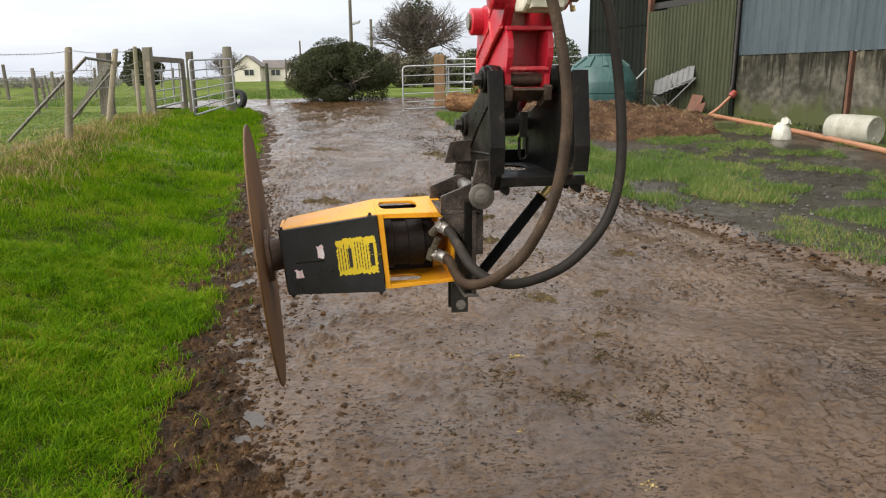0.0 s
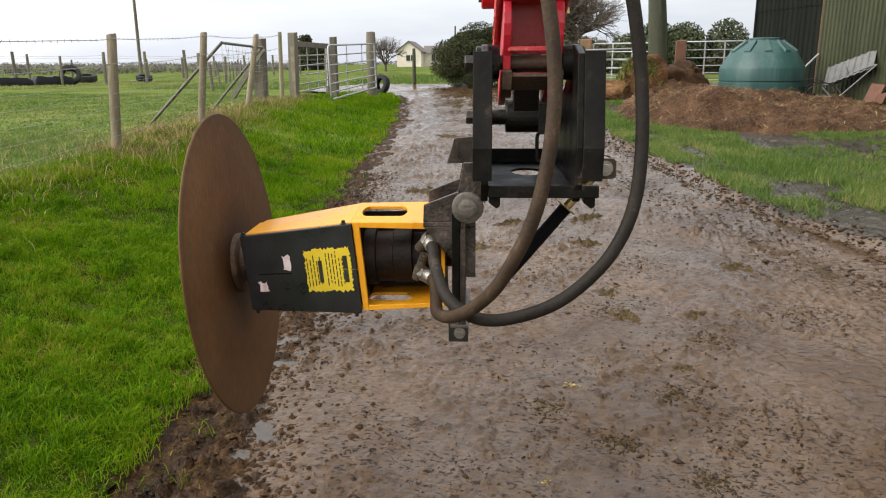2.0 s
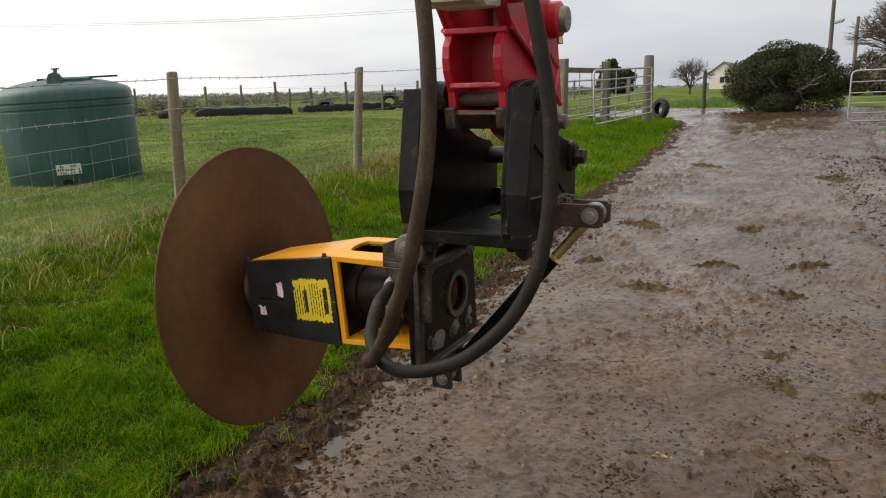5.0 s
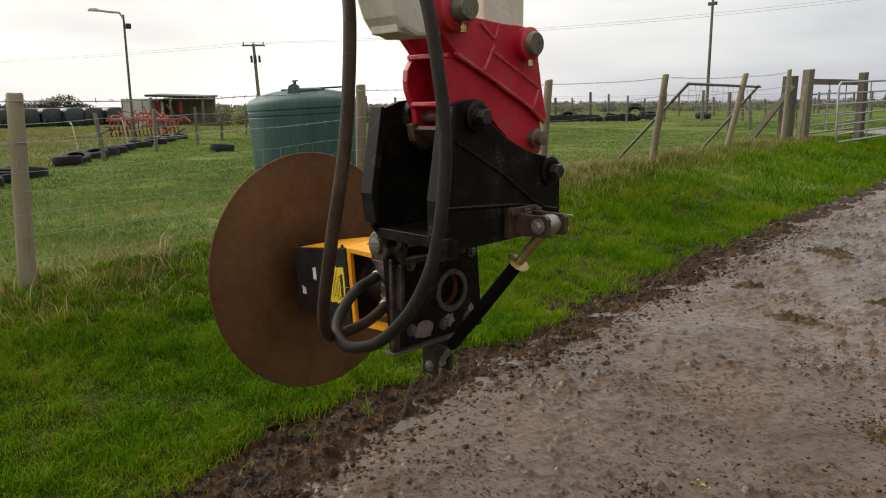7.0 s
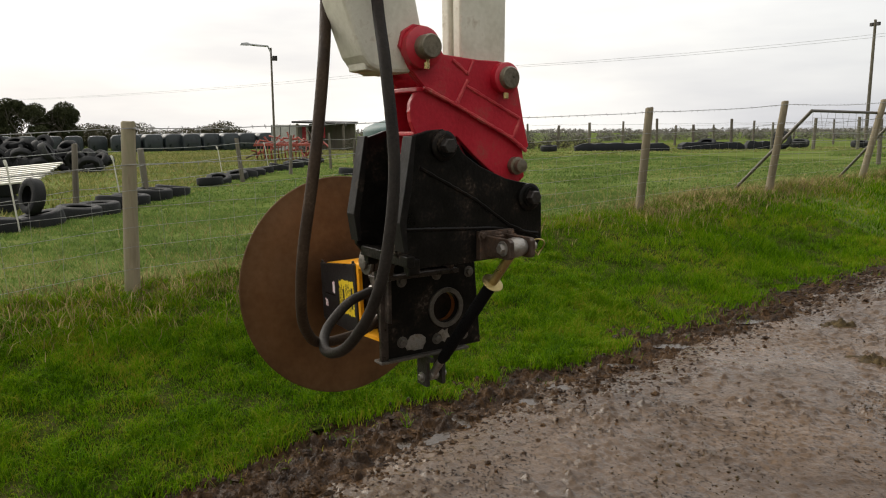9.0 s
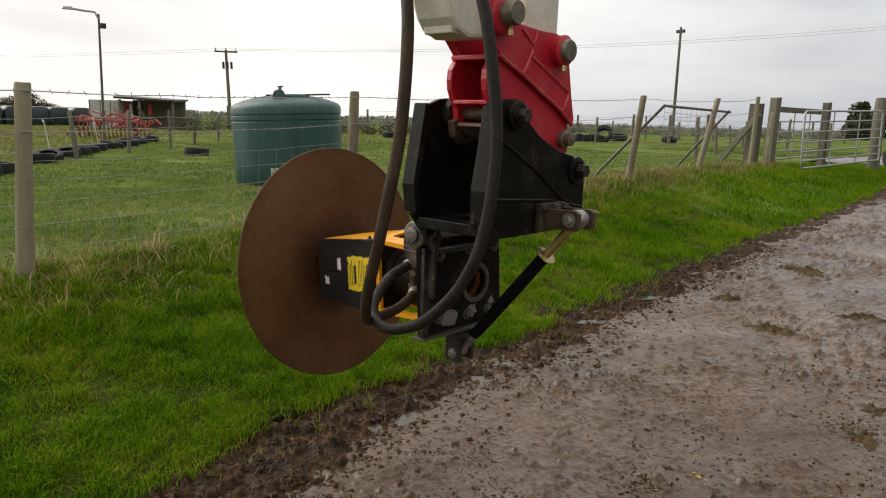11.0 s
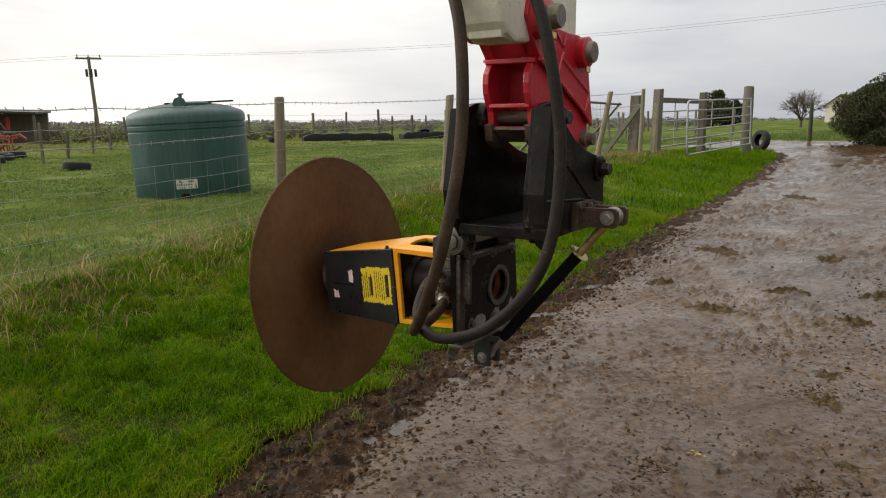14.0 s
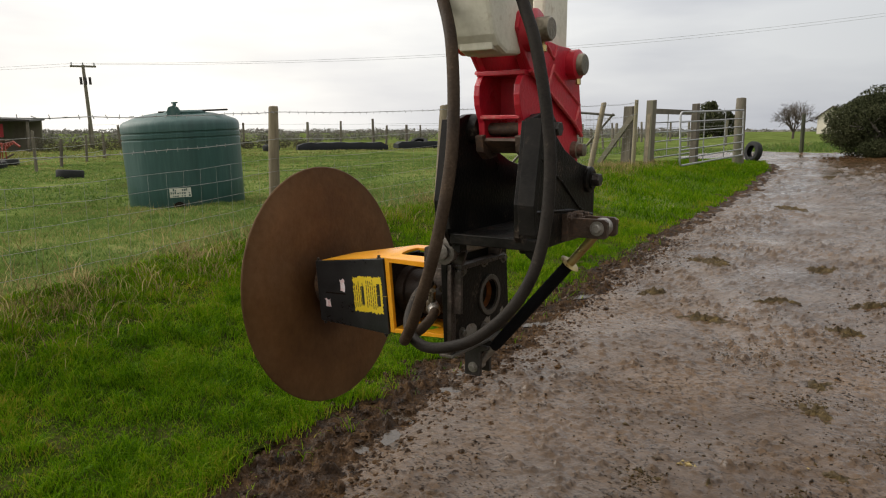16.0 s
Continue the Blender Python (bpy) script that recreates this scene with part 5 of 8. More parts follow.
# Hub shade and the spun disc's soft sheen are painted in as ring tones.
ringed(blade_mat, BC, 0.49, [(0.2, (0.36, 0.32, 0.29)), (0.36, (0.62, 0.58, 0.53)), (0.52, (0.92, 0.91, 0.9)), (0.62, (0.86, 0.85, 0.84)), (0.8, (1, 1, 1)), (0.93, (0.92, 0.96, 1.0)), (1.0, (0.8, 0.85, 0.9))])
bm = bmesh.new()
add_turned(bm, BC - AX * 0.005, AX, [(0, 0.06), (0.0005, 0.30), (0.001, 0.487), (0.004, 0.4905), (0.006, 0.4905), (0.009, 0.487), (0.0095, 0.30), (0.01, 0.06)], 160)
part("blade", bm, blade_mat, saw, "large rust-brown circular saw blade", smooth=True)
bm = bmesh.new()
add_turned(bm, BC + AX * 0.005, AX, [(0, 0.098), (0.014, 0.098), (0.017, 0.094), (0.018, 0.062), (0.055, 0.058), (0.1, 0.058)], 40)
part("hub_flange", bm, M["rust"], saw, "rusty hub flange", smooth=True)
bm = bmesh.new()
add_turned(bm, BC - AX * 0.005, -AX, [(0, 0.09), (0.012, 0.09), (0.014, 0.085), (0.015, 0.03), (0.04, 0.03)], 32)
part("clamp_nut", bm, M["rust"], saw, smooth=True)


TOP_B, BOT_B = 0.115, 0.10
bm = bmesh.new()
# upper yellow skin, with a rounded slot
slot = [(-0.125 + (0.05 if math.cos(a) > 0 else -0.05) + 0.022 * math.cos(a), 0.02 + 0.055 * math.sin(a)) for a in np.linspace(0, 2 * math.pi, 24, endpoint=False)]
add_hexa(bm, [(-0.556, -0.072, 1.196), (-0.215, -0.098, 1.242), (-0.215, TOP_B, 1.262), (-0.54, TOP_B, 1.202), (-0.556, -0.072, 1.206), (-0.215, -0.098, 1.252), (-0.215, TOP_B, 1.272), (-0.54, TOP_B, 1.212)])
part("upper_casing", bm, M["yellow"], saw, "yellow painted upper casing", 0.002)
bm = bmesh.new()
holed_plate(bm, [(-0.215, -0.1), (0.045, -0.1), (0.045, 0.135), (-0.215, 0.115)], slot, 'z', 0.0, 0.01)
for v in bm.verts:
    v.co.z += 1.2425 + 0.02 * (v.co.y + 0.1) / 0.215
part("slotted_top", bm, M["yellow"], saw, "yellow top plate with a rounded slot", 0.0015)
bm = bmesh.new()
add_hexa(bm, [(-0.532, -0.085, 0.972), (-0.19, -0.098, 0.968), (-0.19, BOT_B, 0.968), (-0.53, BOT_B, 0.972), (-0.532, -0.085, 0.982), (-0.19, -0.098, 0.978), (-0.19, BOT_B, 0.978), (-0.53, BOT_B, 0.982)])
part("lower_casing", bm, M["yellow"], saw, bevel=0.0015)
bm = bmesh.new()
slot2 = [(-0.11 + (0.04 if math.cos(a) > 0 else -0.04) + 0.03 * math.cos(a), 0.0 + 0.042 * math.sin(a)) for a in np.linspace(0, 2 * math.pi, 24, endpoint=False)]
holed_plate(bm, [(-0.19, -0.098), (0.075, -0.098), (0.075, 0.115), (-0.19, 0.1)], slot2, 'z', 0.974, 0.984)
for v in bm.verts:
    v.co.z += 0.012 * max(0, v.co.x + 0.06) / 0.13
part("slotted_bottom", bm, M["yellow"], saw, "yellow lower plate with a rounded slot", 0.0015)
bm = bmesh.new()
add_hexa(bm, [(-0.54, 0.095, 0.972), (0.06, 0.115, 0.98), (0.06, 0.127, 0.98), (-0.54, 0.107, 0.972), (-0.545, 0.105, 1.205), (0.045, 0.125, 1.258), (0.045, 0.137, 1.258), (-0.545, 0.117, 1.205)])
part("back_casing", bm, M["yellow"], saw, bevel=0.0015)
bm = bmesh.new()
add_hexa(bm, [(-0.545, -0.085, 0.974), (-0.533, -0.085, 0.974), (-0.533, 0.1, 0.974), (-0.545, 0.1, 0.974), (-0.566, -0.072, 1.2), (-0.554, -0.072, 1.2), (-0.547, 0.112, 1.205), (-0.56, 0.112, 1.205)])
part("end_plate", bm, M["yellow"], saw, bevel=0.0015)
# upright frame beside the motor bay, greasy black inside
bm = bmesh.new()
add_hexa(bm, [(-0.19, -0.085, 0.984), (-0.178, -0.085, 0.984), (-0.178, 0.098, 0.984), (-0.19, 0.098, 0.984), (-0.216, -0.085, 1.243), (-0.2, -0.085, 1.243), (-0.2, 0.112, 1.25), (-0.216, 0.112, 1.25)])
part("bulkhead", bm, M["motor"], saw, "greasy black bulkhead", 0.0015)
bm = bmesh.new()
add_hexa(bm, [(-0.186, -0.104, 0.97), (-0.168, -0.104, 0.97), (-0.168, -0.088, 0.97), (-0.186, -0.088, 0.97), (-0.213, -0.104, 1.252), (-0.192, -0.104, 1.252), (-0.192, -0.088, 1.252), (-0.213, -0.088, 1.252)])
part("frame_edge", bm, M["yellow"], saw, bevel=0.0015)
bm = bmesh.new()
add_hexa(bm, [(-0.178, 0.088, 0.99), (0.02, 0.1, 0.99), (0.02, 0.112, 0.99), (-0.178, 0.098, 0.99), (-0.2, 0.1, 1.246), (0.02, 0.112, 1.246), (0.02, 0.122, 1.246), (-0.2, 0.112, 1.246)])
part("bay_lining", bm, M["motor"], saw, "greasy black lining of the motor bay", 0.001)
bm = bmesh.new()
add_hexa(bm, [(-0.19, -0.104, 1.236), (0.03, -0.104, 1.232), (0.03, -0.094, 1.232), (-0.19, -0.094, 1.236), (-0.19, -0.104, 1.252), (0.028, -0.104, 1.252), (0.028, -0.094, 1.252), (-0.19, -0.094, 1.252)])
part("upper_lip", bm, M["yellow"], saw, bevel=0.001)
bm = bmesh.new()
add_hexa(bm, [(-0.168, -0.104, 0.97), (0.07, -0.104, 0.985), (0.07, -0.094, 0.985), (-0.168, -0.094, 0.97), (-0.168, -0.104, 0.986), (0.07, -0.104, 0.998), (0.07, -0.094, 0.998), (-0.168, -0.094, 0.986)])
part("lower_lip", bm, M["yellow"], saw, bevel=0.001)
bm = bmesh.new()
add_box(bm, 0.06, 0.072, -0.1, 0.12, 0.99, 1.245)
part("flange_face", bm, M["yellow"], saw, "yellow end flange", 0.001)
# black front cover
bm = bmesh.new()
add_hexa(bm, [(-0.541, -0.0994, 0.966), (-0.189, -0.112, 0.962), (-0.189, -0.098, 0.962), (-0.541, -0.0854, 0.966), (-0.566, -0.0985, 1.204), (-0.215, -0.1111, 1.25), (-0.215, -0.0971, 1.25), (-0.566, -0.0845, 1.204)])
cover = part("front_cover", bm, M["cover"], saw, "black painted cover plate", 0.003)


def on_cover(u, v, out=0.0):
    """A point on the cover's face: u along it and v up it, 0 to 1."""
    bl, br = Vector((-0.541, -0.0994, 0.966)), Vector((-0.189, -0.112, 0.962))
    tl, tr = Vector((-0.566, -0.0985, 1.204)), Vector((-0.215, -0.1111, 1.25))
    p = bl.lerp(br, u).lerp(tl.lerp(tr, u), v)
    return p + Vector((-0.036, -1, 0.0)).normalized() * out


def cover_patch(name, outline, mat, out, label=""):
    bm = bmesh.new()
    lo, hi = [bm.verts.new(on_cover(u, v, out - 0.0006)) for u, v in outline], [bm.verts.new(on_cover(u, v, out)) for u, v in outline]
    bm.faces.new(hi)
    n = len(lo)
    for i in range(n):
        bm.faces.new((lo[i], lo[(i + 1) % n], hi[(i + 1) % n], hi[i]))
    return part(name, bm, mat, cover, label)


def ragged(u0, u1, v0, v1, seed, amp=0.012, n=14):
    r = np.random.default_rng(seed)
    pts = [(u0 + (u1 - u0) * i / n, v0 + r.uniform(-amp, amp) * 1.8) for i in range(n)]
    pts += [(u1 + r.uniform(-amp, amp), v0 + (v1 - v0) * i / n) for i in range(n)]
    pts += [(u1 - (u1 - u0) * i / n, v1 + r.uniform(-amp, amp) * 1.8) for i in range(n)]
    pts += [(u0 + r.uniform(-amp, amp), v1 - (v1 - v0) * i / n) for i in range(n)]
    return pts


cover_patch("warning_label", ragged(0.55, 0.955, 0.26, 0.75, 3, 0.011, 26), M["label"], 0.0012, "peeling yellow warning label with black print")
rl = np.random.default_rng(11)
for k in range(13):
    u = 0.565 + k * 0.0285
    if 4 < k < 6 or k > 11:
        continue
    v0, end = 0.31 + rl.uniform(0, 0.05), 0.72 - rl.uniform(0, 0.08)
    while v0 < end - 0.02:
        v1 = min(end, v0 + rl.uniform(0.03, 0.1))
        cover_patch("print_line", [(u, v0), (u + 0.0085, v0), (u + 0.0085, v1), (u, v1)], M["ink"], 0.0018)
        v0 = v1 + 0.016
cover_patch("print_block", [(0.665, 0.36), (0.70, 0.36), (0.70, 0.62), (0.665, 0.62)], M["ink"], 0.0019)
cover_patch("print_block", [(0.888, 0.36), (0.928, 0.36), (0.928, 0.66), (0.888, 0.66)], M["ink"], 0.0019)
cu = bpy.data.curves.new("warning_word", 'FONT')
cu.body, cu.size, cu.align_x, cu.align_y, cu.extrude = "ATTENTION", 0.0135, 'CENTER', 'CENTER', 0.0003
txt = new("warning_word", cu)
cu.materials.append(M["label"])
txt.parent = cover
ex = (on_cover(0.91, 0.6) - on_cover(0.91, 0.4)).normalized()
nz = Vector((-0.036, -1, 0.0)).normalized()
ey = nz.cross(ex)
txt.matrix_local = Matrix((ex, ey, nz)).transposed().to_4x4()
txt.matrix_local.translation = on_cover(0.908, 0.51, 0.0024)
mw = txt.matrix_local.copy()
mw.translation = on_cover(0.908, 0.51, 0.0024)
txt.matrix_local = mw
cover_patch("sticker", ragged(0.35, 0.425, 0.52, 0.70, 5, 0.01, 4), M["pink"], 0.0012, "torn pink sticker")
cover_patch("sticker", ragged(0.105, 0.18, 0.26, 0.38, 6, 0.01, 4), M["pink"], 0.0012, "torn pale sticker")
cover_patch("cover_slot", [(0.12, 0.475), (0.42, 0.475), (0.42, 0.495), (0.12, 0.495)], M["motor"], 0.0008)
for u, v in ((0.03, 1.0), (0.93, 1.0), (0.05, 0.0), (0.95, 0.0)):
    bm = bmesh.new()
    p = on_cover(u, v, -0.008)
    add_bolt(bm, p, (0, 0, 1 if v > 0.5 else -1), 0.006, 0.012)
    part("cover_bolt", bm, M["dark"], cover)
# hydraulic motor
bm = bmesh.new()
add_turned(bm, (-0.185, 0.015, 1.115), (1, 0, 0.03), [(0, 0.092), (0.035, 0.092), (0.038, 0.082), (0.09, 0.082), (0.093, 0.087), (0.15, 0.087), (0.153, 0.075), (0.2, 0.075)], 32)
part("motor", bm, M["motor"], saw, "black hydraulic motor", smooth=True)
bm = bmesh.new()
add_rod(bm, (-0.01, -0.075, 1.165), (0.02, -0.105, 1.205), 0.016, n=12)
add_rod(bm, (0.012, -0.098, 1.195), (0.03, -0.118, 1.215), 0.02, n=6)
add_rod(bm, (-0.01, -0.09, 1.10), (0.008, -0.11, 1.155), 0.013, n=12)
add_rod(bm, (-0.018, -0.082, 1.07), (-0.008, -0.093, 1.11), 0.018, n=6)
part("hose_fitting", bm, M["pinsteel"], saw, "greased steel hose fittings", smooth=True)
# mounting plate with the round hole
bm = bmesh.new()
oval = [(0.10 + 0.056 * math.cos(2 * math.pi * i / 36), 1.115 + 0.056 * math.sin(2 * math.pi * i / 36)) for i in range(36)]
holed_plate(bm, [(-0.19, 1.30), (-0.168, 0.955), (0.262, 0.955), (0.232, 1.30)][::-1], oval, 'x', 0.095, 0.12)
plate = part("mounting_plate", bm, M["black"], saw, "black mounting plate with flaking paint", 0.003)
bm = bmesh.new()
ring_o = [(0.10 + 0.076 * math.cos(2 * math.pi * i / 36), 1.115 + 0.076 * math.sin(2 * math.pi * i / 36)) for i in range(36)]
ring_i = [(0.10 + 0.058 * math.cos(2 * math.pi * i / 36), 1.115 + 0.058 * math.sin(2 * math.pi * i / 36)) for i in range(36)]
holed_plate(bm, ring_o, ring_i, 'x', 0.118, 0.128)
part("hole_ring", bm, M["pinhead"], plate, "bare grey steel ring round the hole", 0.001)
bm = bmesh.new()
add_rings(bm, [ring_at((x, 0.10, 1.115), (1, 0, 0), r, 32) for x, r in ((0.0, 0.05), (0.07, 0.055), (0.1, 0.055))], cap=False)
part("inner_sleeve", bm, M["orange_rust"], plate, "rusty orange inside of the sleeve", smooth=True)
# Black disc added over the flange; the hole's inner shade is its colour.
bm = bmesh.new()
add_rod(bm, (0.0745, 0.10, 1.115), (0.079, 0.10, 1.115), 0.054, n=32)
part("sleeve_bottom", bm, M["motor"], plate, "black disc added to darken the sleeve's hole")
for cy, cz in ((-0.09, 1.235), (0.06, 1.245), (0.205, 1.24), (0.18, 1.0), (0.06, 1.0), (-0.09, 1.01)):
    bm = bmesh.new()
    add_bolt(bm, (0.12, cy, cz), (1, 0, 0), 0.014, 0.014)
    part("plate_bolt", bm, M["pinhead"], plate, "dull steel bolt head")
for cy, cz, s in ((-0.03, 0.995, 0.045), (0.09, 1.01, 0.03), (0.2, 1.03, 0.02)):
    bm = bmesh.new()
    r = np.random.default_rng(int(s * 1000))
    o = [(cy + s * r.uniform(0.6, 1.1) * math.cos(a), cz + s * r.uniform(0.5, 1.0) * math.sin(a)) for a in np.linspace(0, 2 * math.pi, 14, endpoint=False)]
    add_prism(bm, o, 'x', 0.119, 0.1215)
    part("bare_patch", bm, M["steel"], plate, "patch where the paint has flaked")
bm = bmesh.new()
add_box(bm, 0.09, 0.145, -0.19, 0.19, 0.946, 0.956)
part("bottom_strip", bm, M["pinhead"], saw, bevel=0.002)
for y0 in (-0.002, 0.068):
    bm = bmesh.new()
    add_prism(bm, [(0.078, 0.945), (0.175, 0.945), (0.175, 0.93), (0.143, 0.922), (0.143, 0.828), (0.078, 0.828)], 'y', y0, y0 + 0.016)
    part("ram_foot", bm, M["dark"], saw, "dark double lug for the ram", 0.002)
bm = bmesh.new()
add_rod(bm, (0.114, -0.015, 0.86), (0.114, 0.10, 0.86), 0.011, n=16)
add_bolt(bm, (0.114, -0.002, 0.86), (0, -1, 0), 0.013, 0.014)
part("foot_bolt", bm, M["steel"], saw)
# bracket of the tilt pivot
bm = bmesh.new()
add_box(bm, 0.01, 0.165, -0.165, 0.13, 1.252, 1.268)
part("head_plate", bm, M["worn"], saw, "rusty bare steel head plate", 0.002)
for y0 in (-0.165, 0.09):
    bm = bmesh.new()
    add_prism(bm, [(0.01, 1.268), (0.165, 1.268), (0.18, 1.31), (0.165, 1.355), (0.125, 1.362), (0.012, 1.318)], 'y', y0, y0 + 0.016)
    part("pivot_ear", bm, M["worn"], saw, "rusty welded ear", 0.002)
bm = bmesh.new()
add_prism(bm, [(0.012, 1.252), (0.165, 1.252), (0.165, 1.10), (0.14, 1.10)], 'y', -0.17, -0.156)
part("gusset", bm, M["worn"], saw, "rusty triangular gusset", 0.002)
bm = bmesh.new()
add_box(bm, 0.12, 0.136, -0.185, -0.155, 0.955, 1.27)
part("plate_edge", bm, M["worn"], saw, bevel=0.002)
bm = bmesh.new()
add_rod(bm, (0.142, -0.24, 1.326), (0.142, 0.17, 1.326), 0.024, n=24)
part("pivot_pin", bm, M["steel"], saw, smooth=True)
bm = bmesh.new()
add_turned(bm, (0.142, -0.235, 1.326), (0, -1, 0), [(0, 0.045), (0.01, 0.045), (0.012, 0.041), (0.012, 0.026), (0.022, 0.026), (0.024, 0.022)], 32)
part("pin_washer", bm, M["pinhead"], saw, "dull steel pin head and washer", smooth=True)
# arms of the bracket that hold the pivot
for y0 in (-0.225, 0.115):
    bm = bmesh.new()
    add_prism(bm, [(0.11, 1.30), (0.135, 1.285), (0.17, 1.295), (0.182, 1.33), (0.178, 1.45), (0.13, 1.45), (0.108, 1.34)], 'y', y0, y0 + 0.02)
    part("pivot_arm", bm, M["worn"], bracket, "rusty welded pivot arm", 0.002)
bm = bmesh.new()
add_prism(bm, [(0.07, 1.405), (0.095, 1.488), (0.178, 1.494), (0.178, 1.41)], 'y', 0.1, 0.115)
part("stop_plate", bm, M["worn"], bracket, "rusty stop plate", 0.002)

# tilt ram
ram = rig("tilt_ram", "slim hydraulic tilt ram in a black woven sleeve", "hydraulic ram")
R0, R1 = Vector((0.114, 0.043, 0.862)), Vector((0.567, 0.07, 1.401))
rd = (R1 - R0).normalized()
RL = (R1 - R0).length
bm = bmesh.new()
add_turned(bm, R0 + rd * 0.09, rd, [(0, 0.016), (0.02, 0.020), (RL * 0.35, 0.022), (RL * 0.6, 0.021), (RL - 0.26, 0.023)], 20)
part("sleeve", bm, M["sleeve"], ram, "black woven sleeve", smooth=True)
bm = bmesh.new()
add_rod(bm, R0 - rd * 0.01, R0 + rd * 0.1, 0.015, n=16)
add_turned(bm, R0 + Vector((0, -0.016, 0)), (0, 1, 0), [(0, 0.02), (0.032, 0.02)], 20)
part("lower_eye", bm, M["steel"], ram, "worn steel eye", smooth=True)
bm = bmesh.new()
add_rod(bm, R1 - rd * 0.19, R1, 0.015, n=16)
part("rod", bm, M["brass"], ram, "muddy plated rod", smooth=True)
bm = bmesh.new()
add_turned(bm, R1 - rd * 0.175, rd, [(0, 0.034), (0.003, 0.038), (0.006, 0.034)], 20)
part("rod_collar", bm, M["brass"], ram, "brassy collar", smooth=True)

# hoses
for ctrl, mat, rad, lab_ in (
        ([(0.14, -0.36, 2.9), (0.19, -0.375, 2.45), (0.231, -0.404, 2.165), (0.311, -0.456, 1.954), (0.348, -0.511, 1.667), (0.315, -0.543, 1.40), (0.235, -0.52, 1.205), (0.165, -0.47, 1.11), (0.105, -0.41, 1.06), (0.06, -0.33, 1.042), (0.05, -0.23, 1.052), (0.04, -0.15, 1.08), (0.0, -0.09, 1.09)], "hose_a", 0.0178, "thick dusty brown-black hydraulic hose hanging in a loop"),
        ([(0.33, -0.33, 2.9), (0.40, -0.34, 2.45), (0.46, -0.353, 2.131), (0.53, -0.368, 1.936), (0.579, -0.374, 1.662), (0.577, -0.405, 1.41), (0.52, -0.428, 1.25), (0.405, -0.44, 1.13), (0.285, -0.435, 1.072), (0.175, -0.42, 1.058), (0.09, -0.37, 1.098), (0.05, -0.27, 1.165), (0.04, -0.19, 1.19), (0.02, -0.115, 1.2)], "hose_b", 0.0172, "thick black rubber hydraulic hose hanging in a loop")):
    hose = thing("hydraulic_hose", RIG, lab_, "hose", "hydraulic hoses")
    line = glide(ctrl, 9)
    bm = bmesh.new()
    add_tube(bm, line, rad, 16)
    part("rubber_hose", bm, M[mat], hose, smooth=True)
    tip = Vector(line[-1]) - Vector(line[-4])
    tip.normalize()
    bm = bmesh.new()
    add_turned(bm, Vector(line[-1]) - tip * 0.055, tip, [(0, rad + 0.001), (0.004, rad + 0.004), (0.03, rad + 0.004), (0.034, rad + 0.001)], 18)
    part("ferrule", bm, M["steel"], hose, "crimped steel ferrule", smooth=True)
    bm = bmesh.new()
    add_turned(bm, Vector(line[-1]) - tip * 0.02, tip, [(0, 0.021), (0.002, 0.023), (0.026, 0.023), (0.028, 0.021)], 6)
    part("union_nut", bm, M["steel"], hose, "steel union nut")

# ---- fence along the verge ----


def gz(x, y):
    return float(ground_z(np.array(float(x)), np.array(float(y))))


def yz(x, y):
    return float(track_z(np.array(float(x)), np.array(float(y))))


def add_post(bm, r, h, lean=(0, 0), n=10, seed=0, top=0.9):
    """A rough round post, its foot a little in the ground."""
    g = np.random.default_rng(seed)
    rings = []
    for k, (z, s) in enumerate(((-0.12, 1.05), (h * 0.3, 1.0), (h * 0.7, 0.97), (h - 0.01, top), (h, top * 0.86))):
        c = Vector((lean[0] * z / h, lean[1] * z / h, z))
        rings.append([c + Vector((r * s * math.cos(a) * (1 + 0.05 * g.normal()), r * s * math.sin(a) * (1 + 0.05 * g.normal()), 0.004 * g.normal() if k == 4 else 0)) for a in np.linspace(0, 2 * math.pi, n, endpoint=False)])
    return add_rings(bm, rings)


def barbed(bm, p, q, r, sag, seed, barbs=True):
    g = np.random.default_rng(seed)
    p, q = Vector(p), Vector(q)
    n = max(4, int((q - p).length / 0.35))
    pts = [p.lerp(q, i / n) + Vector((0, 0, -sag * 4 * (i / n) * (1 - i / n) + 0.004 * g.normal() * (0 < i < n))) for i in range(n + 1)]
    add_tube(bm, pts, r, 5)
    if barbs:
        m = int((q - p).length / 0.11)
        for i in range(m):
            t = (i + 0.5) / m
            c = p.lerp(q, t) + Vector((0, 0, -sag * 4 * t * (1 - t)))
            a = g.uniform(0, 3.14)
            d = Vector((0.2 * math.cos(a), 0.5 * math.cos(a), math.sin(a))).normalized() * 0.016
            add_rod(bm, c - d, c + d, r * 0.8, n=4)


FP = [(-0.75, -4.4, 1.56), (-1.75, -1.5, 1.69), (-2.99, 1.38, 1.804), (-4.19, 4.30, 1.903), (-4.66, 7.03, 1.994), (-5.30, 9.80, 2.125), (-6.03, 12.68, 2.213), (-6.79, 15.13, 2.36)]
LEAN = [(0, 0), (0.02, 0), (0.02, 0.05), (0.0, 0.03), (0.05, 0.06), (0.10, 0.10), (0.2, 0.12), (0.02, 0.02)]
fence = thing("fence", Matrix.Translation((-4.66, 7.03, gz(-4.66, 7.03))), "weathered round post and barbed wire fence with sheep netting", "fence")
F0 = fence.matrix_world.translation.copy()
for i, ((x, y, z), ln) in enumerate(zip(FP, LEAN)):
    bm = bmesh.new()
    h = z - gz(x - ln[0], y - ln[1])
    add_post(bm, 0.052 if i < 7 else 0.045, h, ln, seed=300 + i)
    ob = part("post", bm, M["post"], fence, smooth=True)
    ob.location = Vector((x - ln[0], y - ln[1], gz(x - ln[0], y - ln[1]))) - F0


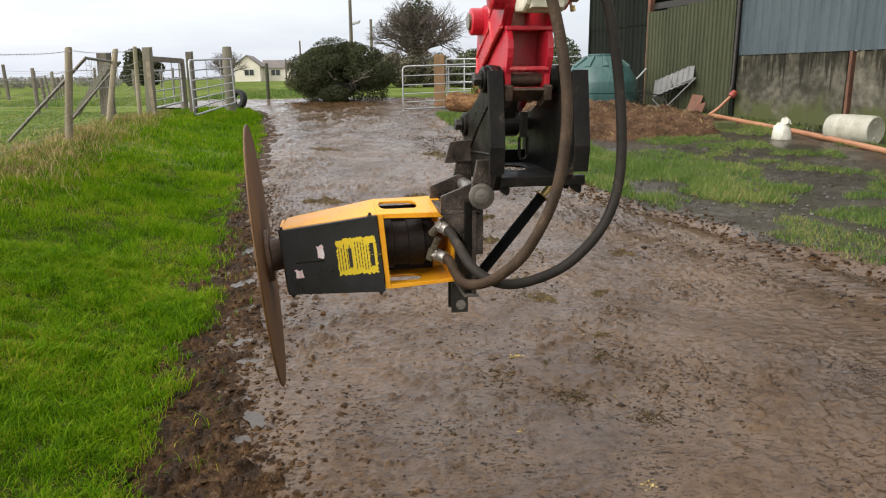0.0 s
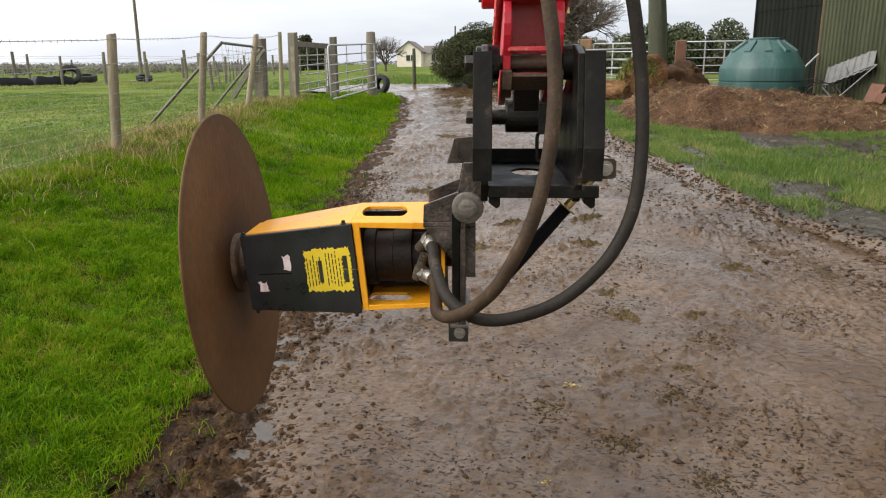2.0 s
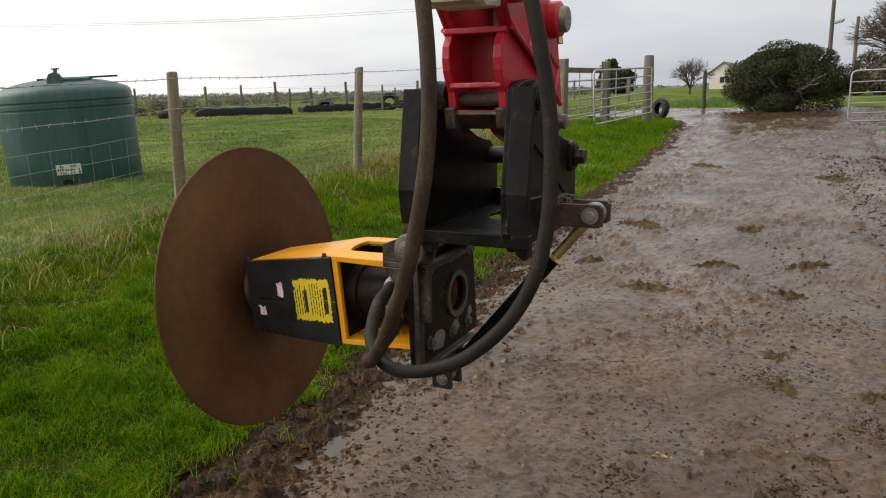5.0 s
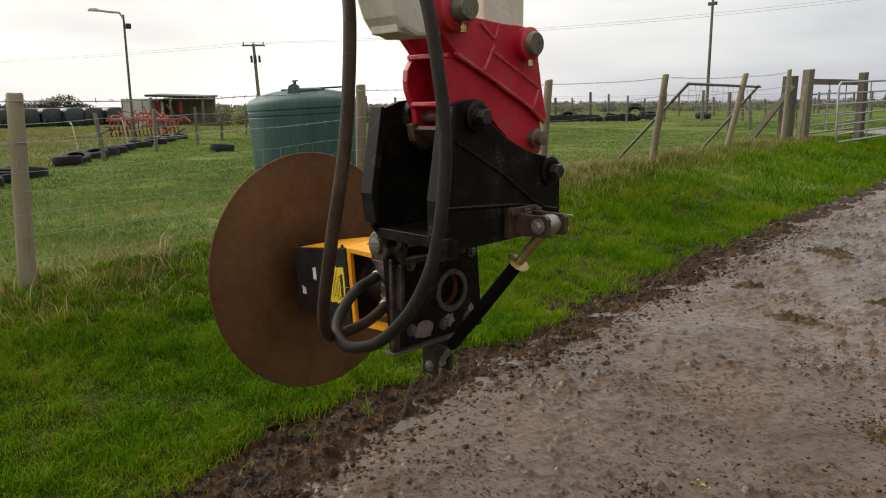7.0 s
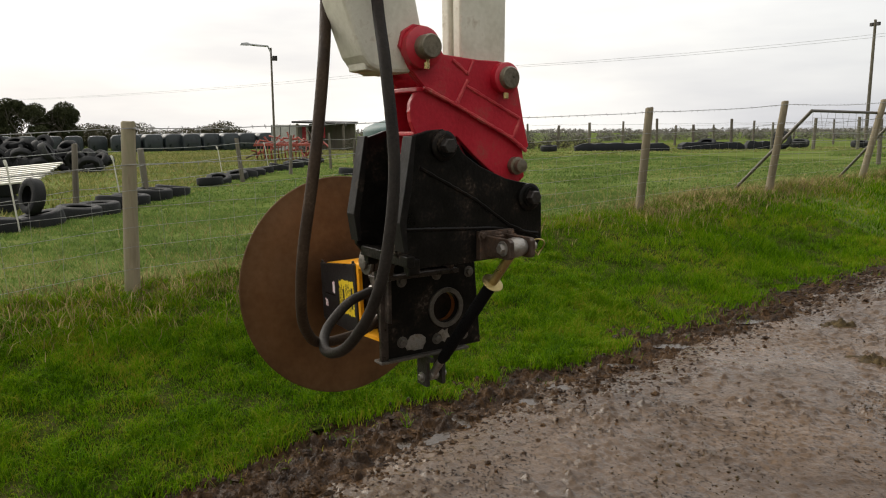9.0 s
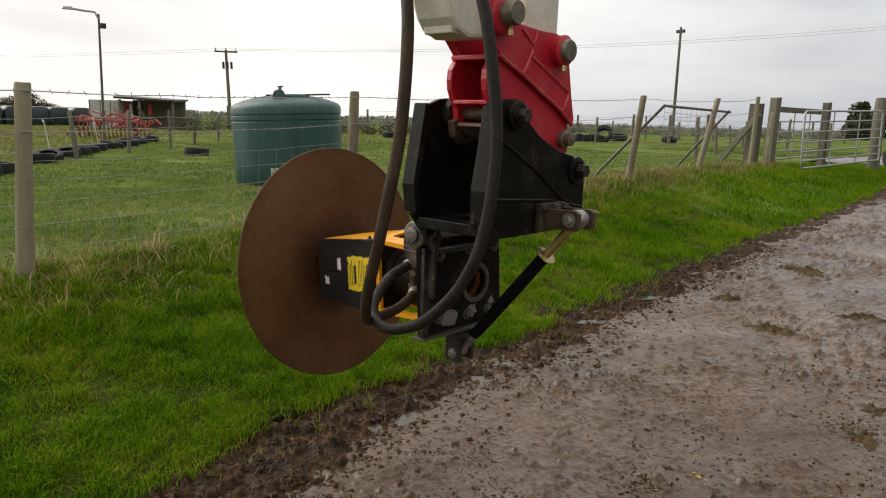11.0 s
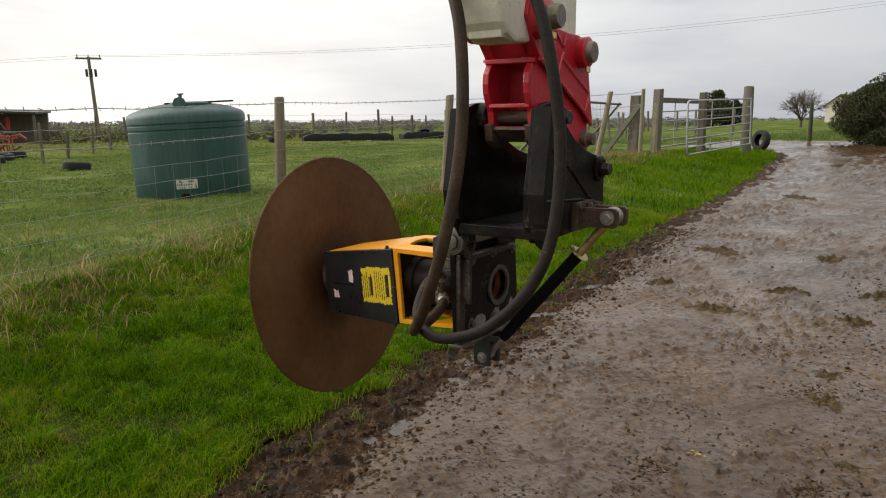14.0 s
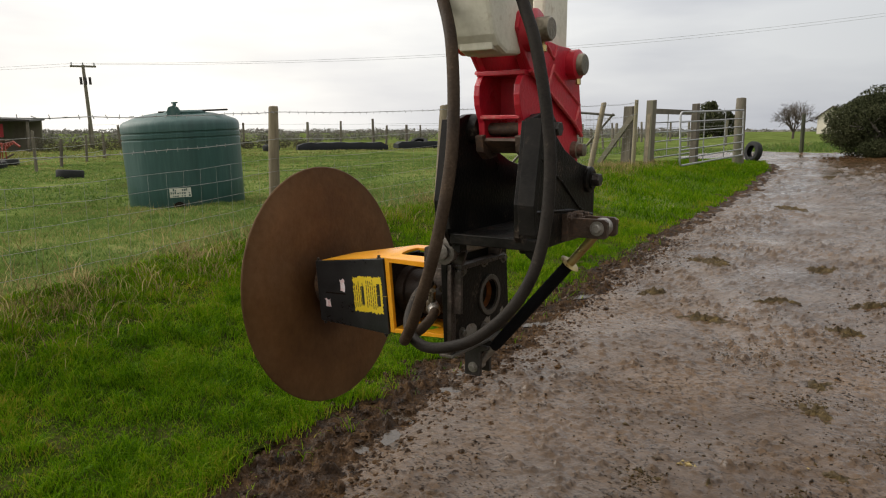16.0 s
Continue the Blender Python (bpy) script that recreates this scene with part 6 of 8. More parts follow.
def strand(name, drop, r, sag, seed, barbs, label):
    bm = bmesh.new()
    for i, ((a, la), (b, lb)) in enumerate(zip(zip(FP, LEAN), zip(FP[1:], LEAN[1:]))):
        k = 1 - drop / 1.25
        ha, hb = a[2] - drop, b[2] - drop
        pa = Vector((a[0] - la[0] * (1 - k) + 0.055, a[1] - la[1] * (1 - k), ha)) - F0
        pb = Vector((b[0] - lb[0] * (1 - k) + 0.055, b[1] - lb[1] * (1 - k), hb)) - F0
        barbed(bm, pa, pb, r, sag, seed + i, barbs)
    return part(name, bm, M["wire"], fence, label, smooth=True)


strand("barbed_wire", 0.05, 0.0034, 0.02, 400, True, "rusty barbed wire strand")
strand("barbed_wire", 0.30, 0.0030, 0.03, 420, True, "rusty barbed wire strand")
for j, d in enumerate((0.48, 0.60, 0.74, 0.88, 1.04)):
    strand("netting_wire", d, 0.0017, 0.025, 440 + 20 * j, False, "thin galvanised netting wire")
for i, (a, b) in enumerate(zip(FP[1:], FP[2:])):
    L = math.hypot(b[0] - a[0], b[1] - a[1])
    for k in range(1, int(L / 0.19)):
        t = k * 0.19 / L
        p = Vector(a).lerp(Vector(b), t) - F0 + Vector((0.05, 0, -0.025 * 4 * t * (1 - t)))
        bm = add_rod(bmesh.new(), p + Vector((0, 0, -0.48)), p + Vector((0.015 * math.sin(k * 3.1), 0.02 * math.sin(k * 1.7), -1.04)), 0.0011, n=4)
        part("netting_stay", bm, M["wire"], fence)

# old tube frame leaning behind the fence, as a brace
brace = thing("tube_brace", Matrix.Translation((-6.0, 11.5, 0.95)), "bent galvanised tube frame propping the fence", "brace")
b0 = Vector((-6.0, 11.5, 0.95))
for a, b, r in (((-6.66, 10.25, gz(-6.66, 10.25) - 0.03), (-5.40, 10.42, 2.0), 0.024), ((-5.40, 10.42, 2.0), (-6.49, 13.77, 2.0), 0.022), ((-6.40, 13.6, 2.02), (-7.75, 13.7, gz(-7.75, 13.7) - 0.03), 0.024)):
    bm = bmesh.new()
    add_rod(bm, Vector(a) - b0, Vector(b) - b0, r, n=12)
    part("tube", bm, M["pinhead"], brace, smooth=True)
bm = bmesh.new()
for k in range(14):
    t = k / 13
    p = Vector((-5.45, 10.5, 1.98)).lerp(Vector((-6.45, 13.6, 1.98)), t) - b0
    add_rod(bm, p, p + Vector((0.05 * math.sin(k * 2.3), 0.06 * math.sin(k * 1.9), -0.42)), 0.003, n=4)
for k in range(4):
    z = 1.9 - 0.11 * k
    add_rod(bm, Vector((-5.45, 10.5, z)) - b0, Vector((-6.45, 13.6, z - 0.02)) - b0, 0.003, n=4)
part("slack_netting", bm, M["wire"], brace, "slack wire netting")


def lone_post(name, x, y, top, r, lean, mat, label, group, square=False, seed=0, base=None):
    bm = bmesh.new()
    b = gz(x, y) if base is None else base
    if square:
        h = top - b
        add_hexa(bm, [(-r, -r, -0.1), (r, -r, -0.1), (r, r, -0.1), (-r, r, -0.1), (-r * 0.95 + lean[0], -r * 0.95 + lean[1], h), (r * 0.95 + lean[0], -r + lean[1], h - 0.01), (r * 0.9 + lean[0], r + lean[1], h + 0.015), (-r + lean[0], r * 0.9 + lean[1], h - 0.005)])
        ob = part(name, bm, M[mat], bevel=0.01)
    else:
        add_post(bm, r, top - b, lean, 12, seed)
        ob = part(name, bm, M[mat], smooth=True)
    ob.location = (x, y, b)
    return tagged(ob, label, "post", group)


lone_post("gate_post", -6.92, 15.96, 2.375, 0.09, (0.03, 0), "oldwood", "thick weathered timber gate post tufted with moss", "gate posts", True, 1)
lone_post("gate_post", -9.84, 19.85, 2.4, 0.15, (0.05, 0), "oldwood", "broad dark old timber post", "gate posts", True, 2)
lone_post("gate_post", -6.47, 17.29, 2.32, 0.075, (0, 0), "oldwood", "dark square timber post", "gate posts", True, 3)
lone_post("gate_post", -6.08, 18.87, 2.49, 0.13, (0, 0), "oldwood", "massive round-topped old gate post", "gate posts", False, 4)
lone_post("gate_post", -7.31, 18.9, 2.2, 0.09, (0, 0), "oldwood", "dark old timber post", "gate posts", False, 5)
lone_post("field_post", -6.87, 25.4, gz(-6.87, 25.4) + 1.25, 0.062, (0, 0), "mossy", "dark lone post beside the lane", "gate posts", False, 6)


def beam(name, a, b, w, h, mat, label, category="timber", seed=0):
    """A sawn timber from a to b."""
    a, b = Vector(a), Vector(b)
    d = (b - a)
    bm = bmesh.new()
    add_box(bm, 0, d.length, -w / 2, w / 2, -h / 2, h / 2)
    ob = part(name, bm, M[mat], bevel=0.006)
    x = d.normalized()
    y = Vector((0, 0, 1)).cross(x).normalized()
    z = x.cross(y)
    ob.matrix_world = Matrix.Translation(a) @ Matrix((x, y, z)).transposed().to_4x4()
    return tagged(ob, label, category)


beam("strut", (-10.6, 19.5, gz(-10.6, 19.5) + 0.02), (-9.55, 19.6, 2.12), 0.1, 0.14, "oldwood", "dark timber strut leaning on a gate post", "strut")
beam("strut", (-6.55, 15.2, gz(-6.55, 15.2) + 0.02), (-6.82, 15.75, 2.05), 0.07, 0.1, "post", "pale split timber strut leaning on a gate post", "strut")
beam("rail", (-6.85, 16.05, 2.13), (-7.25, 18.8, 2.15), 0.05, 0.12, "oldwood", "grey timber rail between gate posts", "rail")


def gate(p, q, height, rails, label, stile=0.024, round_end=True, uprights=3, lift=0.12, lean=0.0):
    """A tubular field gate between two points of the ground."""
    p, q = Vector(p), Vector(q)
    L = math.hypot(q.x - p.x, q.y - p.y)
    g = thing("field_gate", Matrix.Translation(p) @ Matrix.Rotation(math.atan2(q.y - p.y, q.x - p.x), 4, 'Z'), label, "gate", "field gates")
    rise = q.z - p.z

    def at(u, v):
        return Vector((u, lean * v, lift + v + rise * u / L))
    bm = bmesh.new()
    r = 0.09 if round_end else 0.02
    loop = [at(r, 0), at(L - 0.02, 0), at(L, 0.03), at(L, height - 0.03), at(L - 0.02, height)]
    if round_end:
        loop += [at(r, height), at(r * 0.3, height - r * 0.3), at(0, height - r), at(0, r), at(r * 0.3, r * 0.3)]
    else:
        loop += [at(0.02, height), at(0, height - 0.03), at(0, 0.03)]
    add_tube(bm, loop + [loop[0], loop[1]], 0.021, 10)
    part("gate_frame", bm, M["galv"], g, smooth=True)
    for k in range(1, rails):
        bm = bmesh.new()
        v = height * (k / rails) ** 1.12
        add_rod(bm, at(0.0, v), at(L, v), 0.015, n=10)
        part("bar", bm, M["galv"], g, smooth=True)
    for k in range(1, uprights):
        bm = bmesh.new()
        u = L * k / uprights
        add_box(bm, u - 0.02, u + 0.02, lean * 0.5 - 0.006, lean * 0.5 + 0.006, lift + rise * u / L, lift + rise * u / L + height)
        part("upright", bm, M["galv"], g)
    return g


gate((-5.50, 14.75, 0.86), (-5.92, 18.75, 0.99), 1.1, 6, "open galvanised tubular field gate standing along the verge", lift=0.1, lean=0.03)
gate((-6.95, 16.2, 0.95), (-7.3, 18.8, 1.02), 1.05, 5, "closed galvanised tubular field gate between old posts", lift=0.1, round_end=False)
gate((-1.64, 19.65, yz(-1.64, 19.65) - 0.02), (0.78, 20.5, yz(0.78, 20.5)), 1.12, 5, "open galvanised gate with a rounded corner across the lane", lift=0.06, uprights=2)
lone_post("gate_post", -0.74, 21.6, 2.32, 0.16, (0, 0), "freshwood", "tan square timber post behind the gate", "gate posts", True, 7)
gate((-0.55, 22.0, yz(-0.55, 22.0)), (1.05, 21.0, yz(1.05, 21.0)), 1.2, 6, "galvanised gate in the yard behind the heap", lift=0.1, round_end=False)
gate((1.95, 22.5, yz(1.95, 22.5)), (3.5, 22.45, yz(3.5, 22.45)), 1.2, 6, "galvanised gate in the yard behind the heap", lift=0.1, round_end=False)
lone_post("gate_post", 1.82, 22.47, 2.28, 0.14, (0, 0), "rustpost", "red-brown square gate post", "gate posts", True, 8)

# ---- tyres ----


def tyre_mesh(name, R, r_in, w):
    bm = bmesh.new()
    prof = [(-0.42 * w, r_in), (-0.5 * w, r_in + 0.25 * (R - r_in)), (-0.5 * w, r_in + 0.7 * (R - r_in)), (-0.42 * w, R * 0.97), (-0.3 * w, R), (0.3 * w, R), (0.42 * w, R * 0.97), (0.5 * w, r_in + 0.7 * (R - r_in)), (0.5 * w, r_in + 0.25 * (R - r_in)), (0.42 * w, r_in), (0.36 * w, r_in + 0.02), (0.36 * w, R * 0.92), (-0.36 * w, R * 0.92), (-0.36 * w, r_in + 0.02)]
    n = 36
    grid = [[bm.verts.new((rr * (1 - 0.02 * (j % 2) * (rr > R * 0.96)) * math.cos(2 * math.pi * j / n), rr * (1 - 0.02 * (j % 2) * (rr > R * 0.96)) * math.sin(2 * math.pi * j / n), z)) for z, rr in prof] for j in range(n)]
    m = len(prof)
    for j in range(n):
        for k in range(m):
            bm.faces.new((grid[j][k], grid[(j + 1) % n][k], grid[(j + 1) % n][(k + 1) % m], grid[j][(k + 1) % m]))
    return part(name, bm, M["rubber"], smooth=True)


tyre = tagged(tyre_mesh("tyre", 0.36, 0.2, 0.24), "worn black car tyre standing against the gate post", "tyre", "tyres")
tyre.matrix_world = Matrix.Translation((-6.42, 20.6, gz(-6.42, 20.6) + 0.30)) @ pose(0, 0, 0, 82, 0, -28) @ Matrix.Scale(0.78, 4)
tr = np.random.default_rng(17)


def put_tyre(x, y, z, rx, ry, rz, s=1.0, label=""):
    t = copy_thing(tyre, Matrix.Translation((x, y, z)) @ pose(0, 0, 0, rx, ry, rz) @ Matrix.Scale(s, 4))
    if s != 1.0:
        t.scale = (s, s, s)
    if label:
        t["label"] = label
    return t


FLAT = "worn black tyre lying flat in the grass"
for x, y, s, k in [(-7.75, -0.35, 0.84, 0), (-8.25, 0.1, 0.84, 0), (-9.0, 0.5, 0.86, 0), (-9.6, 0.72, 0.86, 0), (-10.15, 0.95, 0.9, 0), (-10.75, 1.15, 0.86, 0), (-11.7, 1.5, 0.95, 0), (-12.3, 1.85, 0.9, 0), (-14.6, 2.7, 0.8, 0), (-15.3, 2.95, 0.8, 0), (-16.7, 3.5, 0.8, 0), (-17.4, 3.8, 0.9, 0), (-18.1, 4.1, 0.9, 0), (-18.9, 4.45, 0.9, 0), (-20.6, 5.2, 0.9, 0), (-22.0, 5.9, 0.95, 0), (-23.5, 6.5, 0.95, 0), (-25.0, 7.3, 1.0, 0), (-16.7, 6.46, 0.85, 0), (-7.0, -1.2, 0.84, 0), (-6.4, -2.0, 0.84, 0)]:
    put_tyre(x, y, gz(x, y) + 0.10 * s, 5 * tr.normal(), 5 * tr.normal(), tr.uniform(0, 360), s, FLAT)
put_tyre(-8.1, 0.05, gz(-8.1, 0.05) + 0.42, 80, 12, 30, 0.66, "small worn tyre standing upright on a flat one")
for k in range(120):
    u, v = tr.uniform(-1, 1), tr.uniform(-1, 1)
    x, y = -24.0 + 1.4 * v, -2.9 + 3.0 * u
    h = max(0.0, 1.15 * (1 - 0.75 * max(u, 0) ** 2) * (1 - 0.45 * v * v) - 0.2)
    put_tyre(x, y, gz(x, y) + 0.2 + tr.uniform(0.0, 1.0) * h, tr.uniform(-75, 75), tr.uniform(-50, 50), tr.uniform(0, 360), 0.88, "worn black tyre in a heap of tyres")
# large tyres and half-buried ones in the far pasture
for x, y, s, rx in [(-29.9, 30.0, 1.4, 20), (-28.2, 33.6, 1.5, 62), (-29.2, 36.0, 1.5, 10), (-27.4, 38.6, 1.3, 10), (-30.8, 20.6, 1.2, 5)]:
    put_tyre(x, y, gz(x, y) + 0.14 * s + 0.22 * s * math.sin(radians(rx)), rx, 0, 40, s, "large black tyre lying at the far side of the pasture")
for k, (x0, y0, x1, y1, hh) in enumerate([(-31.2, 22.4, -28.9, 26.6, 0.55), (-30.4, 28.6, -29.0, 31.6, 0.52), (-29.0, 31.9, -28.0, 33.4, 0.62)]):
    bm = bmesh.new()
    fr = np.random.default_rng(700 + k)
    p, q = Vector((x0, y0, gz(x0, y0))), Vector((x1, y1, gz(x1, y1)))
    d = (q - p).normalized()
    w = Vector((-d.y, d.x, 0))
    rows = []
    for i in range(15):
        t = i / 14
        h = hh * 0.72 * fr.uniform(0.88, 1.06) * (0.62 + 0.38 * min(1, 14 * t, 14 * (1 - t)))
        rows.append([p.lerp(q, t) + w * (0.55 * max(-1, min(1, 1.35 * math.cos(a)))) + Vector((0, 0, max(-0.05, h * min(1, 1.25 * math.sin(a)) * fr.uniform(0.95, 1.04)))) for a in np.linspace(0, 6.283, 14, endpoint=False)])
    add_rings(bm, rows)
    tagged(part("rolled_sheet", bm, M["sheetroll"], smooth=True), "rolled black plastic sheet lying in the pasture", "sheet", "rolled sheets")

# ---- long black silage bags beyond ----


def bale(x, y, r, w, rz, mat):
    bm = bmesh.new()
    prof = [(0, r * 0.75), (0.05, r * 0.95), (0.14, r), (w - 0.14, r), (w - 0.05, r * 0.95), (w, r * 0.75)]
    d = Vector((math.cos(rz), math.sin(rz), 0))
    add_turned(bm, (0, 0, r * 0.93), d, prof, 22)
    for v in bm.verts:
        q = v.co - d * v.co.dot(d) - Vector((0, 0, r * 0.93))
        side = q.dot(Vector((-d.y, d.x, 0)))
        k = (abs(side) ** 5 + abs(q.z) ** 5) ** (1 / 5)
        v.co += q * ((q.length / k if k > 1e-6 else 1) - 1)
        v.co.z = max(v.co.z, 0.0)
    ob = part("silage_bale", bm, M["wrap"], smooth=True)
    ob.location = (x, y, gz(x, y) - 0.02)
    return tagged(ob, "round silage bale wrapped in shiny black plastic", "bale", "silage bales")


first = bale(-52.5, 0.2, 0.62, 1.25, radians(5), "wrap")
for k in range(1, 8):
    copy_thing(first, Matrix.Translation((-52.5 + 0.15 * (k % 2), 0.2 + 1.26 * k, gz(-52.5, 1.2 * k) - 0.02)) @ Matrix.Rotation(radians(5 + 3 * (k % 3)), 4, 'Z'))
for k in range(9):
    copy_thing(first, Matrix.Translation((-57.5 + 0.2 * (k % 2), -8.2 + 1.5 * k, gz(-57, -8) - 0.02)) @ Matrix.Rotation(radians(4 * (k % 3)), 4, 'Z'))
for k in range(8):
    copy_thing(first, Matrix.Translation((-54.8, -0.5 + 1.3 * k, gz(-54, k) - 0.02)) @ Matrix.Rotation(radians(4 * (k % 3)), 4, 'Z'))

# ---- far fences of the pasture ----


def far_fence(pts, label, top=1.15, r=0.06, wires=3, dz=0.0):
    b = Vector((pts[0][0], pts[0][1], gz(*pts[0])))
    f = thing("field_fence", Matrix.Translation(b), label, "fence", "field fences")
    g = np.random.default_rng(int(abs(pts[0][0] * 10)))
    tops = []
    for k, (x, y) in enumerate(pts):
        bm = bmesh.new()
        h = top * g.uniform(0.85, 1.12)
        add_post(bm, r * g.uniform(0.8, 1.2), h, (0.05 * g.normal(), 0.05 * g.normal()), 8, k)
        ob = part("post", bm, M["oldwood"], f, smooth=True)
        p = Vector((x, y, gz(x, y)))
        ob.location = p - b
        tops.append(p - b + Vector((0, 0, top * 0.92)))
    for w in range(wires):
        line = []
        for p, q in zip(tops, tops[1:]):
            line += [p.lerp(q, t) - Vector((0, 0, 0.3 * w + 0.12 * t * (1 - t))) for t in (0, 0.25, 0.5, 0.75)]
        bm = add_tube(bmesh.new(), line + [tops[-1] - Vector((0, 0, 0.3 * w))], 0.006, 5)
        part("wire", bm, M["wire"], f, smooth=True)
    return f


far_fence([(-10.2 - 1.0 * k, 0.36 + 0.62 * k + 0.1 * math.sin(k * 2)) for k in (-3, 0, 1.7, 5.2, 7.4, 10.2, 12.6, 15.5, 18.2)], "low wire fence with thin posts above a line of tyres", 1.0, 0.05)
far_fence([(-47 + 1.6 * k, 17.5 + 1.25 * k) for k in range(20)], "weathered post and wire fence at the far side of the pasture", 1.55, 0.075)
far_fence([(-40 + 1.3 * k, 36.0 + 2.3 * k) for k in range(12)], "weathered post and wire fence at the far side of the pasture", 1.55, 0.08)
far_fence([(-12.5 - 2.2 * k, 21.0 + 4.2 * k) for k in range(9)], "weathered post and wire fence across the pasture", 1.2, 0.06)
for x, y, h in ((-7.62, -0.05, 0.85), (-10.9, 1.0, 0.8), (-17.0, 3.2, 0.8), (-21.4, 5.0, 0.85)):
    bm = bmesh.new()
    add_rod(bm, (0, 0, -0.05), (-0.12, -0.1, h), 0.011, n=8)
    add_rod(bm, (-0.12, -0.1, h - 0.04), (-0.16, -0.12, h + 0.02), 0.02, n=6)
    ob = part("fence_stake", bm, M["white"], smooth=True)
    ob.location = (x, y, gz(x, y))
    tagged(ob, "leaning white plastic electric fence stake", "stake", "fence stakes")
# slatted white panels lying by the tyre heap
slats = thing("slatted_panel", Matrix.Translation((-10.6, -0.9, gz(-10.6, -0.9) + 0.54)) @ pose(0, 0, 0, 15, -5, 70), "white slatted panel lying tilted on tyres", "panel")
for k in range(9):
    bm = bmesh.new()
    add_box(bm, -1.0, 1.0, -0.45 + 0.11 * k, -0.40 + 0.11 * k, 0, 0.03)
    part("slat", bm, M["white"], slats, bevel=0.004)
for x in (-0.8, 0.8):
    bm = bmesh.new()
    add_box(bm, x - 0.03, x + 0.03, -0.48, 0.53, -0.04, -0.004)
    part("batten", bm, M["white"], slats)
put_tyre(-10.6, -0.9, gz(-10.6, -0.9) + 0.14, 0, 0, 0, 1.15, FLAT)
put_tyre(-10.6, -0.85, gz(-10.6, -0.9) + 0.42, 5, 3, 40, 1.15, FLAT)

# ---- plastic tanks ----


def tank_body(bm, profile, n=64, rib=0.0, ribs=24, ribz=(9, 9)):
    rings = []
    for z, r in profile:
        rings.append([(r * (1 + (rib if (i % (n // ribs)) < 1 and ribz[0] <= z <= ribz[1] else 0)) * math.cos(2 * math.pi * i / n), r * (1 + (rib if (i % (n // ribs)) < 1 and ribz[0] <= z <= ribz[1] else 0)) * math.sin(2 * math.pi * i / n), z) for i in range(n)])
    return add_rings(bm, rings)


TX, TY = -8.72, 5.58
TB = gz(TX, TY) - 0.13
oil = thing("oil_tank", Matrix.Translation((TX, TY, TB)) @ Matrix.Rotation(radians(-2.7), 4, Vector((-0.91, 0.42, 0))) @ pose(0, 0, 0, 0, 0, -33), "round dark green plastic tank standing in the pasture", "tank")
bm = bmesh.new()
hh = 1.42
prof = [(0.0, 0.80), (0.03, 0.825), (0.5, 0.832), (1.0, 0.84), (1.10, 0.843), (1.11, 0.831), (1.125, 0.831), (1.135, 0.844), (1.185, 0.845), (1.195, 0.833), (1.21, 0.833), (1.22, 0.846), (1.30, 0.846), (1.34, 0.834), (1.375, 0.80), (1.43, 0.66), (1.475, 0.48), (1.505, 0.28), (1.51, 0.1)]
tank_body(bm, prof, 72)
part("tank_body", bm, M["tank"], oil, "dark green ribbed plastic shell", smooth=True)
bm = bmesh.new()
add_turned(bm, (0.22, 0.1, 1.40), (0, 0, 1), [(0, 0.3), (0.09, 0.3), (0.11, 0.27), (0.12, 0.1)], 32)
part("manway_lid", bm, M["tank"], oil, smooth=True)
bm = bmesh.new()
add_prism(bm, [(-0.09, 1.40), (0.09, 1.40), (0.09, 1.50), (0.06, 1.56), (0.0, 1.58), (-0.06, 1.56), (-0.09, 1.50)], 'x', 0.50, 0.60)
add_rod(bm, (0.56, 0.02, 1.57), (0.56, 0.02, 1.625), 0.025, n=10)
add_rod(bm, (0.54, -0.02, 1.62), (0.58, 0.07, 1.62), 0.012, n=8)
part("filler_cap", bm, M["tank"], oil, "raised filler with a small valve", 0.01)
bm = bmesh.new()
add_box(bm, 0.25, 0.3, -0.25, 0.72, 1.49, 1.515)
part("top_strut", bm, M["dark"], oil, "dark bar across the top", 0.004)


def tank_patch(name, mat, a0, a1, z0, z1, r, label=""):
    """A thin print on the tank's round side."""
    bm = bmesh.new()
    n = max(1, int((a1 - a0) / 2))
    rings = [[((r + o) * math.cos(radians(a0 + (a1 - a0) * i / n)), (r + o) * math.sin(radians(a0 + (a1 - a0) * i / n)), z) for z, o in ((z0, 0), (z1, 0), (z1, 0.002), (z0, 0.002))] for i in range(n + 1)]
    add_rings(bm, rings)
    return part(name, bm, mat, oil, label)


tank_patch("print_label", M["white"], -9, 11, 0.30, 0.43, 0.833, "worn white printed label")
gg = np.random.default_rng(7)
for k in range(9):
    for j in range(3):
        a0, z0 = -8.5 + 2.1 * k + gg.uniform(0, 0.6), 0.308 + 0.04 * j
        if gg.uniform() < 0.8:
            tank_patch("print_bar", M["tank"], a0, a0 + gg.uniform(0.7, 1.7), z0, z0 + gg.uniform(0.014, 0.036), 0.8355)
bm = bmesh.new()
add_prism(bm, [(0.12 * math.cos(a) - 0.01, 0.06 + max(0.0, 0.18 * math.sin(a))) for a in np.linspace(0, math.pi, 14)], 'x', 0.76, 0.842)
part("outlet_recess", bm, M["motor"], oil, "dark outlet recess at the foot")

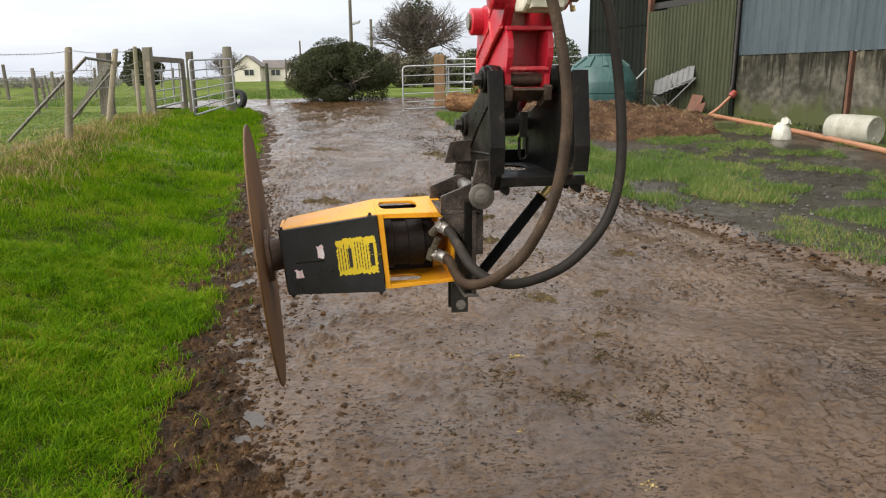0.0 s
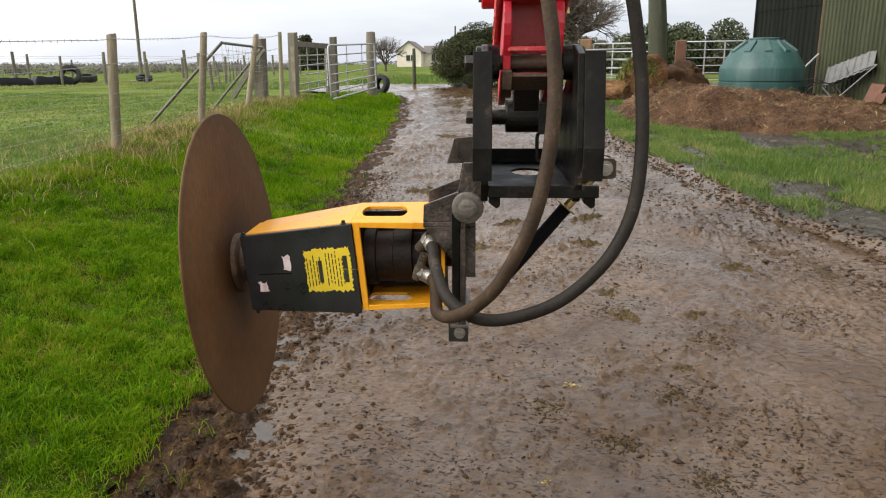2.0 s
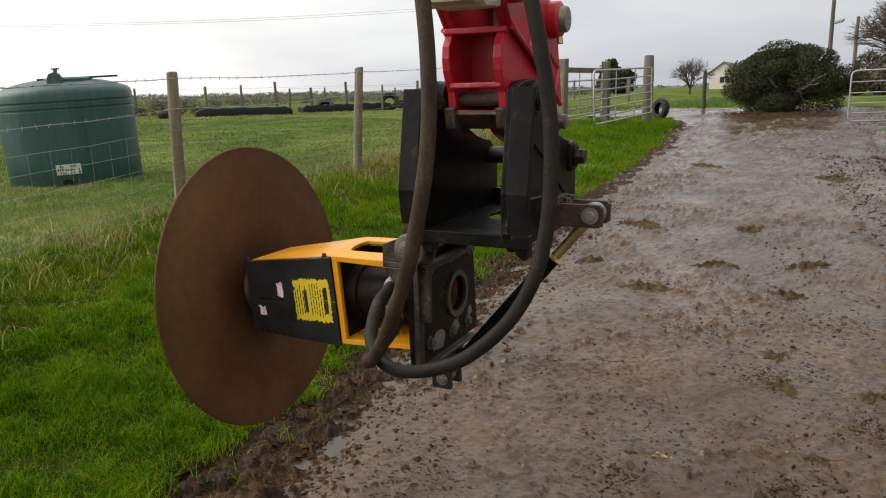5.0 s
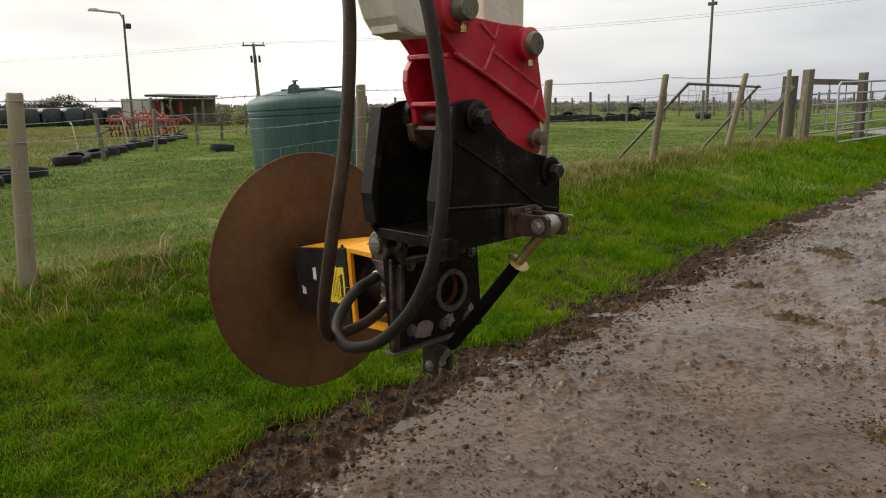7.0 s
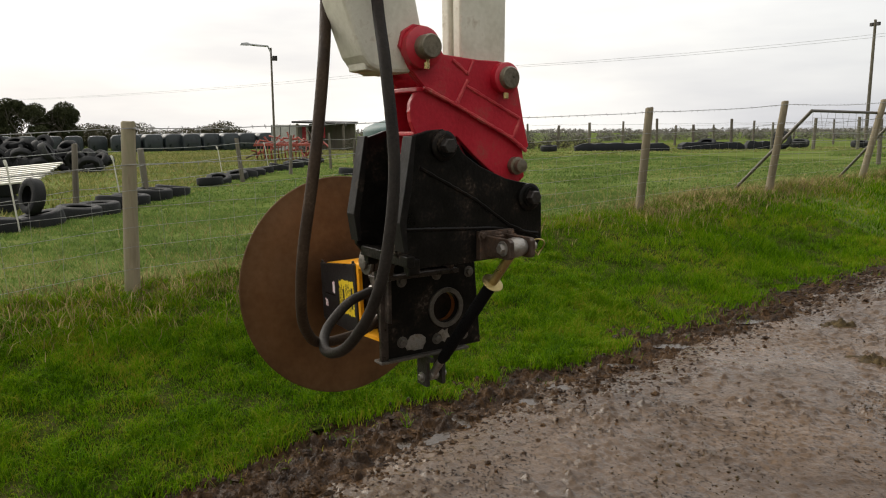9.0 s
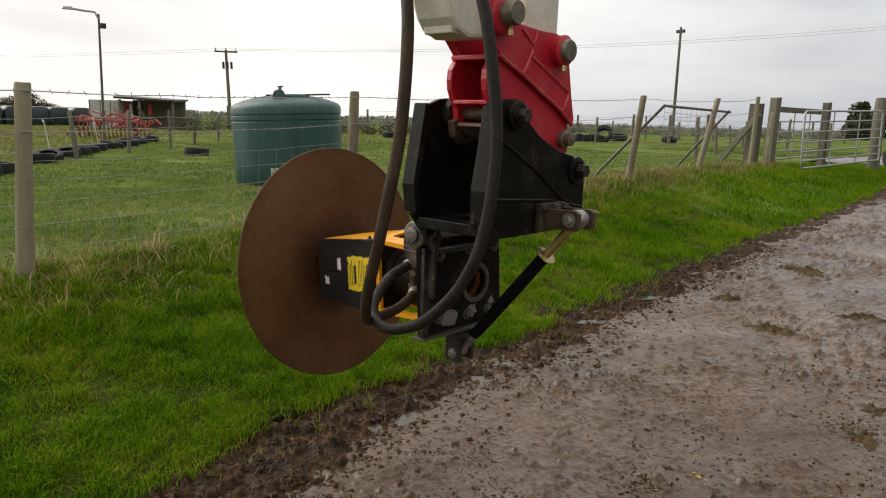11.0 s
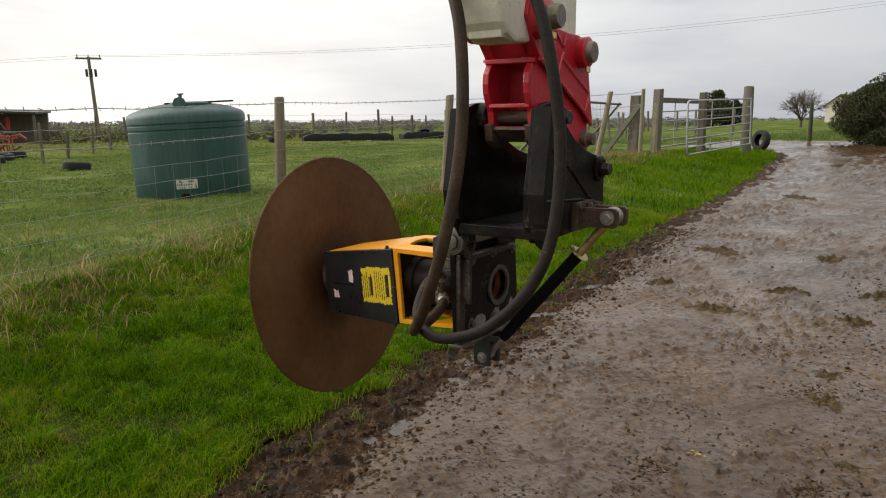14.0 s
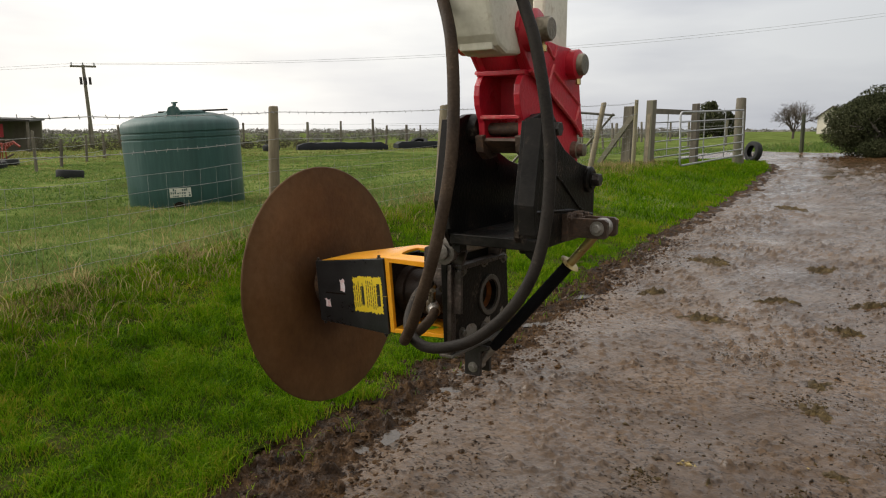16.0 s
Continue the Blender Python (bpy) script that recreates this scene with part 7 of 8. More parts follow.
T2 = (3.39, 18.45)
dome = thing("water_tank", Matrix.Translation((T2[0], T2[1], yz(*T2) - 0.02)), "squat green plastic tank with a ribbed domed top", "tank")
bm = bmesh.new()
tank_body(bm, [(0, 0.87), (0.05, 0.9), (0.46, 0.9), (0.47, 0.88), (0.49, 0.88), (0.5, 0.9), (0.74, 0.905), (0.77, 0.895)], 64)
part("tank_body", bm, M["tank"], dome, "green plastic shell with hoops", smooth=True)
bm = bmesh.new()
tank_body(bm, [(0.766, 0.90), (0.80, 0.885), (1.10, 0.71), (1.13, 0.685), (1.36, 0.36), (1.39, 0.30), (1.41, 0.1)], 64)
part("dome_top", bm, M["tank"], dome, smooth=True)
for k in range(10):
    a = 2 * math.pi * (k + 0.5) / 10
    bm = bmesh.new()
    add_hexa(bm, [Vector((rr_ * math.cos(a) - w_ * math.sin(a), rr_ * math.sin(a) + w_ * math.cos(a), z_)) for rr_, w_, z_ in ((0.70, -0.09, 1.08), (0.70, 0.09, 1.08), (0.38, 0.05, 1.32), (0.38, -0.05, 1.32), (0.71, -0.07, 1.15), (0.71, 0.07, 1.15), (0.40, 0.035, 1.385), (0.40, -0.035, 1.385))])
    part("dome_rib", bm, M["tank"], dome, bevel=0.012)
bm = bmesh.new()
add_turned(bm, (0, 0, 1.38), (0, 0, 1), [(0, 0.33), (0.03, 0.33), (0.045, 0.29), (0.05, 0.1)], 32)
part("lid", bm, M["tank"], dome, smooth=True)

# ---- shed ----
W0, WU = Vector((7.6, 13.1, 0)), Vector((-0.379, 0.925, 0)).normalized()
WN = Vector((WU.y, -WU.x, 0))
SHED = Matrix.Translation(W0) @ Matrix((WU, -WN, Vector((0, 0, 1)))).transposed().to_4x4()
shed = thing("farm_shed", SHED, "farm shed of corrugated sheeting over a stained concrete wall", "shed")


def tin(bm, s0, s1, z0, z1, depth, pitch, y0, flat=0.35):
    """Box-profile sheeting standing in the wall's plane, with its thickness."""
    pts = []
    s = s0
    while s < s1 - 1e-6:
        for f, d in ((0, 0), (flat, 0), (flat + 0.12, depth), (0.88, depth)):
            if s + f * pitch <= s1:
                pts.append((s + f * pitch, y0 - d))
        s += pitch
    pts.append((s1, y0))
    v = [[bm.verts.new((a, b + o, z)) for a, b in pts] for z, o in ((z0, 0), (z1, 0), (z1, 0.006), (z0, 0.006))]
    n = len(pts)
    for i in range(n - 1):
        for k in range(4):
            bm.faces.new((v[k][i], v[k][i + 1], v[(k + 1) % 4][i + 1], v[(k + 1) % 4][i]))


def shed_part(name, bm, mat, parent, label="", bevel=0.0):
    """Parts are drawn with the inside of the shed towards +y, and turned over here."""
    for v in bm.verts:
        v.co.y = -v.co.y
    return part(name, bm, mat, parent, label, bevel)


for k, s in enumerate(np.arange(-9.0, 3.9, 0.99)):
    bm = bmesh.new()
    tin(bm, s, s + 0.985, 2.10, 5.4, 0.028, 0.24, -0.03)
    shed_part("wall_sheet", bm, M["blue_tin"], shed, "blue-grey corrugated sheet")
for k in range(4):
    bm = bmesh.new()
    s = 3.97 + 0.80 * k
    tin(bm, s, s + 0.798, 0.80, 3.28 + 0.035 * (3 - k), 0.028, 0.1333, -0.1)
    shed_part("door_sheet", bm, M["green_tin"], shed, "olive green corrugated door sheet")
# far bay, its shade painted into the sheet colour
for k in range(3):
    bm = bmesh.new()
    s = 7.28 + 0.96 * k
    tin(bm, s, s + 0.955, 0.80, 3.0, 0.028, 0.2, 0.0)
    shed_part("wall_sheet", bm, M["dark_tin"], shed, "green corrugated sheet, coloured near-black for its shade")
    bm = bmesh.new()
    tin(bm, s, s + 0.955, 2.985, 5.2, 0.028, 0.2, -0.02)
    shed_part("wall_sheet", bm, M["dark_tin"], shed, "upper corrugated sheet, coloured near-black for its shade")
for k, s in enumerate((-9.0, -5.7, -2.4, 0.92)):
    bm = bmesh.new()
    e = 3.9 if k == 3 else s + 3.22
    add_box(bm, s + 0.08, e, -0.02, 0.14, 0.2, 2.12)
    shed_part("concrete_panel", bm, M["concrete"], shed, "stained grey concrete wall panel", 0.008)
for s in (0.92, -2.4, -5.7):
    bm = bmesh.new()
    add_box(bm, s - 0.03, s + 0.03, -0.04, 0.12, 0.3, 2.095)
    shed_part("stanchion", bm, M["rustpost"], shed, "rusty steel stanchion", 0.004)
for s in (3.92, 7.2):
    bm = bmesh.new()
    add_box(bm, s - 0.05, s + 0.06, -0.08, 0.06, 0.6, 5.0)
    shed_part("door_post", bm, M["rustpost"] if s > 5 else M["dark_tin"], shed, "rusty door post", 0.004)
bm = bmesh.new()
add_box(bm, 3.9, 7.3, 0.02, 0.16, 3.34, 3.5)
shed_part("door_rail", bm, M["dark"], shed, "dark beam above the door", 0.004)
# near-black wall added for the dark gap above the door
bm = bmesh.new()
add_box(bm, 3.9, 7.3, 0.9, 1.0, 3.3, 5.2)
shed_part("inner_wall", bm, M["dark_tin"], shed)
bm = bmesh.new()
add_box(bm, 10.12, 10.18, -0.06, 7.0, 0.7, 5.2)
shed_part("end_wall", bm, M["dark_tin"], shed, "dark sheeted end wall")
bm = bmesh.new()
add_hexa(bm, [(-9.2, -0.3, 5.35), (10.4, -0.3, 5.15), (10.4, 7.2, 6.4), (-9.2, 7.2, 6.6), (-9.2, -0.3, 5.41), (10.4, -0.3, 5.21), (10.4, 7.2, 6.46), (-9.2, 7.2, 6.66)])
shed_part("roof", bm, M["blue_tin"], shed, "sheeted roof")
# downpipe and orange drain
bm = bmesh.new()
dp = [SHED @ Vector(p) for p in ((3.8, 0.16, 3.6), (3.82, 0.16, 1.5), (3.85, 0.2, 1.22))]
add_tube(bm, dp, 0.04, 12)
ob = tagged(part("downpipe", bm, M["dark"], smooth=True), "dark grey downpipe on the shed's corner", "pipe")
drain = thing("drain_pipe", Matrix.Translation((0, 0, 0)), "long orange plastic drain pipe lying by the shed", "pipe")
bm = bmesh.new()
a, b = Vector((5.62, 16.7, yz(5.62, 16.7) + 0.05)), Vector((6.45, 9.6, yz(6.45, 9.6) + 0.05))
add_tube(bm, glide([a, Vector((5.86, 15.0, yz(5.86, 15) + 0.05)), Vector((6.12, 13.45, yz(6.12, 13.45) + 0.05)), Vector((6.33, 11.2, yz(6.33, 11.2) + 0.05)), b], 4), 0.047, 16)
part("pipe_run", bm, M["pipe"], drain, smooth=True)
bm = bmesh.new()
sock = Vector((5.99, 16.5, 1.25))
add_tube(bm, [a + Vector((-0.06, -0.02, 0)), a + Vector((0.0, -0.07, 0.06)), a.lerp(sock, 0.35) + Vector((0, -0.02, 0)), sock], 0.034, 14)
part("pipe_branch", bm, M["pipe"], drain, smooth=True)
bm = bmesh.new()
add_turned(bm, sock - Vector((0.03, 0, 0.04)), Vector((0.37, 0, 0.46)), [(0, 0.055), (0.01, 0.075), (0.06, 0.08), (0.08, 0.068), (0.13, 0.062), (0.15, 0.045)], 18)
part("pipe_socket", bm, M["redtin"], drain, "red pipe socket", smooth=True)
# white drum lying on its side
drum = thing("plastic_drum", Matrix.Translation((6.53, 12.2, yz(6.53, 12.2) - 0.03)) @ Matrix.Rotation(radians(-63), 4, 'Z'), "dirty white plastic drum lying on its side", "drum")
bm = bmesh.new()
add_turned(bm, (-0.4, 0, 0.245), (1, 0, 0), [(z * 1.0, r * 0.89) for z, r in [(0, 0.23), (0.015, 0.26), (0.05, 0.27), (0.25, 0.275), (0.27, 0.265), (0.29, 0.275), (0.52, 0.275), (0.54, 0.265), (0.56, 0.275), (0.76, 0.27), (0.795, 0.26), (0.81, 0.24), (0.80, 0.2)]], 40)
part("drum_body", bm, M["drum"], drum, "dirty white plastic shell", smooth=True)
for z in (0.12, 0.37):
    bm = bmesh.new()
    add_rod(bm, (0.385, 0.0, z), (0.412, 0.0, z), 0.03, n=14)
    part("bung", bm, M["drum"], drum, smooth=True)
# white feed sack
bm = bmesh.new()
rr = np.random.default_rng(5)
rings = []
for z, r in ((0, 0.13), (0.04, 0.16), (0.14, 0.165), (0.22, 0.14), (0.27, 0.085), (0.30, 0.10), (0.36, 0.07), (0.40, 0.025)):
    rings.append([(r * math.cos(t) * rr.uniform(0.85, 1.15) + 0.05 * (z > 0.28), 0.8 * r * math.sin(t) * rr.uniform(0.85, 1.15), z + 0.02 * rr.normal()) for t in np.linspace(0, 2 * math.pi, 14, endpoint=False)])
add_rings(bm, rings)
ob = tagged(part("sack", bm, M["white"], smooth=True), "crumpled white plastic sack beside the orange pipe", "sack")
ob.location = (5.58, 12.7, yz(5.58, 12.7) - 0.02)
bm = bmesh.new()
add_hexa(bm, [(-0.2, -0.13, 0), (0.2, -0.13, 0), (0.2, 0.13, 0), (-0.2, 0.13, 0), (-0.18, -0.12, 0.16), (0.19, -0.12, 0.15), (0.19, 0.12, 0.17), (-0.19, 0.12, 0.16)])
ob = tagged(part("concrete_block", bm, M["concrete"], bevel=0.012), "weathered concrete block in the grass", "block")
ob.location = (5.1, 14.2, yz(5.1, 14.2))
wr = np.random.default_rng(52)
wt, wd = wr.uniform(-2.2, 3.6, 800), np.abs(wr.normal(0.0, 0.35, 800)) + 0.1
wp = np.array([SHED @ Vector((float(a), float(b), 0)) for a, b in zip(wt, wd)])
wk = fbm(wp[:, 0] * 2, wp[:, 1] * 2, 3, 57) > 0.42
tagged(blades("weeds", wp[wk, 0], wp[wk, 1], track_z(wp[wk, 0], wp[wk, 1]) - 0.01, np.full(wk.sum(), 0.12), 0.02, 1.6, M["gorse"], 58, True), "weeds and rough grass along the shed wall", "weeds", kind="stuff")
# scrap leaning on the door and lying before it
def scrap_bar(a, b, r, mat, label):
    bm = bmesh.new()
    add_rod(bm, SHED @ Vector(a), SHED @ Vector(b), r, n=10)
    tagged(part("scrap_tube", bm, mat, smooth=True), label, "scrap", "scrap metal")


def scrap_panel(a, b, foot, width, mat, label):
    """A ribbed sheet whose upper edge runs from a to b, leaning down to its foot."""
    a, b, foot = SHED @ Vector(a), SHED @ Vector(b), SHED @ Vector(foot)
    bm = bmesh.new()
    tin(bm, 0, (b - a).length, 0, width, 0.018, 0.15, 0)
    ob = part("scrap_sheet", bm, mat)
    x_ = (b - a).normalized()
    y_ = (a - foot).normalized().cross(x_).normalized()
    ob.matrix_world = Matrix.Translation(a) @ Matrix((x_, -y_, x_.cross(-y_))).transposed().to_4x4() @ Matrix.Translation((0, 0, -width))
    tagged(ob, label, "scrap", "scrap metal")


scrap_panel((5.95, 0.72, 1.17), (4.98, 0.32, 1.56), (5.6, 0.85, 0.92), 0.52, M["scrap"], "bent grey ribbed sheet leaning on the shed door")
scrap_panel((6.05, 0.6, 1.10), (5.15, 0.26, 1.50), (5.8, 0.7, 0.85), 0.22, M["scrap"], "bent grey ribbed sheet leaning on the shed door")
for k, (p, q) in enumerate((((5.98, 0.62, 1.24), (4.93, 0.3, 1.62)), ((4.9, 0.3, 1.62), (5.35, 0.85, 0.86)), ((6.0, 0.7, 1.12), (5.35, 0.85, 0.87)), ((5.5, 0.5, 1.42), (5.75, 0.4, 1.60)), ((5.9, 0.9, 0.95), (5.1, 0.8, 0.93)))):
    scrap_bar(p, q, 0.018, M["scrap"], "grey scrap tube thrown against the shed door")
scrap_bar((7.06, 0.6, 1.45), (7.06, 0.17, 1.86), 0.022, M["galv"], "pale tube leaning on the rusty door post")
for p, rr_, tilt in (((5.55, 1.0, 0.98), 0.36, 25), ((6.2, 0.8, 1.12), 0.25, -15), ((5.85, 0.9, 1.1), 0.3, 50)):
    bm = bmesh.new()
    c_ = SHED @ Vector(p)
    ring_ = [c_ + Vector((rr_ * math.cos(u_), 0.15 * math.sin(2 * u_ + tilt), rr_ * 0.8 * math.sin(u_) * math.cos(radians(tilt)))) for u_ in np.linspace(-0.4, 3.5, 18)]
    add_tube(bm, ring_, 0.011, 8)
    tagged(part("wire_loop", bm, M["dark"], smooth=True), "dark bent wire sticking out of the scrap", "wire", "scrap metal")
for k, (p, w_, h_, rz_) in enumerate((((4.85, 0.40, 0.86), 0.3, 0.40, -50), ((4.55, 0.45, 0.83), 0.36, 0.24, -78))):
    bm = bmesh.new()
    add_box(bm, -w_ / 2, w_ / 2, -0.008, 0.008, 0, h_)
    ob = tagged(part("rusty_plate", bm, M["rustpost"], bevel=0.003), "rusty steel plate leaning on the shed door", "plate")
    ob.matrix_world = Matrix.Translation(SHED @ Vector(p)) @ pose(0, 0, 0, -24, 6 - 14 * k, rz_)

# ---- dung heap, turf clump, log, big post ----
HX0, HX1, HY0, HY1 = 0.4, 5.6, 12.6, 17.0


def heap_z(x, y):
    u, v = (x - 2.95) / (2.15 + 0.28 * np.clip(y - 13, 0, 2)), (y - 16.2) / 3.45
    b = np.clip(1 - np.abs(u) ** 3 - np.abs(v) ** 3, 0, 1) ** 0.7
    h = 0.36 * b * (0.5 + 0.9 * fbm(x * 0.9, y * 0.9, 3, 81)) * (1.25 - 0.16 * np.clip(x - 1.5, 0, 4))
    h += 0.22 * np.exp(-(((x - 2.0) / 0.8) ** 2 + ((y - 14.4) / 0.7) ** 2)) * b + 0.45 * np.exp(-(((x - 1.0) / 0.7) ** 2 + ((y - 19.0) / 0.8) ** 2)) * np.clip(b * 4, 0, 1)
    h += (fbm(x * 4, y * 4, 4, 83) - 0.5) * 0.34 * np.clip(b * 3, 0, 1)
    return track_z(x, y) - 0.06 + h


heap = tagged(sheet("muck_mound", np.arange(0.2, 6.2, 0.05), np.arange(12.5, 19.9, 0.06), heap_z, M["heap"]), "low heap of reddish brown dung and rotten straw", "heap")
hr = np.random.default_rng(91)
hx, hy = hr.uniform(0.5, 5.7, 22000), hr.uniform(12.7, 19.0, 22000)
hk = heap_z(hx, hy) > track_z(hx, hy) + 0.02
hx, hy = hx[hk], hy[hk]
tagged(blades("rotten_straw", hx, hy, heap_z(hx, hy) - 0.02, np.full(len(hx), 0.07), 0.009, 3.0, M["rotstraw"], 92, False), "rotten straw and stalks on the heap", "straw", kind="stuff")


hx, hy = hr.uniform(0.6, 5.5, 600), hr.uniform(12.8, 17.5, 600)
hk = heap_z(hx, hy) > track_z(hx, hy) + 0.05
hx, hy = hx[hk], hy[hk]
tagged(blades("rotten_straw", hx, hy, heap_z(hx, hy) + 0.01, np.full(len(hx), 0.09), 0.009, 5.0, M["straw"], 94, True), "long pale stalks strewn over the heap", "straw", kind="stuff")


def lump(name, x, y, z, sx, sy, sz, mat, seed, label, category):
    bm = bmesh.new()
    bmesh.ops.create_icosphere(bm, subdivisions=4, radius=1)
    for v in bm.verts:
        d = 1 + 0.35 * (noise.noise(v.co * 1.6 + Vector((seed, 0, 0)))) + 0.12 * noise.noise(v.co * 6 + Vector((0, seed, 0)))
        v.co = Vector((v.co.x * sx * d, v.co.y * sy * d, v.co.z * sz * d))
    ob = part(name, bm, M[mat], smooth=True)
    ob.location = (x, y, z)
    return tagged(ob, label, category)


lump("earth_clump", 0.85, 18.9, yz(0.85, 18.9) + 0.40, 0.66, 0.5, 0.62, "redearth", 3, "clump of brown earth and roots beside the post", "clump")
lump("earth_clump", 1.65, 19.1, yz(1.65, 19.1) + 0.35, 0.62, 0.45, 0.5, "clod", 7, "dark clump of sods beside the post", "clump")
cr_ = np.random.default_rng(12)
cx, cy = cr_.normal(0.72, 0.26, 3200), cr_.normal(18.75, 0.22, 3200)
tagged(blades("dead_grass", cx, cy, np.full(3200, 1.74) - 1.7 * ((cx - 0.72) ** 2 + (cy - 18.75) ** 2), np.full(3200, 0.16), 0.014, 1.8, M["rough"], 13, True), "tuft of yellowed grass on the earth clump", "grass", kind="stuff")
log_ = thing("log", Matrix.Translation((0.05, 18.75, yz(0.05, 18.75) + 0.24)) @ pose(0, 0, 0, 0, 3, -38) @ Matrix.Scale(1.14, 4), "ragged tan log lying on its side by the lane", "log")
bm = bmesh.new()
lr = np.random.default_rng(44)
add_rings(bm, [[(x_, r_ * math.cos(a) * lr.uniform(0.86, 1.12), r_ * math.sin(a) * lr.uniform(0.86, 1.12)) for a in np.linspace(0, 6.283, 20, endpoint=False)] for x_, r_ in ((-0.46, 0.05), (-0.47, 0.15), (-0.44, 0.21), (-0.36, 0.23), (-0.26, 0.235), (-0.14, 0.225), (-0.02, 0.24), (0.1, 0.22), (0.22, 0.235), (0.34, 0.24), (0.42, 0.20), (0.47, 0.14), (0.45, 0.05))])
part("trunk_piece", bm, M["rotlog"], log_, smooth=True)
bm = bmesh.new()
add_post(bm, 0.24, 3.46 - yz(1.2, 20.9), (-0.16, 0), 16, 5, 0.92)
ob = tagged(part("timber_post", bm, M["mossy"], smooth=True), "tall thick weathered timber post behind the heap", "post")
ob.location = (1.22, 20.9, yz(1.22, 20.9))

# ---- poles ----


def pole(name, x, y, base, top, r, label, lean=(0, 0)):
    p = thing(name, Matrix.Translation((x, y, base)), label, "pole", "poles")
    bm = bmesh.new()
    h = top - base
    add_tube(bm, [(0, 0, -0.3), (lean[0] * 0.5, lean[1] * 0.5, h * 0.5), (lean[0], lean[1], h)], [r, r * 0.85, r * 0.7], 12)
    part("pole_shaft", bm, M["oldwood"], p, smooth=True)
    return p


lampA = pole("street_lamp", -23.6, 5.55, gz(-23.6, 5.55), 4.62, 0.045, "slim yard lamp post with a curved arm")
bm = bmesh.new()
add_tube(bm, [(0, 0, 3.9), (-0.02, -0.1, 4.1), (-0.1, -0.42, 4.12), (-0.2, -0.75, 4.16)], 0.035, 8)
part("lamp_arm", bm, M["galv"], lampA, smooth=True)
bm = bmesh.new()
add_hexa(bm, [(-0.28, -1.0, 4.12), (-0.16, -1.0, 4.12), (-0.14, -0.7, 4.12), (-0.26, -0.7, 4.12), (-0.26, -0.96, 4.2), (-0.18, -0.96, 4.2), (-0.16, -0.72, 4.22), (-0.24, -0.72, 4.22)])
part("lamp_head", bm, M["galv"], lampA, bevel=0.01)
bm = bmesh.new()
add_box(bm, -0.06, 0.06, 0.04, 0.2, 3.62, 3.78)
add_rod(bm, (0, 0, 3.66), (0, 0.08, 3.7), 0.02, n=8)
part("floodlight", bm, M["dark"], lampA, bevel=0.01)
poleX = pole("lamp_pole", -33.0, 46.0, gz(-33.0, 46.0), 8.86, 0.12, "tall thin pole with two floodlights")
for s in (-1, 1):
    bm = bmesh.new()
    add_box(bm, -0.11 + 0.22 * s, 0.11 + 0.22 * s, -0.1, 0.1, 7.72, 7.94)
    part("floodlight", bm, M["dark"], poleX, bevel=0.01)
poleT = pole("power_pole", -52.3, 19.5, gz(-52.3, 19.5), 6.3, 0.14, "wooden power pole with a crossarm and insulators")
bm = bmesh.new()
add_box(bm, -0.5, 0.5, -0.85, 0.85, 5.38, 5.5)
for v in bm.verts:
    v.co.x *= 0.12
part("crossarm", bm, M["oldwood"], poleT)
for k in (-0.75, 0.0, 0.75):
    bm = bmesh.new()
    add_rod(bm, (0, k, 5.5), (0, k, 5.7), 0.05, n=8)
    part("insulator", bm, M["galv"], poleT, smooth=True)
for k in (-0.3, 0.0, 0.3):
    bm = bmesh.new()
    add_rod(bm, (0.15, k, 4.2), (0.15, k, 4.7), 0.09, n=8)
    part("fuse_switch", bm, M["dark"], poleT, smooth=True)
poleT.matrix_world = poleT.matrix_world @ Matrix.Rotation(radians(-3), 4, Vector((-0.7, 0.7, 0)))
poleR = pole("lamp_pole", -7.1, 45.5, gz(-7.1, 45.5), 6.45, 0.13, "tall wooden pole with a crossarm and a floodlight")
bm = bmesh.new()
add_hexa(bm, [(0.12, -0.12, 3.42), (0.5, -0.12, 3.5), (0.5, 0.12, 3.5), (0.12, 0.12, 3.42), (0.12, -0.12, 3.58), (0.6, -0.12, 3.68), (0.6, 0.12, 3.68), (0.12, 0.12, 3.58)])
part("floodlight", bm, M["galv"], poleR, bevel=0.02)
bm = bmesh.new()
add_box(bm, -0.5, 0.3, -0.05, 0.05, 5.05, 5.15)
for v in bm.verts:
    v.co.z += 0.14 * v.co.x
part("crossarm", bm, M["oldwood"], poleR)
poleR2 = pole("power_pole", -5.85, 45.3, gz(-5.85, 45.3), 5.1, 0.11, "dark wooden pole with an insulator")
bm = bmesh.new()
add_box(bm, 0.05, 0.3, -0.1, 0.1, 0.9, 1.5)
part("meter_box", bm, M["dark"], poleR2)
for k, (x, y, t) in enumerate([(-10.6, 47.0, 4.0), (-14.3, 58.0, 3.2), (-14.0, 58.5, 3.0)]):
    pole("wooden_pole", x, y, gz(x, y), t, 0.07, "slim dark pole beyond the bush")
bm = bmesh.new()
for dy in (-0.75, 0.75):
    for a, b, s in (((-52.3, 19.5 + dy, 6.35), (-5.0, 78.0 + dy, 13.0), 1.6), ((-52.3, 19.5 + dy, 6.35), (-120.0, -50.0 + dy, 7.0), 1.5)):
        a, b = Vector(a), Vector(b)
        add_tube(bm, [a.lerp(b, i / 24) - Vector((0, 0, s * 4 * (i / 24) * (1 - i / 24))) for i in range(25)], 0.009, 5)
tagged(part("power_line", bm, M["galv"], smooth=True), "thin overhead power lines", "cable")

# ---- far buildings ----


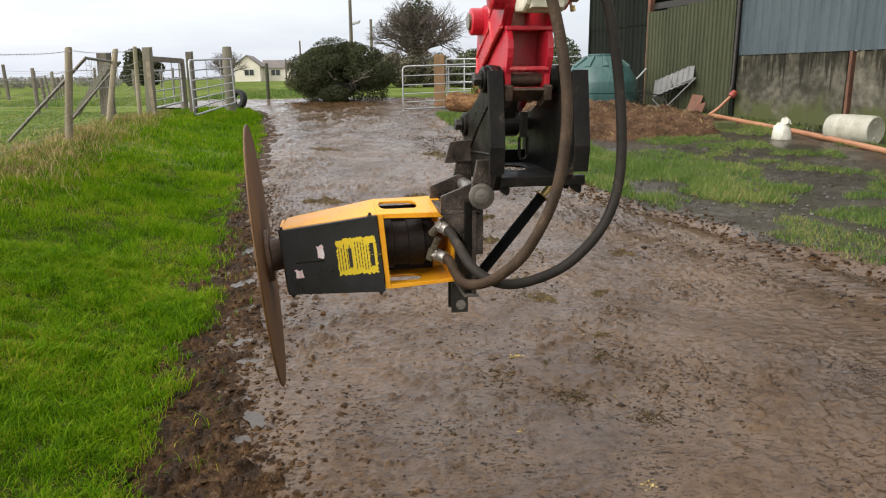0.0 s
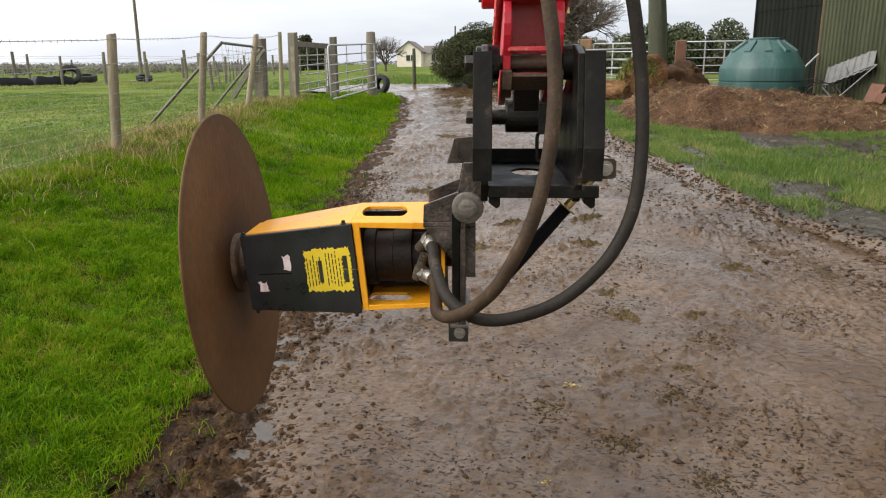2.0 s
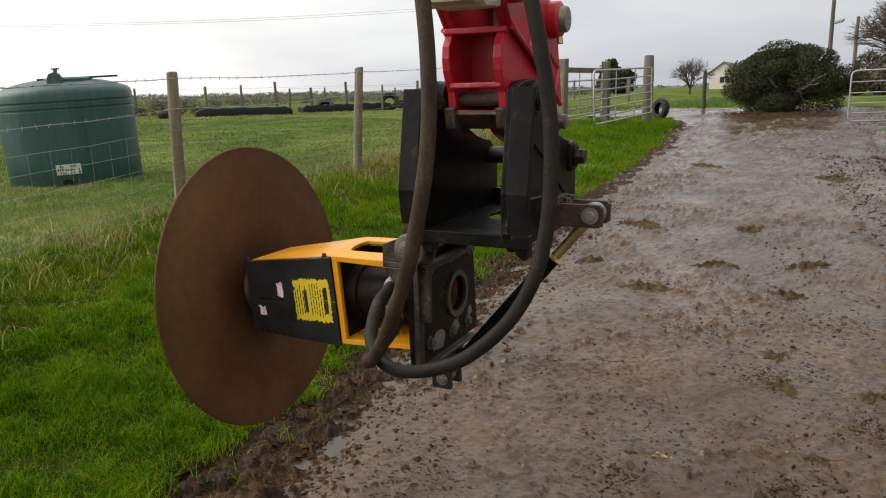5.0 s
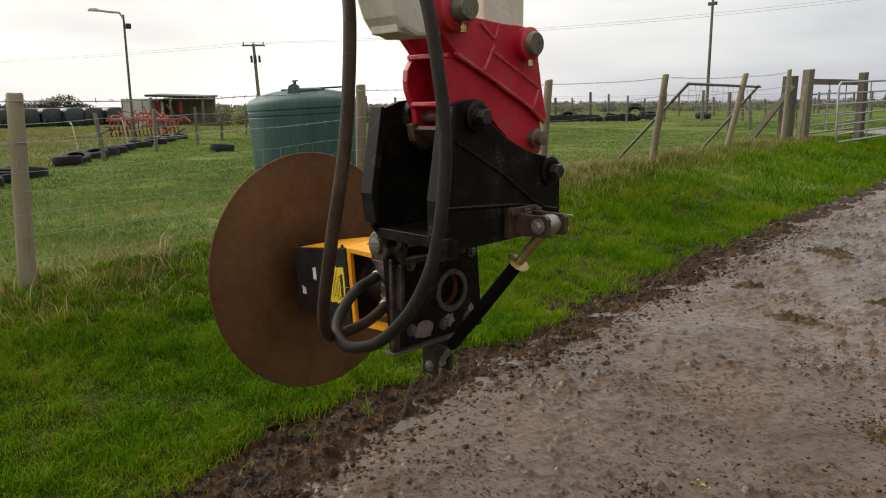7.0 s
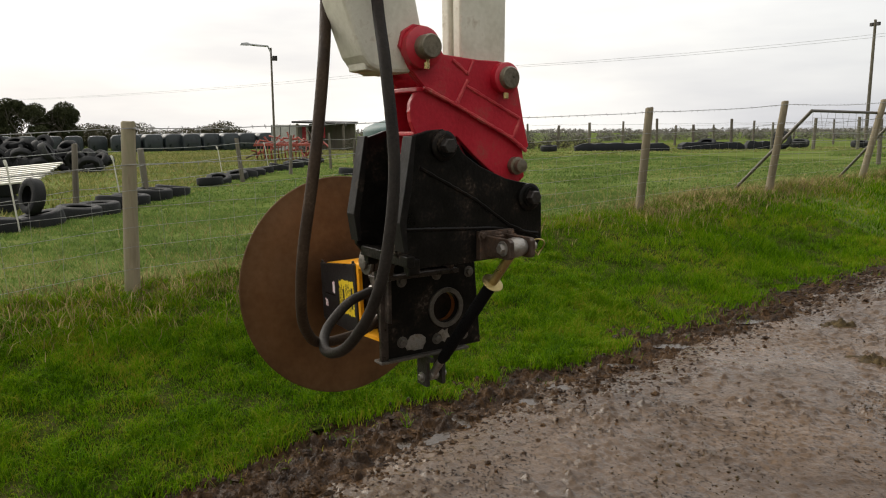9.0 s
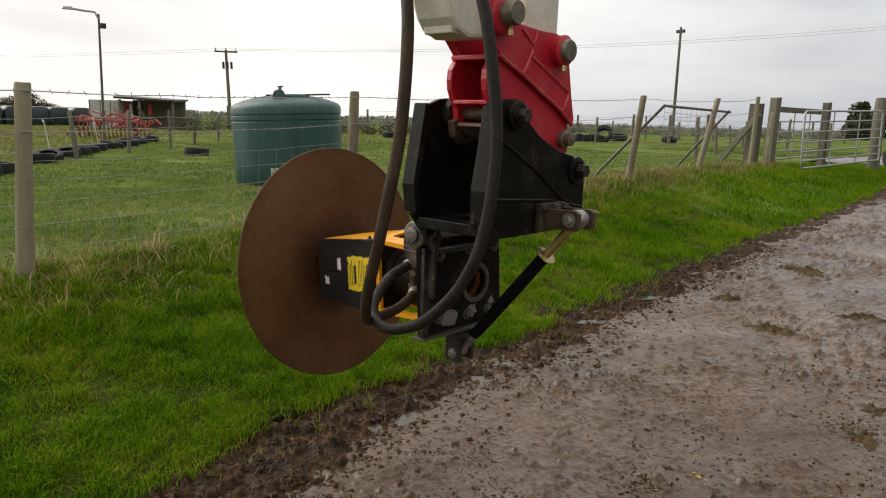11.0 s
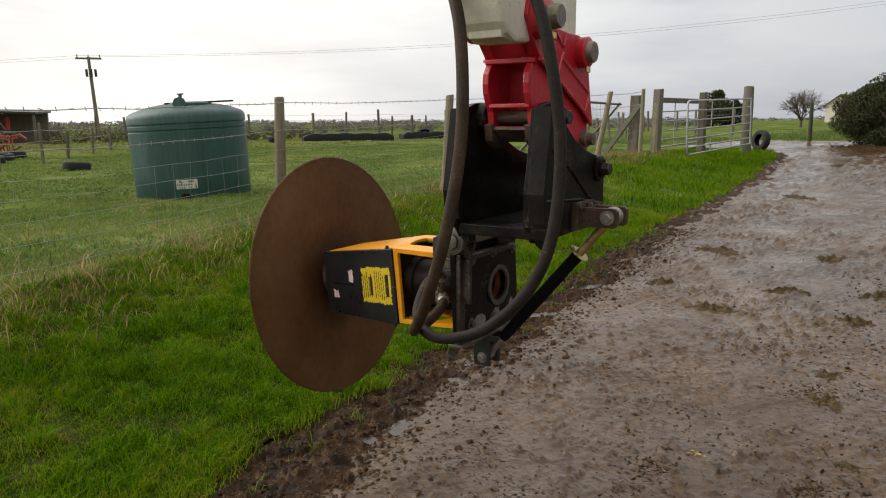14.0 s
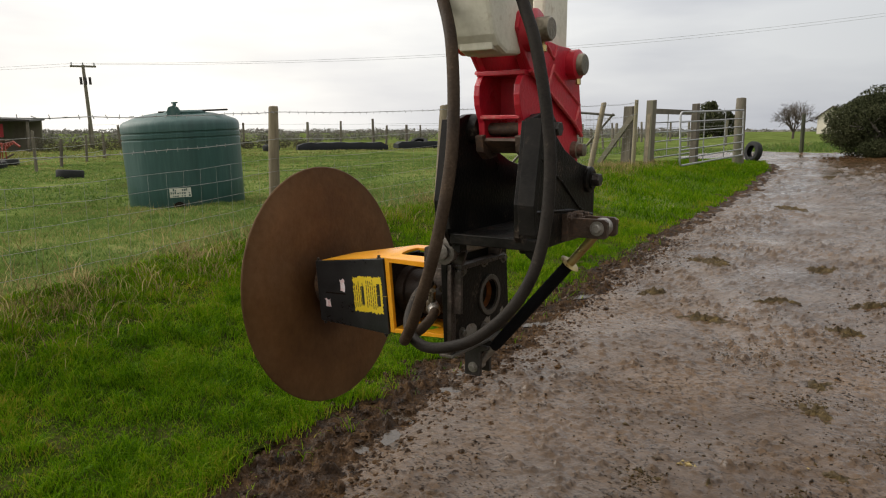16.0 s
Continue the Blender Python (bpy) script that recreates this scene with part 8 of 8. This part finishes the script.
def house():
    h = thing("house", Matrix.Translation((-33.0, 110.0, gz(-33.0, 110.0) - 0.1)) @ pose(0, 0, 0, 0, 0, 8), "small cream rendered bungalow with a slate roof", "house")
    w, e, a = 1.85, 2.35, 3.8
    bm = bmesh.new()
    add_prism(bm, [(-w, -0.5), (w, -0.5), (w, e), (0, a), (-w, e)], 'y', 0, 7)
    part("gable_wall", bm, M["render_wall"], h, "cream rendered gable")
    for s in (-1, 1):
        bm = bmesh.new()
        add_prism(bm, [(s * (w + 0.3), e - 0.18), (0, a), (0, a + 0.14), (s * (w + 0.35), e - 0.05)], 'y', -0.25, 7.2)
        part("roof", bm, M["slate"], h, "dark slate roof")
    bm = bmesh.new()
    add_box(bm, 1.85, 6.0, 3.0, 8.0, -0.5, 2.2)
    part("wing_wall", bm, M["render_wall"], h)
    bm = bmesh.new()
    add_prism(bm, [(2.7, 2.1), (8.3, 2.1), (5.5, 3.3)], 'x', 1.6, 6.2)
    part("wing_roof", bm, M["slate"], h, "dark slate roof")
    for x, z in ((0.1, 0.9), (3.6, 0.9)):
        y = 0 if x < 2 else 3.0
        bm = bmesh.new()
        add_box(bm, x - 0.6, x + 0.9, y - 0.05, y + 0.02, z, z + 1.0)
        wdw = part("window", bm, M["white"], h, "white framed window", 0.01)
        for k in (0, 1):
            bm = bmesh.new()
            add_box(bm, x - 0.5 + 0.7 * k, x + 0.1 + 0.7 * k, y - 0.07, y - 0.054, z + 0.1, z + 0.9)
            part("pane", bm, M["glass_dark"], wdw)
    return h


house()


def cabin():
    c = thing("field_shelter", Matrix.Translation((-43.4, 9.6, gz(-43.4, 9.6))) @ pose(0, 0, 0, 0, 0, 58), "pale cabin joined to an open dark-roofed field shelter", "shelter")
    bm = bmesh.new()
    add_box(bm, -1.3, 0.45, 0, 2.2, -0.1, 1.62)
    part("cabin_wall", bm, M["cabin"], c, "pale grey panel cabin", 0.02)
    for k in range(3):
        bm = bmesh.new()
        add_box(bm, -1.25 + 0.58 * k, -1.22 + 0.58 * k, -0.02, 0.0, 0, 1.6)
        part("panel_joint", bm, M["dark"], c)
    bm = bmesh.new()
    add_hexa(bm, [(0.2, -0.3, 1.72), (3.6, -0.3, 1.62), (3.6, 2.4, 1.72), (0.2, 2.4, 1.82), (0.2, -0.3, 1.84), (3.6, -0.3, 1.72), (3.6, 2.4, 1.82), (0.2, 2.4, 1.94)])
    part("roof", bm, M["dark"], c, "dark flat roof")
    bm = bmesh.new()
    add_box(bm, 0.45, 3.5, 2.0, 2.2, -0.1, 1.7)
    part("back_wall", bm, M["oldwood"], c)
    for x in (0.5, 1.6, 3.45):
        bm = bmesh.new()
        add_box(bm, x - 0.06, x + 0.06, -0.2, -0.08, -0.1, 1.68)
        part("post", bm, M["oldwood"], c)
    bm = bmesh.new()
    add_box(bm, 0.55, 0.8, 0.5, 0.53, 0.7, 1.5)
    part("hanging_cloth", bm, M["cloth"], c, "red cloth")
    bm = bmesh.new()
    add_box(bm, 1.85, 2.05, 0.5, 0.53, 0.8, 1.5)
    part("hanging_cloth", bm, M["cloth"], c, "red cloth")
    bm = bmesh.new()
    add_box(bm, 0.8, 0.95, 0.49, 0.54, 0.7, 1.45)
    part("hanging_cloth", bm, M["white"], c)
    return c


cabin()
# red tined implement
imp = thing("tined_cultivator", Matrix.Translation((-28.2, 6.9, gz(-28.2, 6.9))) @ pose(0, 0, 0, 0, 0, 65), "old red tined cultivator parked in the grass", "cultivator")
for k in range(4):
    bm = bmesh.new()
    add_box(bm, -1.2, 1.2, -0.9 + 0.55 * k, -0.82 + 0.55 * k, 0.62, 0.70)
    part("frame_bar", bm, M["redtin"], imp, bevel=0.005)
for k in range(5):
    bm = bmesh.new()
    add_rod(bm, (-1.1 + 0.55 * k, -0.95, 0.64), (-1.05 + 0.55 * k, 0.85, 0.75), 0.035, n=8)
    part("frame_bar", bm, M["redtin"], imp, smooth=True)
for k in range(26):
    bm = bmesh.new()
    x, y = -1.15 + (k % 9) * 0.29, -0.86 + (k // 9) * 0.55
    add_tube(bm, [(x, y, 0.66), (x + 0.02, y - 0.14, 0.42), (x, y - 0.02, 0.22), (x, y + 0.12, 0.02)], 0.022, 6)
    part("tine", bm, M["redtin"] if k % 3 else M["rust"], imp, smooth=True)
bm = bmesh.new()
add_tube(bm, [(-0.4, 0.85, 0.7), (0, 1.3, 0.95), (0.4, 0.85, 0.7)], 0.04, 8)
part("drawbar", bm, M["redtin"], imp, smooth=True)
ci = np.random.default_rng(66)
for k in range(46):
    bm = bmesh.new()
    p = Vector((ci.uniform(-1.5, 1.5), ci.uniform(-0.8, 0.9), ci.uniform(0.25, 1.0)))
    q = p + Vector((ci.normal() * 0.35, ci.normal() * 0.2, ci.normal() * 0.22))
    q.z = max(q.z, 0.06)
    add_rod(bm, p, q, ci.uniform(0.025, 0.05), n=7)
    part("spring_arm", bm, M["redtin"] if k % 4 else M["rust"], imp, smooth=True)

# ---- trees and bushes ----


def twigs(bm, p, d, length, r, depth, g, spread=0.6, kids=(3, 4), up=0.12):
    """A branch that forks again and again."""
    d = d.normalized()
    mid = p + d * length * 0.5 + Vector((g.normal(), g.normal(), g.normal())) * length * 0.06
    end = mid + (d + Vector((0, 0, up))).normalized() * length * 0.5
    add_tube(bm, [p, mid, end], [r, r * 0.8, r * 0.6], 5 if depth > 1 else 3, cap=False)
    if depth == 0:
        return
    for k in range(int(g.integers(kids[0], kids[1] + 1))):
        a = Vector((g.normal(), g.normal(), g.normal() * 0.7))
        nd = (d + a * spread).normalized()
        s = mid.lerp(end, g.uniform(0.1, 1.0))
        twigs(bm, s, nd, length * g.uniform(0.6, 0.82), r * 0.58, depth - 1, g, spread, kids, up)


def leaves(name, centres, radii, n, size, mat, seed, label="", parent=None, hollow=0.55):
    """Clumps of small leaves about the given centres, thicker towards each clump's skin."""
    g = np.random.default_rng(seed)
    c = np.array(centres)[g.integers(0, len(centres), n)]
    k = g.normal(size=(n, 3))
    k /= np.linalg.norm(k, axis=1)[:, None]
    idx = g.integers(0, len(centres), n)
    c, rad = np.array(centres)[idx], np.array(radii)[idx]
    rad = rad.reshape(n, -1)
    p = c + k * rad * (hollow + (1 - hollow) * g.uniform(0, 1, n)[:, None] ** 0.5)
    u = g.normal(size=(n, 3))
    u /= np.linalg.norm(u, axis=1)[:, None]
    w = np.cross(u, k + 0.4 * g.normal(size=(n, 3)))
    w /= np.linalg.norm(w, axis=1)[:, None] + 1e-9
    s = size * g.uniform(0.5, 1.4, n)[:, None]
    v = np.stack([p - u * s, p + w * s * 0.45, p + u * s, p - w * s * 0.45], 1).reshape(-1, 3)
    ob = fast_mesh(name, v, np.arange(4 * n).reshape(n, 4), mat)
    ob.parent = parent
    if label:
        ob["label"] = label
    return ob


def bush(name, x, y, z, w, d, h, n, size, mat, seed, label, clumps=26):
    g = np.random.default_rng(seed)
    b = thing(name, Matrix.Translation((x, y, z)), label, "bush", "bushes")
    cs, rs = [], []
    for k in range(clumps):
        a, e = g.uniform(0, 6.28), g.uniform(0.0, 1.0)
        q = math.sqrt(max(0, 1 - (e * 0.95) ** 2)) * g.uniform(0.35, 0.85)
        cs.append((w / 2 * q * math.cos(a), d / 2 * q * math.sin(a), 0.1 * h + h * 0.72 * e))
        r = g.uniform(0.10, 0.22)
        rs.append((w * r, d * r, h * r * 1.05))
    leaves("crown", cs, rs, n, size, M[mat], seed + 1, "", b, 0.5)
    bm = bmesh.new()
    for k in range(9):
        a = g.uniform(0, 6.28)
        twigs(bm, Vector((0.1 * math.cos(a), 0.1 * math.sin(a), 0)), Vector((math.cos(a) * 0.7, math.sin(a) * 0.7, 0.9)), h * 0.42, 0.05, 2, g)
    part("stem", bm, M["bark"], b)
    return b


bush("evergreen_bush", -4.12, 24.6, gz(-4.12, 24.6) + 0.0, 3.7, 2.8, 2.0, 93000, 0.034, "leaf", 500, "broad dark evergreen bush at the lane's bend", 34)
# bare tree with ivy
g_ = np.random.default_rng(77)
tree = thing("tree", Matrix.Translation((-2.75, 40.5, gz(-2.75, 40.5))), "round-crowned leafless tree with ivy in its middle", "tree", "trees")
bm = bmesh.new()
add_tube(bm, [(0, 0, -0.2), (0.05, 0, 0.9), (0.0, 0.0, 1.7)], [0.34, 0.26, 0.24], 10)
part("trunk", bm, M["bark"], tree, smooth=True)
bm = bmesh.new()
for k in range(32):
    a = k * 2.4
    s = 0.1 + 1.35 * (k % 6) / 5
    twigs(bm, Vector((0, 0, 1.2 + 0.06 * (k % 6))), Vector((math.cos(a) * s, math.sin(a) * s, 0.8)), 1.25, 0.07, 5, g_, 0.5, (3, 3), 0.05)
part("crown", bm, M["twig"], tree, "bare brown limbs and twigs", recalc=False)
leaves("ivy", [(0, 0, 2.6), (0.3, 0, 3.6), (-0.4, 0, 3.4), (0.1, 0, 3.9), (-0.2, 0.2, 2.0)], [(0.9, 0.8, 0.8), (0.9, 0.8, 0.9), (0.8, 0.8, 0.8), (0.9, 0.8, 0.8), (0.5, 0.5, 0.7)], 3500, 0.07, M["leaf"], 78, "dark ivy in the crown", tree, 0.2)
small = thing("tree", Matrix.Translation((-18.7, 57.0, gz(-18.7, 57.0))), "small leafless tree beyond the field gate", "tree", "trees")
bm = bmesh.new()
add_tube(bm, [(0, 0, -0.2), (0.02, 0, 0.6)], [0.10, 0.08], 8)
for k in range(11):
    a = k * 2.4
    q = 0.3 + 0.9 * (k % 4) / 3
    twigs(bm, Vector((0, 0, 0.35 + 0.06 * (k % 4))), Vector((q * math.cos(a), q * math.sin(a), 1)), 0.95, 0.045, 4, g_, 0.5, (3, 4), 0.08)
part("crown", bm, M["twig"], small, "bare brown limbs and twigs", recalc=False)
bush("round_tree", -35.1, 79.0, gz(-35.1, 79.0) - 0.1, 5.0, 4.0, 4.3, 9000, 0.16, "leaf", 520, "round evergreen tree beyond the field", 26)


def hedge(name, pts, h, d, n, size, mat, seed, label):
    g = np.random.default_rng(seed)
    b = thing(name, Matrix.Translation((pts[0][0], pts[0][1], gz(*pts[0]))), label, "hedge", "hedges")
    cs, rs = [], []
    for (x0, y0), (x1, y1) in zip(pts, pts[1:]):
        L = math.hypot(x1 - x0, y1 - y0)
        m = max(3, int(L / (0.45 * h)))
        for k in range(m):
            t = (k + g.uniform(0, 1)) / m
            x, y = x0 + (x1 - x0) * t, y0 + (y1 - y0) * t
            hz = h * g.uniform(0.55, 1.0)
            cs.append((x - pts[0][0] + g.normal() * d * 0.2, y - pts[0][1] + g.normal() * d * 0.2, gz(x, y) - gz(*pts[0]) + hz * 0.5))
            rs.append((h * 0.42, d * 0.6, hz * 0.55))
    leaves("foliage", cs, rs, n, size, M[mat], seed + 1, "", b, 0.45)
    return b


hedge("hedge", [(-5.5, 36.0), (0.5, 35.5), (3.5, 34.5), (7.5, 34.0)], 1.55, 1.2, 16000, 0.09, "hedge", 540, "scruffy brown-green hedge behind the yard gates")
hedge("hedge", [(0.0, 34.8), (2.0, 34.3), (4.2, 34.3)], 2.3, 1.6, 20000, 0.08, "gorse", 541, "tall dark gorse hedge behind the yard gates")
hedge("hedge", [(-8.5, 62.0), (-3.0, 60.0), (2.0, 60.0)], 2.4, 1.5, 9000, 0.13, "hedge", 542, "low hedge beyond the bend")
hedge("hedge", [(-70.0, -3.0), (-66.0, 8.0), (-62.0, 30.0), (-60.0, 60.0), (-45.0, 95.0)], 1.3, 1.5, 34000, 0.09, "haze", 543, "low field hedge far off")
hedge("hedge", [(-41.0, 12.5), (-38.0, 19.0), (-34.5, 26.0)], 0.75, 0.8, 9000, 0.05, "hedge", 546, "low brown hedge beside the shelter")
hedge("hedge", [(-66.0, -14.0), (-68.0, -2.0), (-68.0, 3.0), (-66.0, 9.0)], 2.2, 2.5, 36000, 0.10, "hedge", 544, "brown leafless hedge behind the bales")
for k, (x, y, w, h) in enumerate([(-60.5, -12.0, 9.0, 4.7), (-61.0, -7.6, 4.6, 4.3), (-62.0, -4.6, 3.8, 4.0)]):
    bush("field_tree", x, y, gz(x, y) + 0.9, 3.4, w, h * 0.74, 16000, 0.09, "leaf", 560 + k, "dark spreading tree behind the bales", 18)
# far wooded ridge
gr = np.random.default_rng(600)
cs, rs = [], []
for k in range(220):
    a = radians(20 + 150 * k / 219)
    R_ = gr.uniform(380, 460)
    cs.append((R_ * math.cos(a), R_ * math.sin(a), 0.6 + gr.uniform(0, 0.9)))
    rs.append((14, 14, gr.uniform(1.0, 2.4)))
# the haze over the woods is in the leaf colour
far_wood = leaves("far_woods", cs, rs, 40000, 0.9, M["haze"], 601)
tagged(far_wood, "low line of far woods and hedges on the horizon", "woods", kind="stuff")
